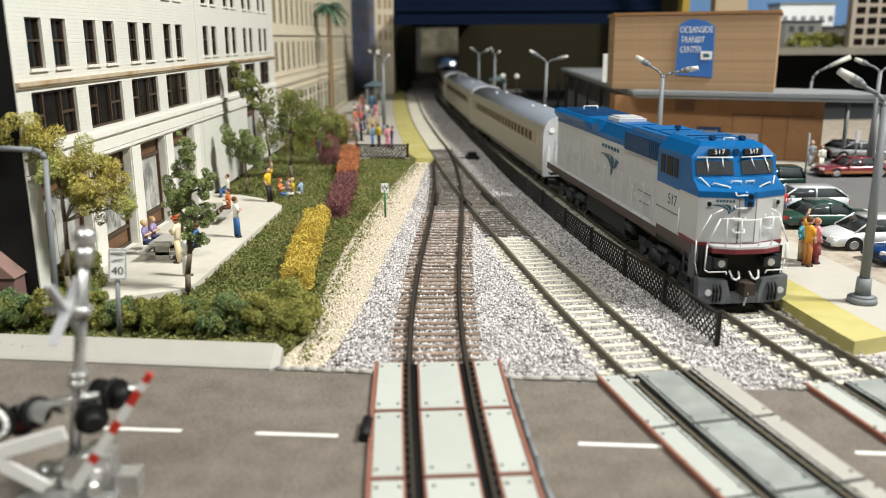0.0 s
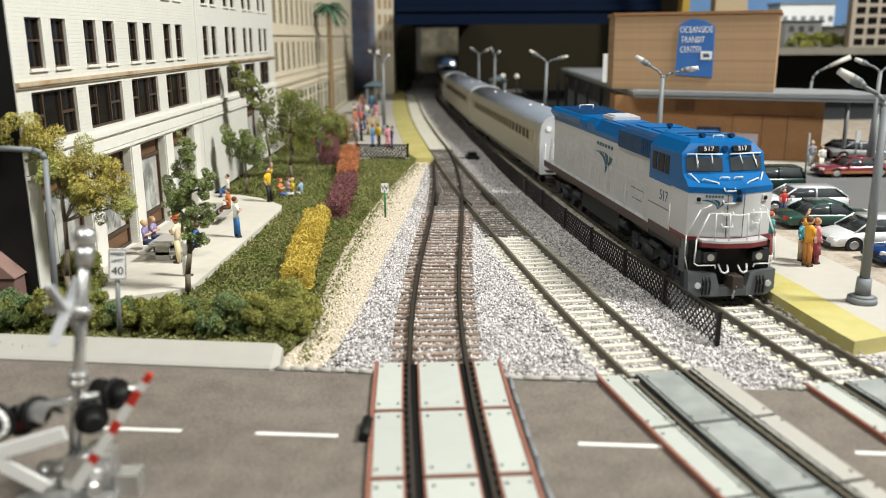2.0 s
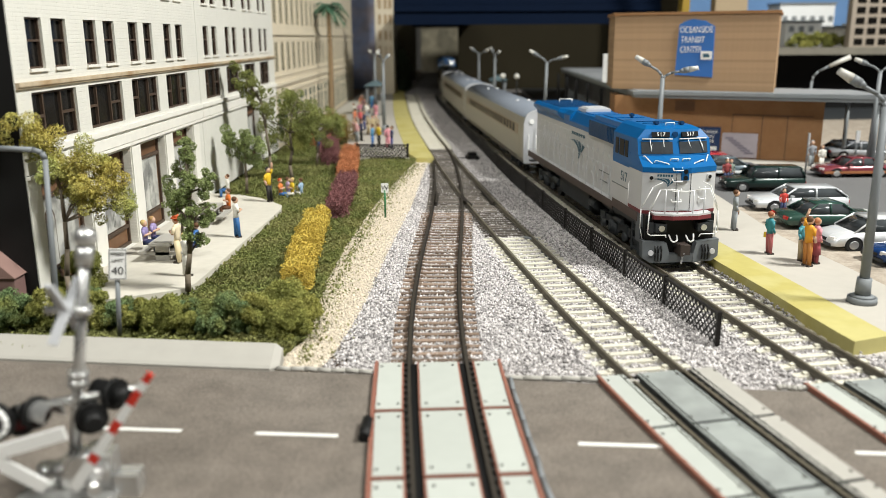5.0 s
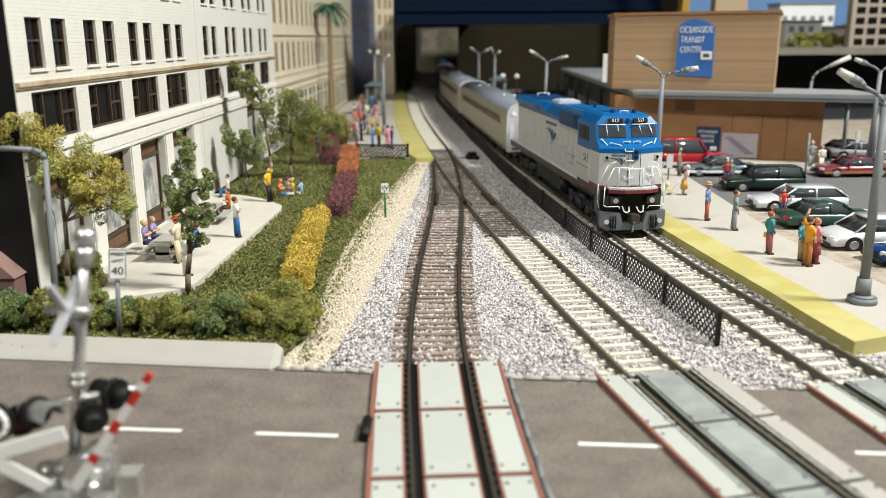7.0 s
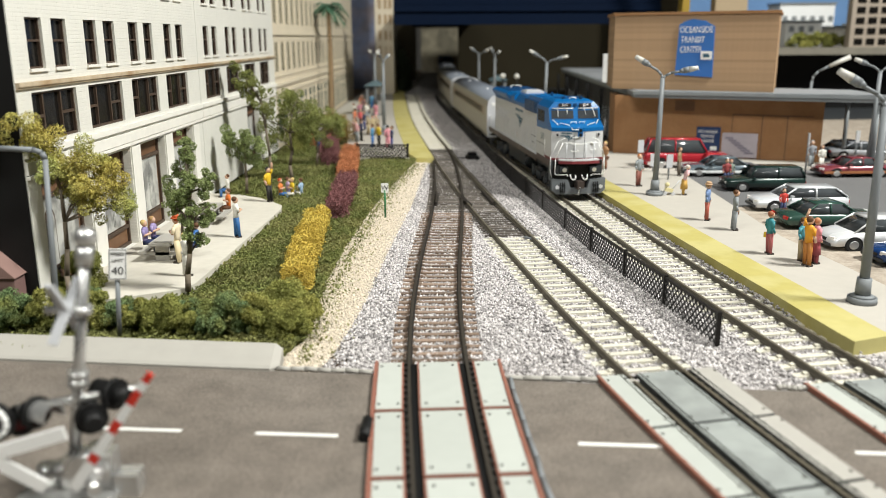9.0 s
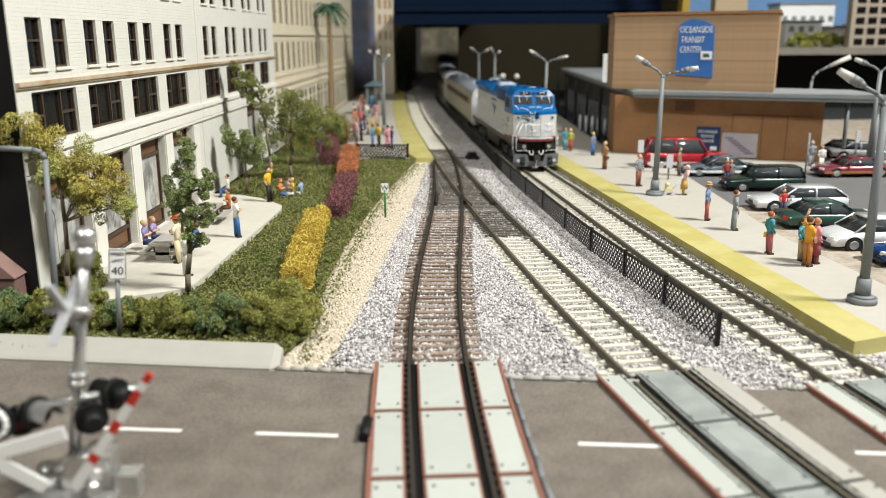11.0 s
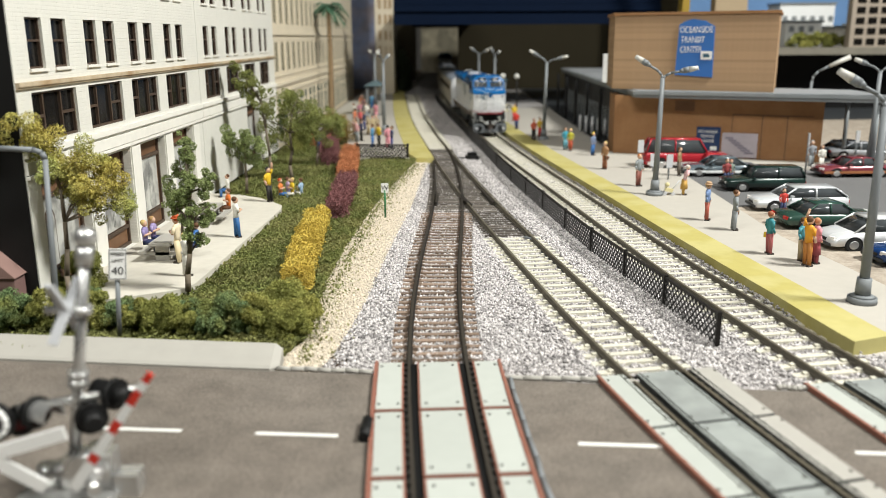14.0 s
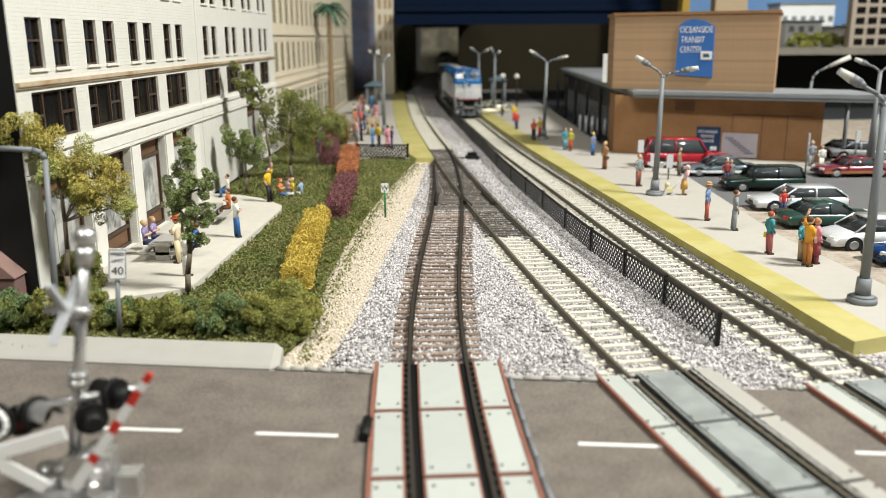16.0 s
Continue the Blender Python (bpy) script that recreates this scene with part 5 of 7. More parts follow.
# ---- lamps ----
def street_lamp(droop=0):
    L = thing("street_lamp", "grey twin-armed street lamp on a round foot", "street lamp", group="platform lamps")
    bm = bmesh.new()
    rod(bm, (0, 0, 0), (0, 0, 2.2), 5.2, 5.0, n=20)
    rod(bm, (0, 0, 2.2), (0, 0, 3.0), 4.6, 3.4, n=20)
    rod(bm, (0, 0, 3.0), (0, 0, 9.2), 2.7, 2.5, n=16)
    part("foot", bm, M_POLE, L, "round grey foot", .2)
    bm = bmesh.new()
    rod(bm, (0, 0, 9), (0, 0, 70), 1.75, 1.35, n=14)
    part("pole", bm, M_POLE, L)
    for s in (-1, 1):
        bm = bmesh.new()
        tube(bm, [(0, 0, 0), (s * 1.2, 0, 2.5), (s * 4, 0, 4.6), (s * 9.5, 0, 6.6)], .75, 8)
        arm = part("arm", bm, M_POLE, L, m=mm_pose(0, 0, 69, 0, droop, 0))
        bm = bmesh.new()
        d = Vector((s * .92, 0, .36))
        p = Vector((s * 8.6, 0, 6.4))
        rod(bm, p, p + d * 2.2, .9, 1.7, n=14)
        rod(bm, p + d * 2.2, p + d * 5.4, 1.7, 1.8, n=14)
        part("head", bm, M_POLE, arm)
        bm = bmesh.new()
        rod(bm, p + d * 5.4, p + d * 10.6, 1.75, 1.2, n=14)
        part("lens", bm, M_LAMPGLASS, arm, "pale lamp lens")
    return L


for x, y, z, tilt, rz, droop in ((151.3, 287.2, 2, 0, -8, 9), (129.0, 500.4, 2, .8, -22, 9), (95.5, 789, 2, 1.2, -20, 7), (66.5, 1076, 2, .5, -75, 6), (50.5, 1166, 2, 0, -50, 4),
                                 (-58.2, 838, 1.7, 1, 75, 4), (-82.8, 1048, 1.7, 0, 75, 0), (309, 602, 0, 1, -8, 0)):
    street_lamp(droop).matrix_basis = mm_pose(x, y, z, 0, tilt, rz)
G = thing("gooseneck_lamp", "grey gooseneck lamp behind the station roof", "street lamp", 331, 762, 0)
bm = bmesh.new()
rod(bm, (0, 0, .2), (1, 0, 56), 1.5, 1.2, n=10)
part("pole", bm, M_POLE, G)
bm = bmesh.new()
tube(bm, [(1, 0, 55), (2, 0, 60), (6, 0, 64.5), (16, 0, 69.5)], .95, 8)
part("arm", bm, M_POLE, G)
bm = bmesh.new()
rod(bm, (15, 0, 69), (33, 0, 77), 1.5, 2.2, n=12)
part("head", bm, M_LAMPGLASS, G, "pale lamp head")


# ---- crossing panels ----
def panel(parent, quad, material, name="panel"):
    """A bolted panel over (x, y) corners near-left, near-right, far-right, far-left."""
    bm = bmesh.new()
    prism(bm, quad, -2.4, .25)
    p = part(name, bm, material, parent, bevel=.2)
    c = np.mean(np.array(quad), axis=0)
    bm = bmesh.new()
    for q in quad:
        v = c + (np.array(q) - c) * (.74, .82)
        rod(bm, (v[0], v[1], .2), (v[0], v[1], .42), .42, n=8)
    part("bolts", bm, M_BOLT, p)
    return p


def crossing(fn, label, material, y0s, lim, outer, rust):
    C = thing("crossing_panels", label, "level crossing", kind="structure")
    side = lambda y, o: (fn(y) + math.cos(along(fn, y)[1]) * o, y + math.sin(along(fn, y)[1]) * o)
    for a, b in zip(y0s[:-1], y0s[1:]):
        a2, b2 = a + .5, b - .5
        for u, v, mt in ((-6.3, 6.3, material), (-outer, -10.4, M_PANEL), (10.4, outer, M_PANEL if fn is TRACK_A else M_KERB)):
            i, e = (.55, .8) if fn is TRACK_A else (.1, .1)
            panel(C, [side(a2 + i, u + i), side(a2 + i, v - i), side(b2 - i, v - i), side(b2 - i, u + i)], mt)
            bm = bmesh.new()
            prism(bm, [side(a2, u), side(a2, v), side(b2, v), side(b2, u)], -2.5, .05)
            part("panel_frame", bm, M_RUST_EDGE if fn is TRACK_A else M_DARK, C, "rusty panel frame" if fn is TRACK_A else "")
    if rust:
        y0, y1 = y0s[0], y0s[-1]
        for o in rust:
            bm = bmesh.new()
            loft(bm, [[(side(y, o - .45)[0], side(y, o - .45)[1], -1), (side(y, o + .45)[0], side(y, o + .45)[1], -1), (side(y, o + .45)[0], side(y, o + .45)[1], .5), (side(y, o - .45)[0], side(y, o - .45)[1], .5)] for y in np.linspace(y0, y1, 12)])
            part("edge_strip", bm, M_RUST_EDGE, C, "rusty edge strip")
    if fn is not TRACK_A:
        # added strips carry the dark grime on the panels' rail-side edges
        for u, v in ((-6.35, -5.3), (6.35, 5.3), (-10.35, -11.5), (10.35, 11.5)):
            bm = bmesh.new()
            loft(bm, [[(*side(y, u), -1.6), (*side(y, v), -1.6), (*side(y, v), .5), (*side(y, u), -.2)] for y in np.linspace(y0s[0] + .6, y0s[-1] - .6, 12)])
            part("flange_lip", bm, M_EDGE_GRIME, C, "dark dusty grime strip beside the rail")
    # flangeway fill
    bm = bmesh.new()
    for s in (-1, 1):
        loft(bm, [[(*side(y, s * 6.35), -2.6), (*side(y, s * 10.35), -2.6), (*side(y, s * 10.35), -.82), (*side(y, s * 6.35), -.82)] for y in np.linspace(y0s[0], y0s[-1], 12)])
    part("flangeway", bm, M_BLACK, C)
    bm = bmesh.new()
    for s in (-1, 1):
        for y in np.arange(y0s[0] + 2, y0s[-1], 4.1):
            p = side(y, s * 9.9)
            bx(bm, p[0] - .7, p[0] + .7, p[1] - .8, p[1] + .8, -1.2, -.2)
    tagged(part("rail_clips", bm, M_BOLT, C), kind="stuff")
    return C


crossing(TRACK_A, "pale bolted crossing panels with rusty edges between dark rails", M_PANEL, [100, 134, 168.6, 203.4, 237.5], 0, 18.4, (-18.6, 18.6))
crossing(TRACK_B, "grey-green bolted crossing panels on the main track", M_PANEL_B, [98, 130, 162.5, 195.5, 228.5], 0, 17.6, (-18.0,))
crossing(TRACK_C, "grey-green bolted crossing panels on the platform track", M_PANEL_B, [95, 128, 160, 191, 222], 0, 17.6, (-18.0,))


# ---- loose ballast, sand and turf ----
def inside(poly, p):
    x, y = p[:, 0], p[:, 1]
    r = np.zeros(len(p), bool)
    for (x0, y0), (x1, y1) in zip(poly, poly[1:] + poly[:1]):
        c = ((y0 > y) != (y1 > y)) & (x < (x1 - x0) * (y - y0) / (y1 - y0 + 1e-9) + x0)
        r ^= c
    return r


def table(fn, ys):
    return np.interp(ys, np.arange(60, 2001, 4.0), [fn(y) for y in np.arange(60, 2001, 4.0)])


def ballast():
    n = 150000
    y = np.concatenate([rng.uniform(214, 480, int(n * .62)), rng.uniform(480, 800, int(n * .26)), rng.uniform(800, 1500, int(n * .12))])
    xb, xc = table(TRACK_B, y), table(TRACK_C, y)
    xa = np.where(y < 740, np.interp(y, np.arange(100, 740, 4.0), [TRACK_A(q) for q in np.arange(100, 740, 4.0)]), xb)
    lo = np.where(y < 669, np.interp(y, [210, 250, 300, 380, 486, 669], [-42, -37, -32, -28, -21, -13.5]), xb - 11)
    hi = np.where(y > 247, xc + 16.7, xc + 40)
    x = lo + (hi - lo) * rng.uniform(0, 1, len(y))
    road = 229.5 - .112 * x
    keep = y > road
    d = np.minimum(np.abs(x - xa), np.minimum(np.abs(x - xb), np.abs(x - xc)))
    on_tie = d < 14.6
    z = np.where(on_tie, np.where((np.abs(x - xa) < 14.6) & (y < 480), -2.8 + .4 * np.clip((265 - y) / 35, 0, 1), -2.95), -2.9) + rng.uniform(-.35, .35, len(y)) + np.where(on_tie, 0, .55 * np.exp(-(d - 14.6) / 8)) + np.where((x - xc > 15.2) & (y > 247), .7, 0)
    keep &= ~(on_tie & (rng.uniform(0, 1, len(y)) < .42))
    x, y, z = x[keep], y[keep], z[keep]
    size = rng.uniform(.36, .86, len(x))
    v, f = scatter(np.stack([x, y, z], 1), size, squash=(1, .8, .7))
    soup("ballast", v, f, M_STONE, "loose grey and white ballast stones along the tracks", "ballast")
    # sand grains
    n = 26000
    y = rng.uniform(232, 668, n)
    lo = np.interp(y, [230, 250, 300, 360, 440, 550, 668], [-55, -50, -49.5, -50, -49, -40, -25])
    hi = np.interp(y, [230, 250, 300, 380, 486, 668], [-39, -35, -30, -26, -19, -12])
    x = lo + (hi - lo) * rng.uniform(0, 1, n)
    v, f = scatter(np.stack([x, y, rng.uniform(-2.4, -2.0, n)], 1), rng.uniform(.25, .55, n))
    soup("sand_grains", v, f, M_SAND_GRAIN, "loose yellow sand grains beside the ballast", "sand")


ballast()
bm = bmesh.new()
tube(bm, [(45.5, 384, -2.2), (48.5, 362, -1.9), (52, 341, -2.2), (56.5, 318, -2.0)], .35, 6)
tagged(part("cable", bm, M_DARK), "thin dark cable lying on the ballast", "cable")
bm = bmesh.new()
tube(bm, [(41, 407, -1.8), (44, 402, -1.6), (47, 401, -1.8)], .8, 6)
tagged(part("cable_end", bm, M_POLE), "grey cable end on the ballast", "cable")
bm = bmesh.new()
tube(bm, [(TRACK_A(y) + 20.6 + .25 * math.sin(y), y, -.7) for y in np.linspace(120, 227, 12)], .7, 6)
tagged(part("joint_filler", bm, M_POLE), "grey filler strip beside the crossing panels", "joint", kind="structure")
bm = bmesh.new()
rod(bm, (-19.6, 187, .2), (-19.6, 197, .2), 1.5, n=10)
tagged(part("cable_plug", bm, M_BLACK, bevel=.4), "small black plug beside the crossing panels", "plug")
PATIO = [(-150, 286), (-120, 293.5), (-104, 302), (-98, 306), (-96.6, 314), (-95, 350), (-93.4, 390), (-91.5, 430), (-90.5, 458), (-92, 468), (-100, 480), (-110, 492), (-124, 502), (-150, 508)]


def turf():
    n = 190000
    y = np.concatenate([rng.uniform(246, 470, int(n * .7)), rng.uniform(470, 760, int(n * .3))])
    hi = np.interp(y, [240, 262, 326, 372, 445, 552, 655, 669, 760], [-52, -45, -47, -46.5, -43, -34, -22.5, -21, -90])
    x = -142 + (hi + 142) * rng.uniform(0, 1, len(y)) + rng.normal(0, 1.2, len(y))
    p = np.stack([x, y], 1)
    keep = ~inside(PATIO, p)
    p = p[keep]
    z = .1 + 1.9 * np.abs(np.sin(p[:, 0] * .9 + 1.7 * np.sin(p[:, 1] * .31)) * np.sin(p[:, 1] * .8 + p[:, 0] * .2)) * rng.uniform(.2, 1.3, len(p))
    v, f = scatter(np.stack([p[:, 0], p[:, 1], z], 1), rng.uniform(.3, .8, len(p)), LEAF_V, LEAF_F)
    soup("turf", v, f, M_TURF, "dark green rough turf of the lawn", "grass")
    # weeds in the sand
    n = 2600
    y = rng.uniform(240, 660, n)
    x = np.interp(y, [240, 300, 440, 550, 668], [-46, -46, -43, -35, -21]) + rng.gamma(1.4, 2.6, n)
    v, f = scatter(np.stack([x, y, rng.uniform(-2.1, -1.2, n)], 1), rng.uniform(.35, .8, n), LEAF_V, LEAF_F)
    soup("sand_weeds", v, f, M_TURF, "sparse green weeds in the sand", "grass")


turf()


# ---- hedges and trees ----
def clump_points(centres, radii, n):
    """Leaf places on uneven balls, denser towards the skin."""
    w = np.asarray(radii) ** 2
    idx = rng.choice(len(centres), n, p=w / w.sum())
    d = rng.normal(size=(n, 3))
    d /= np.linalg.norm(d, axis=1)[:, None]
    r = np.asarray(radii)[idx] * rng.uniform(.5, 1.14, n) ** .6
    return np.asarray(centres)[idx] + d * r[:, None]


def bush(name, label, category, centres, radii, material, n, leaf=(.38, .8), group="", floor=0.0):
    centres = np.asarray(centres, float)
    p = clump_points(centres, radii, n)
    p = p[p[:, 2] > floor - .4]
    v, f = scatter(p, rng.uniform(*leaf, len(p)), LEAF_V, LEAF_F)
    ob = soup(name, v, f, material, label, category, kind="")
    if group:
        ob["group"] = group
    return ob


def hedge(path, width, height, material, label, n):
    """A clipped hedge along a path of (x, y)."""
    path = np.array(path, float)
    seg = np.concatenate([[0], np.cumsum(np.hypot(*np.diff(path, axis=0).T))])
    k = max(6, int(seg[-1] * width * height / 26))
    s = rng.uniform(0, seg[-1], k)
    x, y = np.interp(s, seg, path[:, 0]), np.interp(s, seg, path[:, 1])
    c = np.stack([x + rng.uniform(-.5, .5, k) * (width - 3), y, rng.uniform(.12, .86, k) * height], 1)
    return bush("hedge", label, "hedge", c, rng.uniform(1.4, 2.7, k), material, int(n * 1.5), (.26, .56))


hedge([(-55.5, 303), (-58.5, 330), (-62.5, 380), (-64, 425)], 12.5, 12, M_YELLOW_BUSH, "yellow flowering hedge along the lawn", 42000)
hedge([(-58, 441), (-60, 480), (-63, 550)], 14, 11, M_PURPLE_BUSH, "dark purple hedge along the lawn", 26000)
hedge([(-65.5, 564), (-70, 620), (-76, 690)], 15, 12, M_ORANGE_BUSH, "rust-orange hedge along the lawn", 26000)
hedge([(-86, 634), (-95, 700), (-106, 780)], 17, 14, M_PURPLE_BUSH, "dark purple hedge behind the orange one", 18000)
hedge([(-108, 748), (-124, 760)], 15, 13, M_ORANGE_BUSH, "rust-orange hedge by the far lawn", 8000)
hedge([(-92, 770), (-105, 810), (-112, 870)], 26, 24, M_BROWN_BUSH, "brown-green shrubs beside the far platform", 22000)
hedge([(-122, 690), (-128, 760), (-132, 840)], 20, 26, M_BUSH, "green shrubs before the cream building", 18000)
c = np.stack([rng.normal(-80, 7, 60), rng.normal(1640, 30, 60), np.abs(rng.normal(0, 34, 60)) + 4], 1)
far_wood = bush("far_wood", "dark trees at the end of the far platform", "trees", c, rng.uniform(5, 10, 60), mat("dark_far_leaf", (.05, .065, .035), .9, var=.1, size=6, island=.4), 16000, (1.2, 2.6))
far_wood["kind"] = "stuff"


def front_bushes():
    x = -150.0
    i = 0
    while x < -46:
        y = 259.5 - .112 * (x + 50) + rnd.uniform(-1, 3)
        r = rnd.uniform(6.6, 9.0)
        k = 26
        d = rng.normal(size=(k, 3))
        d /= np.linalg.norm(d, axis=1)[:, None]
        c = np.array([x, y - .5, 5.2]) + d * np.array([r, r * .8, r * .85]) * rng.uniform(.45, 1.0, (k, 1))
        c[:, 2] = np.abs(c[:, 2] - .5) + .8
        m = (M_BUSH, M_BUSH_DARK, M_BUSH, M_BUSH)[i % 4] if i % 5 else M_BUSH_DARK
        bush("low_bush", "low green bush behind the concrete kerb" if m is M_BUSH else "low blue-green bush behind the concrete kerb", "bush", c, rng.uniform(1.5, 2.7, k), m, 13000, (.22, .5), "bushes along the kerb")
        x += r * 1.05
        i += 1
    for cx, cy, r, h, m in ((-54, 281, 10, 15, M_BUSH), (-49, 271, 8.5, 13, M_BUSH), (-64, 274, 9, 11, M_BUSH), (-53, 263, 7, 11, M_BUSH), (-137, 305, 11, 20, M_BUSH), (-150, 296, 11, 15, M_BUSH), (-128, 283, 8, 9, M_BUSH_DARK), (-90, 276, 8, 6, M_BUSH_DARK), (-150, 276, 8, 12, M_BUSH_DARK)):
        k = 44
        d = rng.normal(size=(k, 3))
        d /= np.linalg.norm(d, axis=1)[:, None]
        c = np.array([cx, cy, h * .45]) + d * np.array([r * .75, r * .75, h * .45]) * rng.uniform(.5, 1.05, (k, 1))
        c[:, 2] = np.abs(c[:, 2] - .5) + .8
        bush("low_bush", "rounded green bush at the lawn's corner", "bush", c, rng.uniform(1.6, 2.9, k), m, 18000, (.22, .5), "bushes along the kerb")


front_bushes()


def tree(label, x, y, z, trunk, blobs, material, n, r0=1.5, leaf=(.26, .62), bark=None, spread=1.0):
    """trunk: points from the foot up; blobs: (centre, radius) in the tree's own space; a limb runs to each."""
    T = thing("tree", label, "tree", x, y, z)
    bm = bmesh.new()
    k = len(trunk)
    for i, (p, q) in enumerate(zip(trunk[:-1], trunk[1:])):
        rod(bm, p, q, r0 * (1 - .6 * i / k), r0 * (1 - .6 * (i + 1) / k), 8)
    part("trunk", bm, bark or M_BARK, T)
    cs, rs = [], []
    for c, r in blobs:
        near = min(trunk[1:], key=lambda t: (Vector(t) - Vector(c)).length + (8 if t[2] > c[2] else 0))
        bm = bmesh.new()
        mid = Vector(near).lerp(Vector(c), .5) + Vector((rnd.uniform(-1, 1), rnd.uniform(-1, 1), 1.2))
        rod(bm, near, mid, r0 * .42, r0 * .3, 6)
        rod(bm, mid, c, r0 * .3, r0 * .12, 6)
        for _ in range(4):
            e = Vector(c) + Vector([rnd.gauss(0, r * .5) for _ in range(3)])
            rod(bm, mid.lerp(Vector(c), .6), e, r0 * .14, r0 * .06, 5)
        part("limb", bm, bark or M_BARK, T)
        m = 8
        d = rng.normal(size=(m, 3))
        cs += list(np.array(c) + d * r * .5)
        rs += list(rng.uniform(.25, .5, m) * r)
    p = clump_points(np.array(cs), np.array(rs) * 1.12, int(n * 1.7))
    v, f = scatter(p, rng.uniform(*leaf, len(p)), LEAF_V, LEAF_F)
    soup("crown", v, f, material, "", "", T, "")
    return T


tree("slender tree with turning yellow-green leaves before the shop fronts", -136, 291, 2.5, [(0, 0, 0), (-.6, 0, 10), (.6, .3, 20), (1, 0, 30), (1, 0, 42), (-3, 0, 54)],
     [((-15, -8, 61), 6), ((-9, -6, 64), 7), ((-4, -3, 62), 6.5), ((1, -3, 56), 7), ((6, -4, 48), 7.5), ((12, 0, 52), 6.5), ((-1, 3, 46), 6.5), ((11, -2, 41), 7), ((18, 0, 46), 6), ((5, 3, 38), 6), ((17, 0, 37), 6.5), ((22, 2, 35), 5)], M_LEAF_AUTUMN, 26000, 1.1, (.2, .46))
tree("slim dark green tree with a forked stem at the patio's corner", -97.5, 305, 2, [(0, 0, 0), (.4, 0, 7), (1.8, 0, 15), (3.2, 0, 26), (3, 0, 38), (3.5, 0, 52)],
     [((2.5, 0, 22), 3.0), ((7, 1, 20), 3.2), ((1.5, 1, 28), 3.2), ((8.5, 0, 28), 3.6), ((4.5, -1, 34), 4.2), ((9.5, 1, 38), 4.0), ((-.5, 0, 38), 3.8), ((4, 0, 43), 4.2), ((0, 1, 47), 3.4), ((4, 1, 52), 3.8), ((3, 0, 57), 2.8), ((11.5, 0, 43), 3), ((-2.6, 2, 32), 2.8), ((10, 0, 33), 3)], M_LEAF_DARK, 12500, 1.2, (.22, .5))
tree("small grey-green tree against the white wall", -122, 512, 2, [(0, 0, 0), (.4, 0, 10), (0, 0, 20), (1, 0, 30)],
     [((-7, 0, 31), 7), ((2, 0, 36), 6), ((8, 0, 28), 7), ((0, 2, 25), 7), ((10, 1, 21), 5), ((-10, 0, 35), 4)], M_LEAF_DARK, 8000, 1.0)
tree("leaning tall tree with sparse tufts", -114, 545, 1, [(0, 0, 0), (.8, 0, 20), (-1, 0, 38), (-3, 0, 55), (-12, 0, 70)],
     [((-3, 0, 60), 6), ((-8, 0, 66), 6), ((-15, 0, 71), 6), ((-1, 0, 50), 6), ((-20, 0, 76), 4), ((-10, 0, 60), 5)], M_LEAF, 6500, 1.0)
tree("broad green tree by the white building", -104, 570, 1, [(0, 0, 0), (-1, 0, 10), (1, 0, 20), (0, 0, 32), (2, 0, 45)],
     [((-12, 0, 40), 8), ((-2, 0, 47), 8), ((9, 0, 42), 8.5), ((-9, 0, 29), 7.5), ((4, 0, 32), 8.5), ((16, 0, 34), 8), ((6, 3, 54), 6.5), ((18, 0, 46), 6), ((26, 4, 38), 7)], M_LEAF, 13000, 1.3)
tree("broad green tree beside the lawn", -97, 640, 0, [(0, 0, 0), (1, 0, 10), (0, 0, 22), (2, 0, 34)],
     [((-10, 0, 33), 8), ((0, 0, 40), 8), ((10, 0, 33), 8), ((4, 0, 26), 8), ((18, 0, 28), 7), ((-16, 0, 44), 7), ((-20, 0, 54), 6)], M_LEAF, 10000, 1.2)
tree("dark small tree by the shop window", -126, 392, 3, [(0, 0, 0), (.5, 0, 6), (0, 0, 12)], [((-3, 0, 14), 4), ((4, 0, 11), 4), ((-5, 0, 19), 4), ((1, 0, 20), 4)], M_LEAF_DARK, 2600, .8)


def palm():
    T = thing("palm_tree", "tall palm tree with drooping dark fronds", "palm tree", -131, 990, 1)
    bm = bmesh.new()
    z, i = 0.0, 0
    while z < 128:
        rod(bm, (math.sin(z * .02) * 2, 0, z), (math.sin((z + 4) * .02) * 2, 0, z + 4), 4.0 - z * .012, 3.4 - z * .012, 10)
        z += 4
    part("trunk", bm, M_PALM_BARK, T)
    for k in range(22):
        a = k * 2.399
        el = .9 - 1.3 * (k % 6) / 6
        pts = [Vector((1.5, 0, 128)) + Vector((math.cos(a) * r * math.cos(el), math.sin(a) * r * math.cos(el), r * math.sin(el) - .026 * r * r)) for r in np.linspace(0, 24, 8)]
        bm = bmesh.new()
        side = Vector((-math.sin(a), math.cos(a), 0))
        for p, q in zip(pts[:-1], pts[1:]):
            rod(bm, p, q, .4, .3, 5)
            for s in (-1, 1):
                for u in (.2, .7):
                    b = p.lerp(q, u)
                    w = 4.6
                    vs = [bm.verts.new(v) for v in (b - (q - p) * .22, b + side * s * w + Vector((0, 0, -2.4)) + (q - p) * .6, b + (q - p) * .22)]
                    bm.faces.new(vs)
        part("frond", bm, M_PALM, T)
    return T


palm()


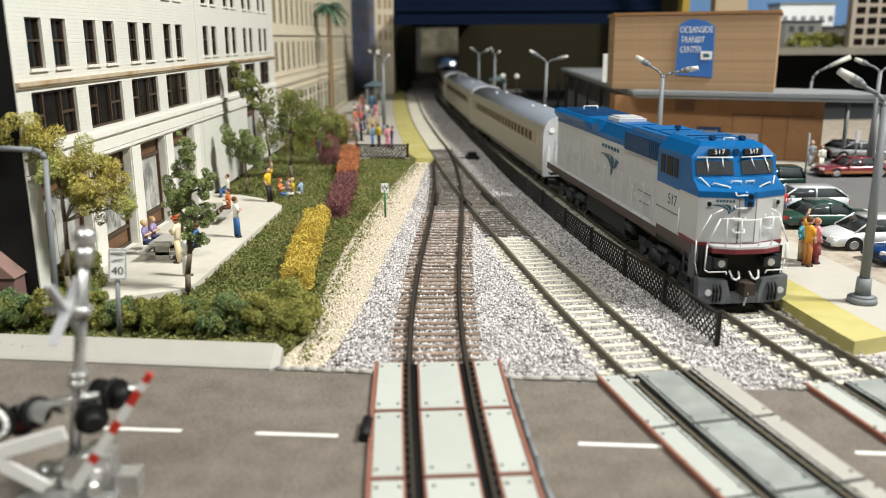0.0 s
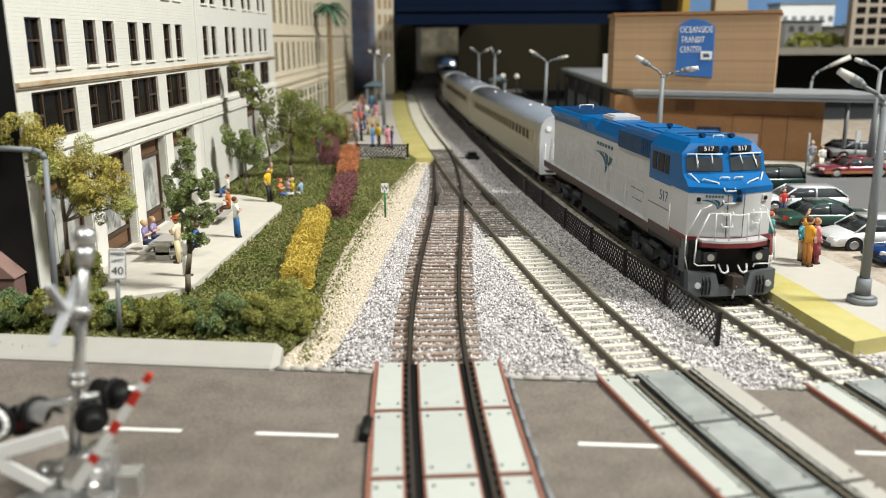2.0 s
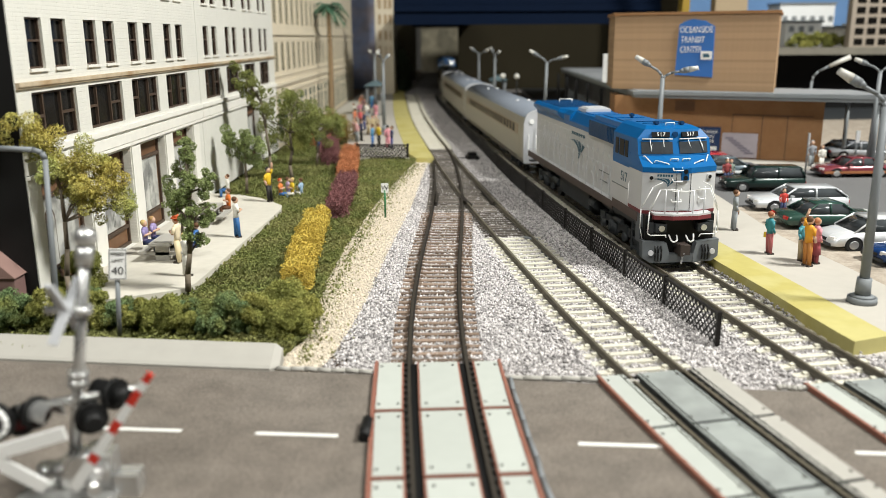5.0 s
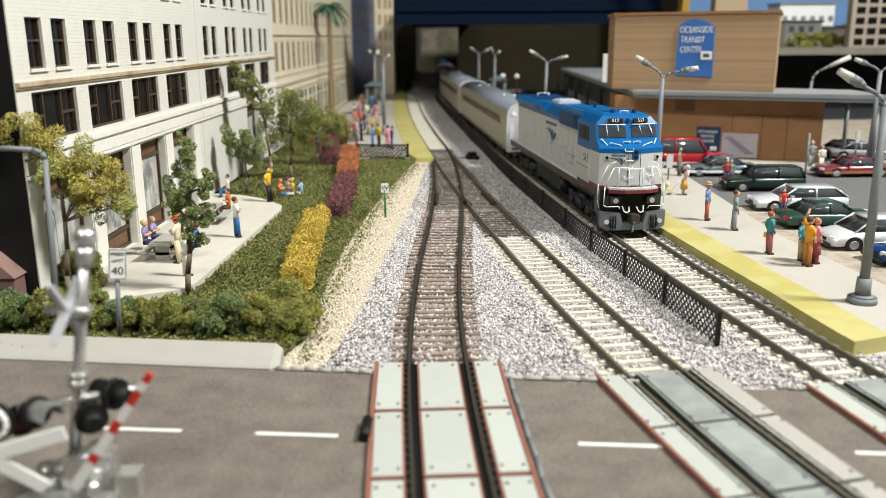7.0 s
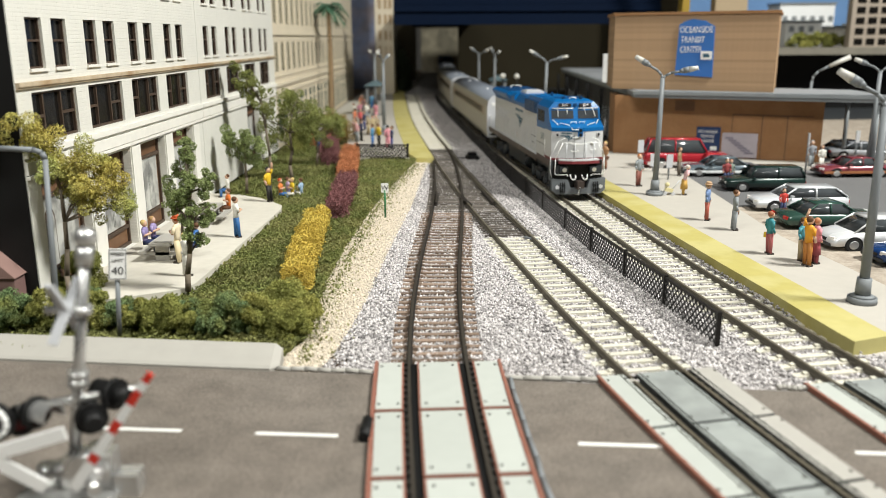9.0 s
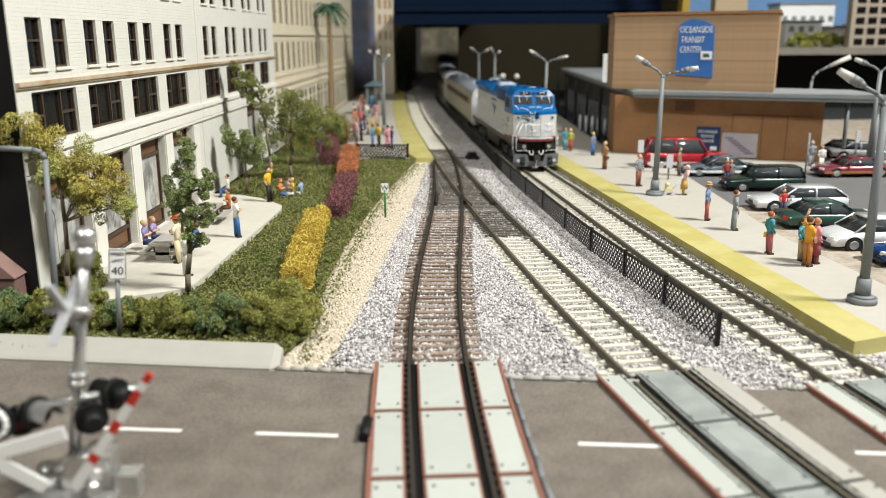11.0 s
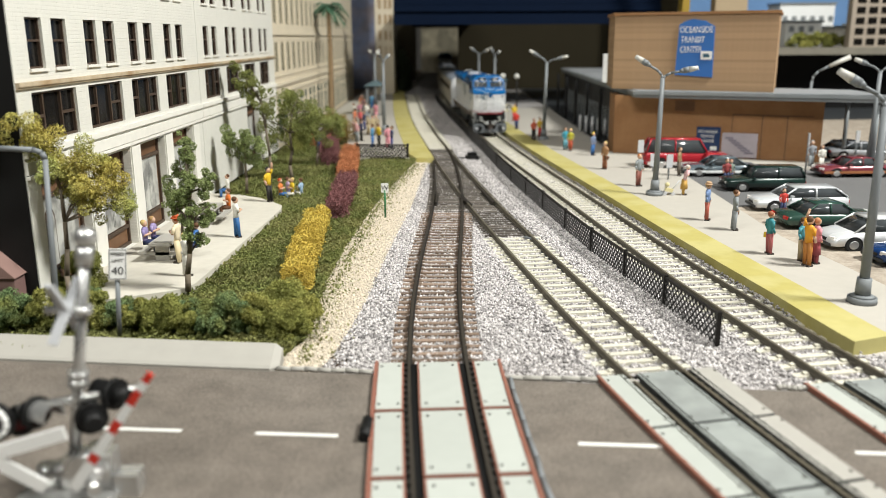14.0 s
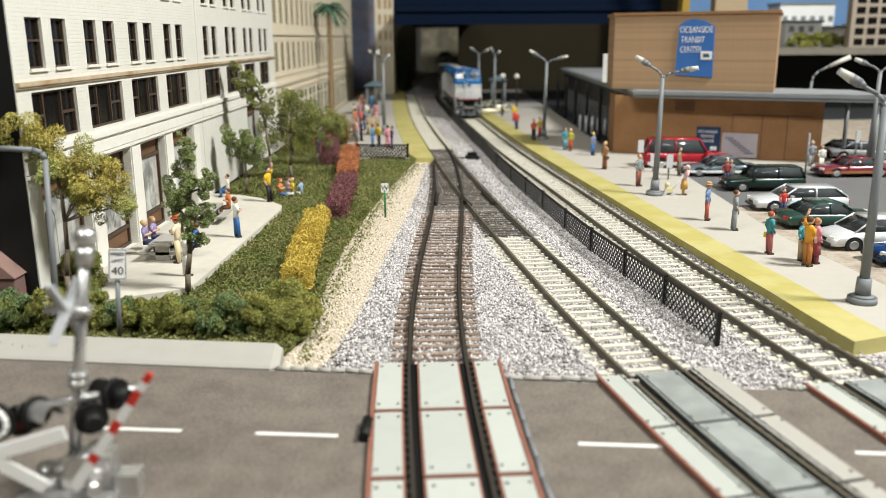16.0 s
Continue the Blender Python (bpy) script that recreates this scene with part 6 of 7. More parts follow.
# ---- fences ----
def lattice_panel(parent, p, q, z0, z1, pitch=2.1, t=.28, d=.5):
    """Diagonal lattice between two ground points."""
    p, q = Vector((*p, 0)), Vector((*q, 0))
    u = (q - p).normalized()
    n = Vector((-u.y, u.x, 0))
    L, H = (q - p).length, z1 - z0
    bm = bmesh.new()
    for sgn in (1, -1):
        c = -H
        while c < L:
            a0, a1 = c, c + H
            s0, s1 = max(a0, 0), min(a1, L)
            if s1 > s0 + .05:
                h0, h1 = s0 - a0, s1 - a0
                if sgn < 0:
                    h0, h1 = H - h0, H - h1
                A = p + u * s0 + Vector((0, 0, z0 + h0)) + n * (.12 * sgn)
                B = p + u * s1 + Vector((0, 0, z0 + h1)) + n * (.12 * sgn)
                dirv = (B - A).normalized()
                up = dirv.cross(n).normalized() * t
                loft(bm, [[e + up + n * .2, e - up + n * .2, e - up - n * .2, e + up - n * .2] for e in (A, B)])
            c += pitch
    part("lattice", bm, M_LATTICE, parent)
    bm = bmesh.new()
    for z in (z0, z1):
        loft(bm, [[e + Vector((0, 0, z + a)) + n * b for a, b in ((.45, .4), (-.45, .4), (-.45, -.4), (.45, -.4))] for e in (p, q)])
    part("fence_rail", bm, M_LATTICE, parent)


def track_fence():
    F = thing("track_fence", "black lattice fence between the main and platform tracks", "fence")
    pts = [(89.6, 257), (83.4, 300), (76.6, 338.5), (69.8, 381), (64.2, 427), (58.6, 479), (53.4, 527), (48.0, 578), (42.3, 645), (36.0, 730), (29.0, 820), (21.0, 920), (12.5, 1030), (4.5, 1140), (-3, 1250), (-10, 1360)]
    for i, (x, y) in enumerate(pts):
        bm = bmesh.new()
        bx(bm, x - .75, x + .75, y - .75, y + .75, -4, 8.9)
        part("post", bm, M_LATTICE, F, bevel=.15)
    for a, b in zip(pts[:-1], pts[1:]):
        lattice_panel(F, a, b, -3.2, 7.9, pitch=3.0 if a[1] < 640 else 3.4, t=.22 if a[1] < 640 else .3)
    return F


track_fence()
PF = thing("lattice_fence", "black lattice fence at the end of the far platform", "fence")
lattice_panel(PF, (-69, 674), (-28.2, 670.8), .8, 12.0, pitch=3.0, t=.42)
for x, y in ((-69.4, 674), (-28, 670.8)):
    bm = bmesh.new()
    bx(bm, x - .8, x + .8, y - .8, y + .8, -.5, 13)
    part("post", bm, M_LATTICE, PF)


# ---- signs ----
def speed_sign():
    S = thing("speed_sign", "white rectangular speed limit sign on a grey post", "road sign", -104.3, 253.5, 3)
    bm = bmesh.new()
    rod(bm, (0, 0, 0), (1.2, 0, 20), .75, n=10)
    part("post", bm, M_POLE, S)
    bm = bmesh.new()
    bx(bm, -2.7, 2.7, -.3, .3, -5, 5)
    b = part("board", bm, M_WHITE, S, "white board with black border and lettering", .25, mm_pose(1.9, -.6, 24, 0, 5, 20))
    bm = bmesh.new()
    for a in ((-2.5, 2.5, 4.6, 4.8), (-2.5, 2.5, -4.8, -4.6), (-2.5, -2.3, -4.6, 4.6), (2.3, 2.5, -4.6, 4.6)):
        bx(bm, a[0], a[1], -.36, -.3, a[2], a[3])
    part("border", bm, M_BLACK, b)
    for txt, z, s in (("SPEED", 3.3, 1.45), ("LIMIT", 1.2, 1.45), ("40", -2.2, 3.6)):
        words(txt, s, M_BLACK, b, mm_pose(0, -.36, z, 90, 0, 0))


speed_sign()


def whistle_sign():
    S = thing("whistle_post", "small white board with a black letter on a green post", "railway sign", -32.2, 457, -2.4)
    bm = bmesh.new()
    rod(bm, (0, 0, 0), (0, 0, 16), .55, n=8)
    part("post", bm, mat("green_paint", (.03, .16, .06), .5), S)
    bm = bmesh.new()
    bx(bm, -2, 2, -.35, .35, 14.6, 19.8)
    b = part("board", bm, M_WHITE, S, "", .2)
    words("W", 3.9, M_BLACK, b, mm_pose(0, -.4, 17.2, 90, 0, 0))


whistle_sign()
for x, y, z, h, a in ((143.6, 604, 2, 21, 20), (150, 590, 2, 13, 10), (259, 590, 0, 29, 60), (152, 556, 2, 17, 20), (318, 640, 0, 25, 30)):
    S = thing("parking_sign", "small pale sign on a slim post beside the car park", "road sign", x, y, z, a, "car park signs")
    bm = bmesh.new()
    rod(bm, (0, 0, 0), (0, 0, h), .6, n=8)
    part("post", bm, M_POLE, S)
    bm = bmesh.new()
    bx(bm, -2.4, 2.4, -.9, -.4, h - 9, h)
    part("board", bm, M_CAREND, S, "", .2)


def crossing_signal():
    S = thing("crossing_signal", "silver level crossing signal with black lamps and a striped gate arm", "crossing signal", -82.5, 166.5, -1)
    top = Vector((9.2, 0, 58))
    at = lambda k: top * k
    bm = bmesh.new()
    rod(bm, at(0), at(.97), 1.3, 1.15, n=14)
    part("mast", bm, M_CHROME, S)
    bm = bmesh.new()
    rod(bm, at(.88), at(.95), 1.6, 2.0, n=14)
    ball(bm, at(.985), 2.4, 2)
    part("bell", bm, M_CHROME, S, "silver bell on the mast top")
    bm = bmesh.new()
    for k in (.42, .45, .7):
        rod(bm, at(k), at(k + .03), 2.2, n=12)
    part("collar", bm, M_CHROME, S)
    # high crossbuck, seen nearly on edge
    for a, nm in ((38, 1), (-30, -1)):
        bm = bmesh.new()
        cb(bm, (0, 0, 0), (.8, 2.2, 15))
        part("crossbuck_blade", bm, M_CAREND, S, "white crossbuck blade", .2, mm_pose(4.2, -2.0, 42, 0, a, 70))
    bm = bmesh.new()
    rod(bm, (7, 0, 41.5), (-1, 0, 41.5), .9, n=10)
    part("bracket", bm, M_CHROME, S)
    # lamp arm with four hooded lamps
    bm = bmesh.new()
    rod(bm, (-8, -3, 20.5), (17, 3, 22.5), 1.0, n=10)
    part("lamp_arm", bm, M_CHROME, S)
    for x, y, z, rz in ((11.5, 1.6, 21.6, -115), (-4.5, -3.5, 20.0, 65), (7.4, -3, 18, -150), (-9, -1, 17.2, 30)):
        bm = bmesh.new()
        rod(bm, (0, 0, 0), (0, -1.4, 0), 3.5, 3.5, n=20)
        rod(bm, (0, 0, 0), (0, 3.2, 0), 2.6, 1.6, n=14)
        lamp = part("signal_lamp", bm, M_BLACK, S, "black hooded signal lamp", m=mm_pose(x, y, z, 0, 0, rz))
        bm = bmesh.new()
        rod(bm, (0, -1.4, 0), (0, -2.0, 0), 2.3, 1.9, n=14)
        part("lens", bm, mat("dark_red_lens", (.10, .006, .008), .2) if "dark_red_lens" not in bpy.data.materials else bpy.data.materials["dark_red_lens"], lamp)
        bm = bmesh.new()
        rings = [[(r * math.cos(q), yy, r * math.sin(q)) for q in np.linspace(-.2, math.pi + .2, 11)] for r, yy in ((2.7, -1.3), (2.7, -6.0), (2.4, -6.0), (2.4, -1.3))]
        loft(bm, rings, cap=False, closed=False)
        part("hood", bm, M_CHROME if x in (-4.5,) else M_BLACK, lamp)
    # gate machine and base
    bm = bmesh.new()
    bx(bm, 0, 10, -3, 3, 0, 9)
    rod(bm, (5, -4, 6), (5, 4, 6), 3.6, n=16)
    part("gate_machine", bm, M_CHROME, S, "silver gate machine", .5)
    bm = bmesh.new()
    bx(bm, -9, 12, -7, 7, -.5, 1.4)
    rod(bm, (0, 0, 1.4), (0, 0, 7), 3.4, 2.4, n=16)
    part("base", bm, M_CHROME, S, "", .4)
    bm = bmesh.new()
    bx(bm, 11, 16, -4, 1, 0, 5)
    part("relay_box", bm, M_CHROME, S, "", .8)
    bm = bmesh.new()
    rod(bm, (-4, -2, 1.4), (-4, -2, 7), 2.4, 2.0, n=14)
    part("junction_box", bm, M_CHROME, S)
    # striped gate arm, raised
    a, b = Vector((4.6, -9, 5.0)), Vector((23.1, -9, 30.8))
    d, n = (b - a).normalized(), Vector((0, 1, 0))
    u = d.cross(n)
    cuts = [0, .10, .24, .31, .5, .60, .74, .86, .93, 1]
    for i, (f0, f1) in enumerate(zip(cuts[:-1], cuts[1:])):
        bm = bmesh.new()
        loft(bm, [[a.lerp(b, f) + u * w + n * e for w, e in ((1.15 - .4 * f, .4), (-1.15 + .4 * f, .4), (-1.15 + .4 * f, -.4), (1.15 - .4 * f, -.4))] for f in (f0, f1)])
        part("gate_stripe", bm, M_RED if i % 2 == 0 and i else M_WHITE, S, "red stripe of the gate arm" if i % 2 == 0 and i else "")
    bm = bmesh.new()
    rod(bm, (5, -3, 5), (9, -9, 4.5), 1.3, n=10)
    part("gate_pivot", bm, M_CHROME, S)
    # lower crossbuck towards the road
    bm = bmesh.new()
    rod(bm, (-15, -8, 0), (-15, -8, 20), 1.0, n=10)
    part("side_post", bm, M_CHROME, S)
    for ang, c, ln in ((76, (-6.0, -11, 15.4), 22), (127, (-7.6, -11.2, 11.4), 18)):
        bm = bmesh.new()
        cb(bm, (0, 0, 0), (2.9, .7, ln))
        part("crossbuck_blade", bm, M_WHITE, S, "white crossbuck blade", .2, mm_pose(*c, 0, ang, 8))
    bm = bmesh.new()
    for k in range(14):
        q0, q1 = 2 * math.pi * k / 14, 2 * math.pi * (k + 1) / 14
        if k in (3, 4, 10):
            continue
        rod(bm, (-11 + 3.4 * math.cos(q0), -9, 20 + 3.4 * math.sin(q0)), (-11 + 3.4 * math.cos(q1), -9, 20 + 3.4 * math.sin(q1)), .6, n=6)
    part("lamp_ring", bm, M_WHITE, S, "white ring round the side lamp")
    bm = bmesh.new()
    rod(bm, (-11, -8.6, 20), (-11, -7.6, 20), 4.6, n=20)
    rod(bm, (-18, -7, 22), (-18, -6, 22), 4.4, n=20)
    part("side_lamp", bm, M_BLACK, S)


crossing_signal()


def lot_lamp():
    L = thing("park_lamp", "grey single-armed lamp beside the lawn", "street lamp", -128, 262, 0)
    bm = bmesh.new()
    rod(bm, (0, 0, 0), (2.6, 0, 59), 1.0, .85, n=10)
    part("pole", bm, M_POLE, L)
    bm = bmesh.new()
    tube(bm, [(2.6, 0, 59), (1.8, 0, 61), (-1, 0, 62), (-14, 0, 62.6)], .9, 8)
    part("arm", bm, M_POLE, L)
    bm = bmesh.new()
    rod(bm, (-13, 0, 62.5), (-20, 0, 62.6), 1.2, 2.2, n=10)
    part("head", bm, M_POLE, L)


lot_lamp()


# ---- furniture and figurines ----
PAINT = {}


def paint(c):
    if c not in PAINT:
        PAINT[c] = mat("figure_paint", c, .55, var=.08, size=2.5)
    return PAINT[c]


SKIN, KHAKI, TAN = (.58, .37, .26), (.40, .32, .19), (.66, .56, .36)


def figurine(label, x, y, z, legs, top, hair, rz=0, h=20.5, seat=False, arms="down", skirt=False, bag=None, hat=None, lean=0, group="model figures"):
    """A small painted figure in one plain mesh."""
    bm = bmesh.new()
    k = h / 20.5
    hip = 10.0 if not seat else 5.4
    if seat:
        for s in (-1, 1):
            rod(bm, (s * 1.1, .4, 5.0), (s * 1.2, -4.6, 5.0), 1.25, 1.0, 8, 0)
            rod(bm, (s * 1.2, -4.6, 5.2), (s * 1.2, -4.9, .4), .95, .75, 8, 0)
            cb(bm, (s * 1.2, -5.5, .4), (1.3, 2.4, .8), 4)
    else:
        for s in (-1, 1):
            rod(bm, (s * 1.15, rnd.uniform(-.9, .9), .6), (s * .95, 0, hip), .82, 1.25, 8, 0)
            cb(bm, (s * 1.15, -.6, .4), (1.3, 2.6, .8), 4)
        if skirt:
            rod(bm, (0, 0, 4.2), (0, 0, hip + .5), 2.6, 1.7, 10, 0)
    el = lambda w, d, zz: [(w * math.cos(2 * math.pi * i / 10), d * math.sin(2 * math.pi * i / 10) + lean * (zz - hip) * .02, zz) for i in range(10)]
    loft(bm, [el(1.9, 1.25, hip - .4), el(1.75, 1.15, hip + 2.2), el(2.35, 1.4, hip + 5.0), el(2.2, 1.2, hip + 6.3), el(.8, .8, hip + 7.0)], 1, smooth=True)
    ly = lean * .14
    ball(bm, (0, ly - .1, hip + 8.6), 1.45, 2, 2, (.88, 1, 1.12))
    ball(bm, (0, ly + .3, hip + 9.1), 1.5, 2, 3, (.95, .95, .95))
    if hat:
        rod(bm, (0, ly, hip + 9.4), (0, ly, hip + 9.9), 2.2, 1.9, 12, 3)
        rod(bm, (0, ly, hip + 9.8), (0, ly, hip + 11), 1.5, 1.3, 12, 3)
    for s in (-1, 1):
        sh = Vector((s * 2.3, ly, hip + 5.9))
        if arms == "up" and s > 0:
            pts = [sh, Vector((s * 2.9, -.6, hip + 9)), Vector((s * 2.2, -1.2, hip + 12.4))]
        elif arms == "fold" or (arms == "front"):
            pts = [sh, Vector((s * 2.9, -.4, hip + 3.2)), Vector((s * .8, -2.6, hip + 3.8))]
        else:
            pts = [sh, Vector((s * 2.9, .2, hip + 3)), Vector((s * 2.6, -.9, hip + .4))]
        rod(bm, pts[0], pts[1], .8, .65, 8, 1)
        rod(bm, pts[1], pts[2], .62, .5, 8, 2 if arms != "down" else 1)
        ball(bm, pts[2], .62, 1, 2)
    if bag:
        cb(bm, (3.2, -.8, hip - 1.4), (1.0, 3.2, 2.4), 5)
    if abs(k - 1) > .01:
        bmesh.ops.scale(bm, vec=(k, k, k), verts=bm.verts)
    me = finish(bm, "figurine", [paint(legs), paint(top), paint(SKIN), paint(hair), paint((.05, .04, .035)), paint(bag or top)])
    ob = new("figurine", me)
    ob.matrix_basis = mm_pose(x, y, z, 0, 0, rz)
    return tagged(ob, label, "figurine", group)


BROWN, BLACKC, BLOND, WHITEC, GREYC = (.10, .045, .02), (.02, .018, .016), (.55, .40, .16), (.72, .70, .64), (.24, .26, .27)
BLUEC, NAVY, TEAL, PINK, ORANGE, RED, PURPLE, YEL = (.04, .13, .33), (.03, .04, .10), (.04, .22, .25), (.62, .26, .30), (.70, .32, .03), (.48, .04, .03), (.26, .22, .42), (.60, .42, .03)
P = 2.0
figurine("painted figurine in orange with one arm raised", 151.9, 336.2, P, (.42, .17, .04), ORANGE, BROWN, 112, 21.5, arms="up")
figurine("painted figurine in pink blouse and maroon skirt", 156.9, 340.3, P, (.28, .06, .07), PINK, (.45, .2, .1), 100, 20, skirt=True, bag=WHITEC)
figurine("painted figurine in teal behind the orange one", 153.3, 345.4, P, KHAKI, (.08, .30, .36), BROWN, 40, 19)
figurine("painted figurine in teal jacket with a yellow bag", 143.7, 356.6, P, (.34, .10, .10), TEAL, (.30, .10, .05), 100, 19.5, bag=YEL)
figurine("painted figurine in grey suit with a brief case", 144.6, 403.7, P, GREYC, GREYC, BROWN, 80, 20.5, bag=(.20, .10, .06))
figurine("painted figurine in blue jacket and red trousers", 138.2, 427.2, P, (.36, .09, .06), (.16, .24, .42), (.45, .30, .18), 60, 20, hat=True)
figurine("painted figurine in pink bending over a child's cart", 146.6, 499.7, P, (.46, .27, .06), (.66, .42, .44), (.55, .5, .45), 90, 18.5, lean=-14, skirt=True, arms="front")
figurine("painted figurine in grey coat facing the track", 126.3, 531.4, P, (.22, .08, .06), GREYC, (.52, .20, .08), 30, 21)
figurine("painted figurine in brown with pale hair", 117.9, 602.9, P, (.30, .12, .06), (.36, .20, .10), BLOND, -60, 20.5, bag=(.10, .05, .03))
figurine("painted figurine in blue with yellow scarf", 122.4, 676.5, P, BLUEC, (.16, .20, .30), YEL, 40, 19)
figurine("painted figurine in teal near the platform edge", 105.1, 713.3, P, (.10, .25, .30), (.05, .26, .34), BROWN, 20, 19)
figurine("painted figurine in yellow-green near the platform edge", 108.2, 705.1, P, (.45, .10, .05), (.45, .42, .05), BLOND, -30, 19)
figurine("painted figurine in orange red coat", 85.8, 784.8, P, BLACKC, (.60, .14, .09), (.35, .10, .08), 30, 20)
figurine("painted figurine in yellow shirt beside the lamp", 94.0, 807.3, P, RED, (.64, .42, .05), BROWN, 30, 19)
figurine("painted figurine in red skirt", 82.6, 963.7, P, (.55, .05, .05), YEL, BROWN, 10, 20, skirt=True)
figurine("painted figurine in dark clothes", 77.7, 878.8, P, NAVY, RED, BROWN, 10, 19)
figurine("painted figurine in brown coat by the cars", 163.5, 572.3, P, (.12, .10, .08), (.30, .20, .11), BROWN, 60, 20)
figurine("painted figurine in red between the cars", 186, 447, .2, NAVY, (.55, .06, .05), BROWN, 0, 15)
figurine("painted figurine in maroon by the dark car", 186, 541, .2, NAVY, (.28, .06, .06), BROWN, 0, 18)
figurine("painted figurine in grey-green by the dark car", 190, 545, .2, NAVY, (.22, .26, .22), (.3, .1, .05), 0, 17)
figurine("painted figurine in grey by the car park", 272, 612, .2, GREYC, (.25, .26, .28), GREYC, 0, 21)
figurine("painted figurine in white by the car park", 278, 608, .2, WHITEC, WHITEC, BROWN, 0, 18)
Q = 3.0
figurine("painted figurine in cream trousers with a red cap", -112.6, 343.5, Q, TAN, (.72, .62, .44), (.50, .10, .03), -100, 20.5, arms="front", hat=True)
figurine("painted figurine in white shirt and blue trousers", -98.9, 390, Q, (.03, .12, .30), WHITEC, BROWN, 120, 20, arms="front")
figurine("painted figurine in yellow vest and black trousers", -101.5, 480, Q, BLACKC, (.70, .46, .03), BLACKC, 60, 20.5, arms="up")
figurine("painted seated figurine in purple with blond hair", -131.5, 358, Q + 1, NAVY, PURPLE, BLOND, 90, 19, seat=True, arms="front")
figurine("painted seated figurine in purple with brown hair", -130.5, 366, Q + 1, NAVY, (.32, .26, .46), (.40, .24, .10), 90, 19, seat=True, arms="front")
figurine("painted seated figurine in blue at the table", -107, 352, Q + 1, NAVY, BLUEC, BROWN, -90, 19, seat=True, arms="front")
figurine("painted seated figurine in white by the tree", -103, 323, Q, (.62, .60, .54), WHITEC, BLOND, 140, 18, arms="front")
figurine("painted seated figurine in orange vest", -114, 436, Q + 1, BROWN, (.62, .16, .03), BROWN, -60, 19, seat=True, arms="front")
figurine("painted seated figurine in white at the wall", -129.5, 496, Q, BLUEC, WHITEC, BROWN, -70, 18, seat=True)
figurine("painted seated figurine on the lawn in orange", -101, 512, -3, BLUEC, (.62, .20, .05), (.45, .08, .02), 80, 19, seat=True, arms="front")
figurine("painted seated figurine on the lawn in yellow", -94, 514, -3, (.60, .56, .50), YEL, BLOND, -60, 19, seat=True, arms="front")
figurine("painted seated figurine on the lawn in mauve", -98, 521, -3, (.10, .16, .34), (.42, .30, .40), BROWN, 120, 18, seat=True, arms="front")
figurine("painted seated figurine on the lawn in pale blue", -89, 517, -3, WHITEC, (.30, .42, .55), BROWN, -110, 18, seat=True, arms="front")
figurine("painted figurine in blue by the hedge", -108, 735, 0, BLUEC, BLUEC, BROWN, 0, 17)
row = [((.03, .04, .16), NAVY, BROWN), (PINK, PINK, BLACKC), (BLACKC, YEL, BROWN), (BLUEC, (.1, .25, .4), BROWN), (KHAKI, KHAKI, BROWN), (KHAKI, (.35, .28, .18), GREYC), (BLACKC, NAVY, BROWN), (GREYC, (.55, .3, .3), BROWN),
       (NAVY, (.55, .35, .4), BROWN), (BLACKC, (.5, .1, .1), BLACKC), (BROWN, (.6, .2, .1), BROWN), (GREYC, WHITEC, BROWN), (NAVY, (.45, .2, .25), BLOND), (KHAKI, TEAL, BROWN)]
spots = [(-44, 728), (-48, 734), (-57, 748), (-62, 742), (-69, 830), (-66, 838), (-76, 783), (-80, 778), (-84, 802), (-88, 905), (-95, 915), (-90, 1000), (-99, 1010), (-94, 1085)]
names = ["navy coat", "pink dress", "yellow top", "blue jacket", "khaki", "tan coat", "dark coat", "rose top", "mauve top", "red jacket", "orange top", "white shirt", "wine-red top", "teal jacket"]
for (lg, tp, hr), (x, y), nm in zip(row, spots, names):
    figurine("painted figurine in %s on the far platform" % nm, x, y, 1.75, lg, tp, hr, rnd.uniform(0, 360), 20)
for x, y, (lg, tp, hr), nm in ((-103, 1090, row[7], "rose top"), (-87, 1095, row[6], "dark coat"), (-104, 990, row[11], "white shirt"), (-82, 880, row[0], "navy coat"), (-79, 1000, row[1], "pink dress"), (-108, 1130, row[10], "orange top"), (-97, 1160, row[3], "blue jacket"), (-74, 838, row[5], "tan coat")):
    figurine("painted figurine in %s among the waiting crowd" % nm, x, y, 1.75, lg, tp, hr, rnd.uniform(0, 360), 20)


def picnic_table(x, y, rz, label):
    T = thing("picnic_table", label, "table", x, y, 3, rz, "picnic tables")
    bm = bmesh.new()
    bx(bm, -9.5, 9.5, -4.6, 4.6, 7.2, 8.4)
    part("tabletop", bm, M_KERB, T, "", .3)
    for s in (-1, 1):
        bm = bmesh.new()
        bx(bm, -9.5, 9.5, s * 7.6 - 1.6, s * 7.6 + 1.6, 3.9, 4.8)
        part("bench", bm, M_KERB, T, "", .25)
        bm = bmesh.new()
        bx(bm, s * 6 - .8, s * 6 + .8, -8, 8, 2.6, 3.9)
        bx(bm, s * 6 - .8, s * 6 + .8, -3, 3, 0, 7.2)
        part("leg", bm, M_KERB, T)


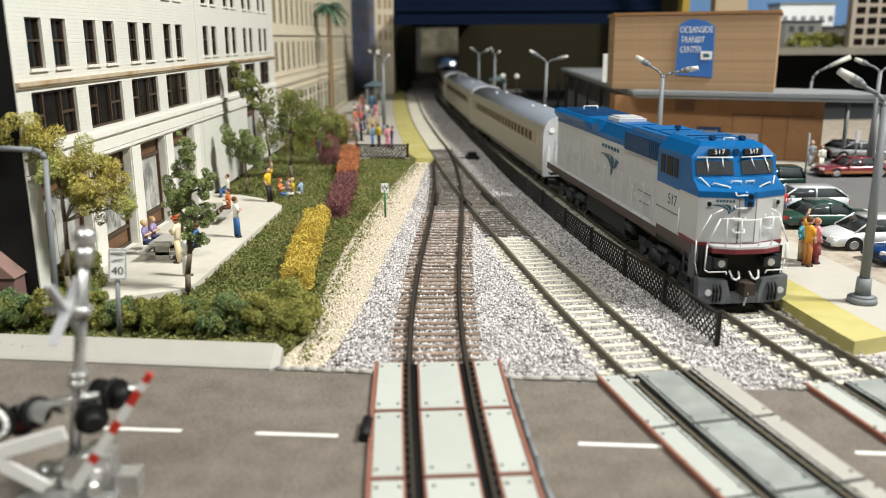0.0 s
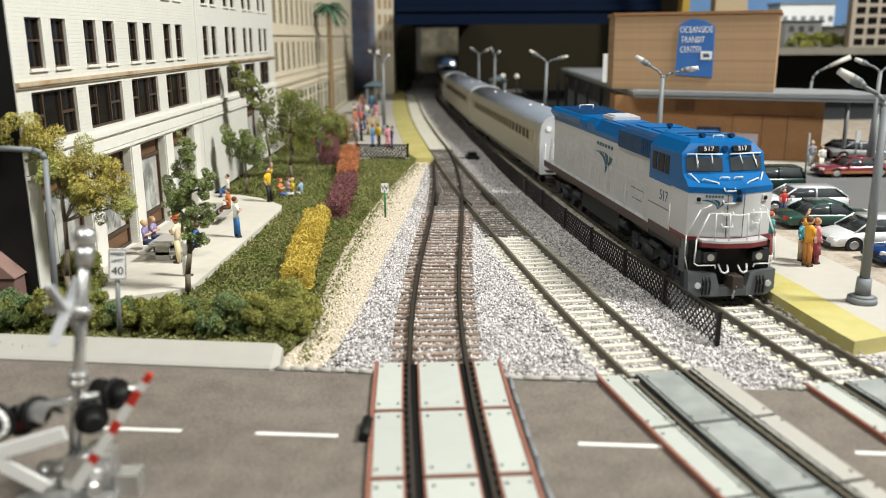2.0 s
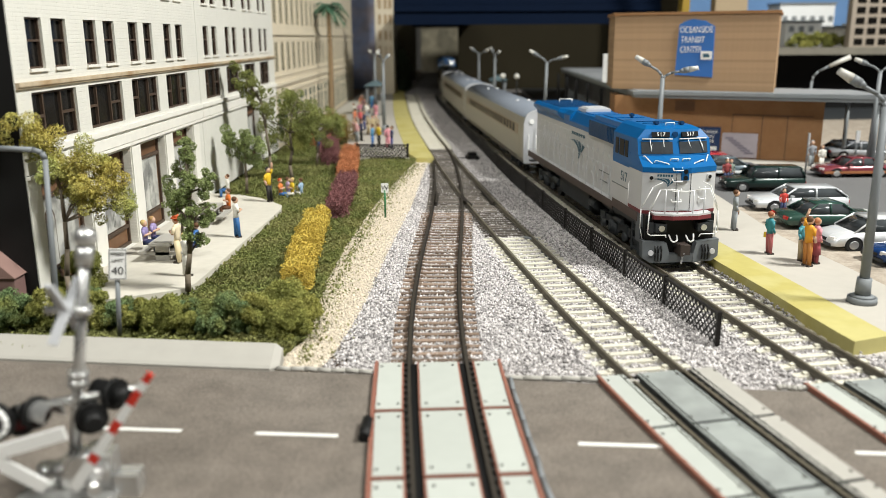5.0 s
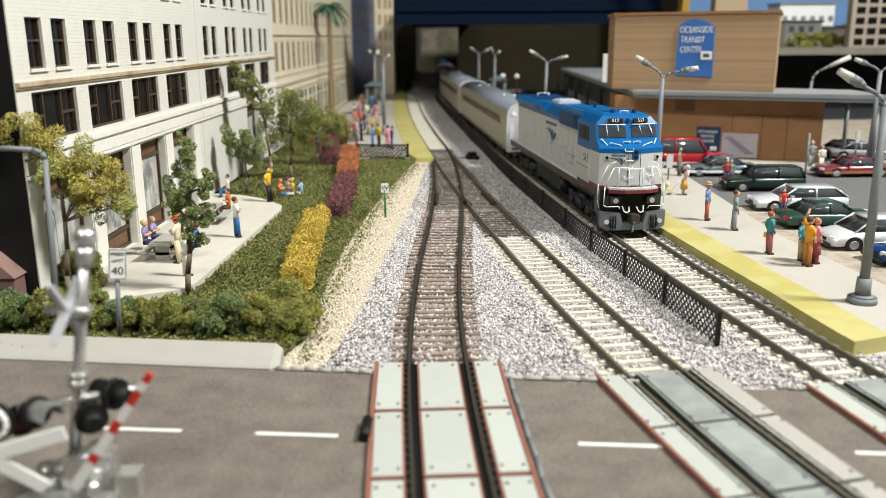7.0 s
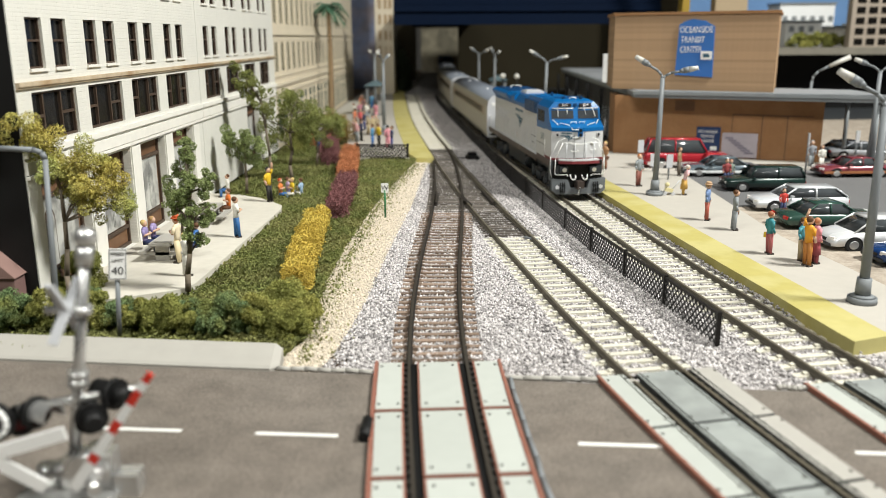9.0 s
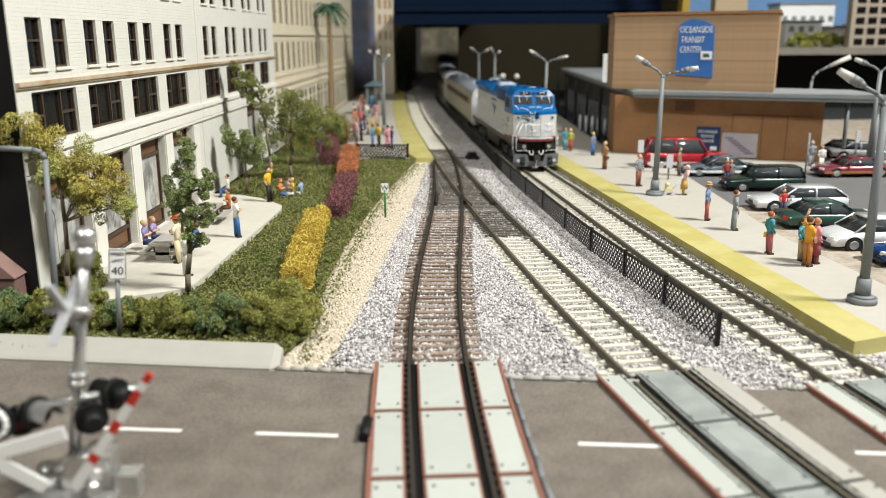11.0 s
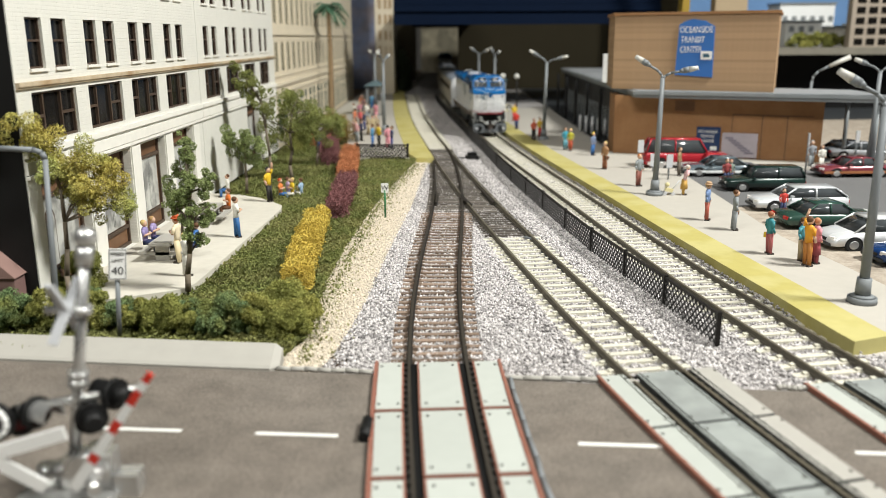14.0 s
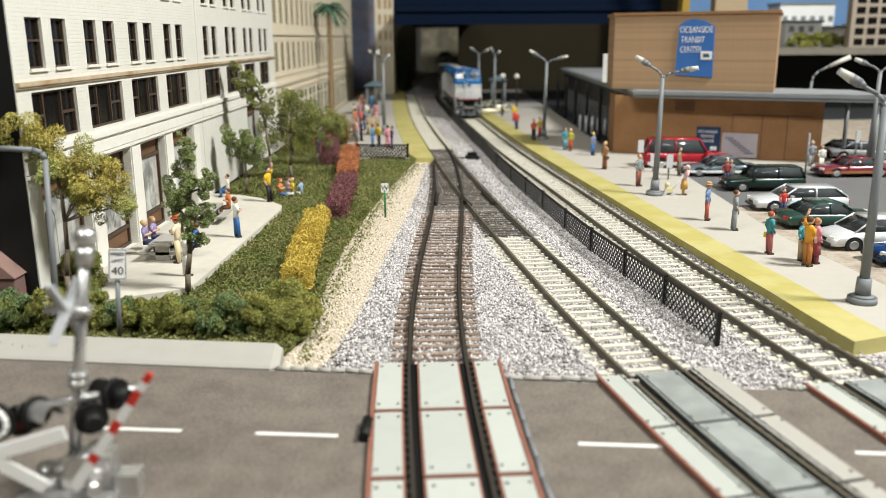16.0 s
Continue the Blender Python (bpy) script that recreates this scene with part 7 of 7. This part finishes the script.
picnic_table(-120.5, 353, 90, "pale concrete picnic table on the patio")
picnic_table(-121, 425, 90, "pale concrete picnic table further along the patio")
T = thing("child_cart", "small pale child's cart on the platform", "pram", 137.4, 499.7, P)
bm = bmesh.new()
cb(bm, (0, 0, 3.2), (4.6, 3, 2.2), rot=(0, 15, 0))
ball(bm, (-1, 0, 6.4), 1.6, 1)
part("seat", bm, paint((.62, .55, .30)), T)
for s in (-1, 1):
    for xx in (-2.4, 2.4):
        bm = bmesh.new()
        rod(bm, (xx, s * 1.6, 1.1), (xx, s * 2.0, 1.1), 1.1, n=12)
        part("wheel", bm, M_CAREND, T)
bm = bmesh.new()
tube(bm, [(1.8, 0, 3), (6.4, 0, 9)], .3)
part("handle", bm, M_CAREND, T)


# ---- parked cars ----
M_TYRE = mat("black_tyre", (.018, .018, .018), .75, var=.1)
M_RIM = mat("silver_rim", (.55, .55, .55), .3, metal=.8, var=.05)
M_CARGLASS = mat("dark_car_glass", (.05, .056, .06), .10, var=.3, size=9)
M_LIGHT = mat("clear_headlight", (.70, .70, .68), .15, var=.03)
M_TAIL = mat("red_tail_light", (.40, .02, .015), .25, var=.03)


def car(label, x, y, rz, col, kind="sedan", z=.1, lower=None, length=54.0, tall=.82):
    """Nose towards -x in the car's own space; origin at the nose's foot, mid width."""
    body = mat("car_paint", col, .28, metal=.15, var=.04, size=12, coat=.5)
    L = thing("car", label, "car", x, y, z, rz, "parked cars")
    k = length / 54.0
    L.scale = (.95, .95, tall)
    lows = {"sedan": ([(0, 3.2), (0, 6.6), (2, 8.2), (15, 9.6), (41, 10.2), (53, 9.6), (54, 7), (54, 3.4)], [(15, 9.5), (23, 15.6), (37, 15.8), (45, 10)]),
            "wagon": ([(0, 3.2), (0, 6.6), (2.5, 8.6), (15, 10), (52, 11), (54, 9), (54, 3.4)], [(14.5, 9.8), (23, 16.2), (46, 16.2), (52.5, 10.8)]),
            "suv": ([(0, 3.8), (0, 8.6), (2, 10), (14, 11), (53, 11.6), (54, 9), (54, 3.8)], [(15, 11), (20, 18.8), (50, 19.2), (53, 11.5)]),
            "beetle": ([(0, 3.2), (0, 6), (3, 9), (12, 11), (40, 11.4), (49, 9), (52, 6), (52, 3.4)], [(11, 10.8), (20, 16.6), (28, 17.6), (37, 16.2), (46, 10.4)])}
    lo, hi = lows[kind]
    lo, hi = [(a * k, b) for a, b in lo], [(a * k, b) for a, b in hi]
    W = 10.4
    bm = bmesh.new()
    loft(bm, [[(a if abs(yy) < W - 1 else a + (1.6 if a < 1 else (-1.6 if a > 50 * k else 0)), yy, b - (0 if abs(yy) < W - 1 else .9 * (b > 5))) for a, b in lo] for yy in (-W, -W + 1.8, W - 1.8, W)])
    part("body", bm, body, L, "", 1.25, rounds=3)
    for s in (-1, 1):
        for xx in (10.5 * k, 43.5 * k):
            bm = bmesh.new()
            rod(bm, (xx, s * (W - 1.2), 3.9), (xx, s * (W + .06), 3.9), 4.5, n=18)
            part("wheel_arch", bm, M_BLACK, L)
    bm = bmesh.new()
    cx = sum(a for a, _ in hi) / len(hi)
    loft(bm, [[(cx + (a - cx) * (1 if abs(yy) > 8.5 else 1), yy * (1 - .17 * (b > 12)), b) for a, b in hi] for yy in (-W + .8, W - .8)])
    part("glasshouse", bm, M_CARGLASS, L, "dark car windows", .8, rounds=2)
    zt = max(b for _, b in hi)
    tops = [a for a, b in hi if b > zt - 1.6]
    bm = bmesh.new()
    bx(bm, min(tops) - .5, max(tops) + .5, -W * .74, W * .74, zt - .9, zt + .35)
    part("roof", bm, body, L, "", .6, rounds=2)
    for s in (-1, 1):
        bl, tl = hi[0], hi[1]
        br, tr = hi[-1], hi[-2]
        mid = .5 * (tl[0] + tr[0])
        for (a0, b0), (a1, b1) in (((bl[0], bl[1]), (tl[0], zt)), ((mid, bl[1]), (mid, zt)), ((br[0], br[1]), (tr[0], zt))):
            bm = bmesh.new()
            rod(bm, (a0, s * (W - .6), b0), (a1, s * W * .78, b1), .55, n=6)
            part("pillar", bm, body, L)
        bm = bmesh.new()
        bx(bm, min(tl[0], 22) - 3, min(tl[0], 22) - 1.2, s * (W + .9) - .9, s * (W + .9) + .9, 10.2, 11.8)
        part("mirror", bm, body, L, "", .3)
        if lower:
            bm = bmesh.new()
            bx(bm, 1.6, 52 * k, s * (W - .3) - .5, s * (W - .3) + .5, 3.6, 5.6)
            part("side_stripe", bm, paint(lower), L)
        for xx in (10.5 * k, 43.5 * k):
            bm = bmesh.new()
            rod(bm, (xx, s * (W - 2.4), 3.7), (xx, s * (W + .15), 3.7), 3.75, n=20)
            t = part("tyre", bm, M_TYRE, L)
            bm = bmesh.new()
            rod(bm, (xx, s * (W + .1), 3.7), (xx, s * (W + .4), 3.7), 2.5, 2.1, n=16)
            part("rim", bm, M_RIM, t)
        bm = bmesh.new()
        cb(bm, (1.2, s * 7.2, 7.2), (2.2, 3.6, 1.8), rot=(0, 0, -18 * s))
        part("headlight", bm, M_LIGHT, L, "", .3)
        bm = bmesh.new()
        cb(bm, ((54 if kind != "beetle" else 51) * k - .5, s * 7.4, 7.6), (1.6, 3.4, 1.9), rot=(0, 0, 14 * s))
        part("tail_light", bm, M_TAIL, L, "", .2)
    bm = bmesh.new()
    bx(bm, -.7, 1.2, -8.4, 8.4, 3.0, 4.4)
    part("bumper", bm, M_DARK, L, "", .3)
    bm = bmesh.new()
    bx(bm, -.3, .6, -3.6, 3.6, 5.2, 6.6)
    part("grille", bm, M_BLACK, L)
    return L


car("white rounded small car parked by the platform", 176, 376, 4, (.66, .67, .68), "beetle")
car("dark green saloon parked tail to the platform", 224, 423, 184, (.03, .07, .055), "sedan")
car("silver-white estate car parked by the platform", 175, 465, -2, (.62, .64, .66), "wagon")
car("black-green off-road car with soft top", 180, 529, -2, (.012, .03, .026), "suv", length=52, tall=.78)
car("dark grey saloon with white side stripes", 170, 588, -3, (.10, .13, .15), "sedan", lower=(.7, .72, .72))
car("red off-road car with pale lower sides", 211, 612, 176, (.36, .02, .03), "suv", lower=(.55, .5, .48), length=66, tall=1.18)
car("maroon and brown saloon on the car park road", 262, 580, 2, (.17, .03, .04), "sedan", lower=(.30, .12, .05))
car("dark blue car parked by the platform", 185, 347, 4, (.015, .05, .17), "sedan")
car("black car parked beyond the station", 300, 672, 10, (.02, .02, .022), "sedan")
car("silver car beyond the station", 360, 660, 170, (.35, .36, .38), "sedan")
car("pale yellow car by the far platform", 82, 1085, 200, (.55, .50, .34), "sedan")
car("pale yellow car behind the other", 96, 1150, 200, (.55, .52, .40), "sedan")
for y in (396, 444, 488, 552):
    bm = bmesh.new()
    bx(bm, 188, 240, y - .6, y + .6, 0, .2)
    tagged(part("bay_line", bm, M_ROADLINE), "white bay line on the car park", "road marking", "bay lines", "structure")


# ---- the town behind the station ----
M_TOWN = mat("weathered_street_concrete", (.20, .185, .15), .8, var=.2, size=14)


def town():
    bm = bmesh.new()
    bx(bm, 330, 900, 1090, 1100, 72, 81)
    bx(bm, 330, 900, 1100, 1500, 76, 80)
    tagged(part("raised_street", bm, M_TOWN), "pale raised street behind the station", "bridge", kind="structure")
    # added black sheet: the shade below the raised street as plain colour
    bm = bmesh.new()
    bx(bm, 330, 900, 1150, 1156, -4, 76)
    tagged(part("street_wall", bm, M_BLACK), "black sheet standing in for the shade under the raised street", "wall", kind="structure")
    B = thing("grey_tower_block", "tan-grey tower block with square windows", "building", 553, 1104, 0, 3)
    bm = bmesh.new()
    bx(bm, -30, 120, 0, 12, 80, 260)
    part("wall", bm, mat("tan_grey_render", (.34, .29, .235), .7, var=.08, size=8), B)
    for i in range(7):
        for j in range(12):
            bm = bmesh.new()
            bx(bm, -24 + i * 16, -13 + i * 16, -1, 1, 84 + j * 13, 92 + j * 13)
            part("window", bm, M_PANE, B)
    for x, y, w, h, c in ((495, 1240, 52, 34, (.80, .80, .77)), (556, 1215, 40, 26, (.74, .70, .62)), (452, 1290, 42, 40, (.62, .66, .70)), (520, 1330, 84, 62, (.82, .83, .82)), (610, 1260, 70, 30, (.6, .56, .48))):
        H = thing("town_house", "small pale town house on the raised street", "building", x, y, 80, 0, "town houses")
        bm = bmesh.new()
        bx(bm, 0, w, 0, 50, 0, h)
        part("wall", bm, paint(c), H, "", .5)
        bm = bmesh.new()
        bx(bm, -2, w + 2, -2, 52, h, h + 3)
        part("roof", bm, M_ROOF, H)
        for i in range(int(w // 14)):
            for j in range(int(h // 16)):
                bm = bmesh.new()
                bx(bm, 5 + i * 14, 12 + i * 14, -.8, .8, 5 + j * 16, 13 + j * 16)
                part("window", bm, M_ROOF, H)
    k = 70
    c = np.stack([rng.uniform(460, 640, k), rng.uniform(1130, 1160, k), rng.uniform(82, 94, k)], 1)
    bush("town_shrubs", "green shrubs along the raised street", "bush", c, rng.uniform(4, 7, k), M_BUSH, 6000, (1.5, 3))
    bm = bmesh.new()
    bx(bm, 330, 1150, 1560, 1566, 80, 400)
    tagged(part("backdrop_sky", bm, mat("blue_sky_picture", (.16, .30, .55), .8, var=.2, size=60)), "blue painted sky backdrop behind the town", "backdrop", kind="structure")
    # posts seen above the station tower
    for x, w, c in ((300, 9, (.30, .20, .03)), (341, 40, (.36, .28, .18))):
        bm = bmesh.new()
        bx(bm, x, x + w, 1080, 1100, 52, 260)
        tagged(part("roof_post", bm, paint(c)), "tall painted post behind the station", "post", kind="structure")


town()
# dark picture house at the near end of the white building
H = thing("dark_house", "dark maroon house with white trim beside the building", "building", -203, 291, 0)
bm = bmesh.new()
bx(bm, 0, 50, 0, 12, 0, 42)
part("wall", bm, paint((.06, .02, .025)), H)
bm = bmesh.new()
prism(bm, [(-3, 0), (53, 0), (25, 24)], -13, 3, m=Matrix.Translation((0, 0, 42)) @ Euler((math.pi / 2, 0, 0)).to_matrix().to_4x4())
part("roof", bm, paint((.05, .025, .03)), H)
for x in (12, 40):
    bm = bmesh.new()
    bx(bm, x, x + 7, -1, .5, 18, 30)
    part("window", bm, paint((.55, .5, .45)), H)
for xx, yy in ((-196, 268), ):
    H = thing("pale_house", "small tan gabled house front by the kerb", "building", -176, 276, 0)
    bm = bmesh.new()
    bx(bm, 0, 28, 0, 14, 0, 16)
    part("wall", bm, paint((.20, .12, .11)), H)
    bm = bmesh.new()
    prism(bm, [(-1, 0), (29, 0), (14, 14)], -14, 1, m=Matrix.Translation((0, 0, 16)) @ Euler((math.pi / 2, 0, 0)).to_matrix().to_4x4())
    part("gable", bm, paint((.24, .15, .13)), H)
# row of five pale upright bars, added as plain posts
for i in range(5):
    G = thing("bollard", "pale upright bar before the station hall", "bollard", 141 + i * 4.4, 858 - i * 10, 2, 0, "bollards")
    bm = bmesh.new()
    rod(bm, (0, 0, 0), (0, 0, 15), 1.5, 1.4, n=10)
    part("post", bm, M_CAREND, G)
    bm = bmesh.new()
    ball(bm, (0, 0, 15.2), 1.6, 1)
    part("cap", bm, M_CAREND, G)
# globe lamps by the station
for x, y in ((72, 1010), (88, 1000)):
    G = thing("globe_lamp", "small dark post lamp with a white globe", "street lamp", x, y, 4, 0, "globe lamps")
    bm = bmesh.new()
    rod(bm, (0, 0, 0), (0, 0, 44), 1.1, .8, n=8)
    part("post", bm, M_BLACK, G)
    bm = bmesh.new()
    ball(bm, (0, 0, 47), 3.4, 2)
    part("globe", bm, M_LAMPGLASS, G)
for x, y, h in ((-84, 1060, 36), (78, 1180, 34)):
    G = thing("platform_shelter", "small blue-grey platform shelter", "shelter", x, y, 2 if x < 0 else 4)
    for dx in (-9, 9):
        for dy in (-12, 12):
            bm = bmesh.new()
            rod(bm, (dx, dy, 0), (dx, dy, h), 1, n=8)
            part("post", bm, M_POLE, G)
    bm = bmesh.new()
    prism(bm, [(-13, 0), (13, 0), (0, 7)], -16, 16, m=Matrix.Translation((0, 0, h)) @ Euler((math.pi / 2, 0, 0)).to_matrix().to_4x4())
    part("roof", bm, paint((.10, .15, .17)), G)


motions()
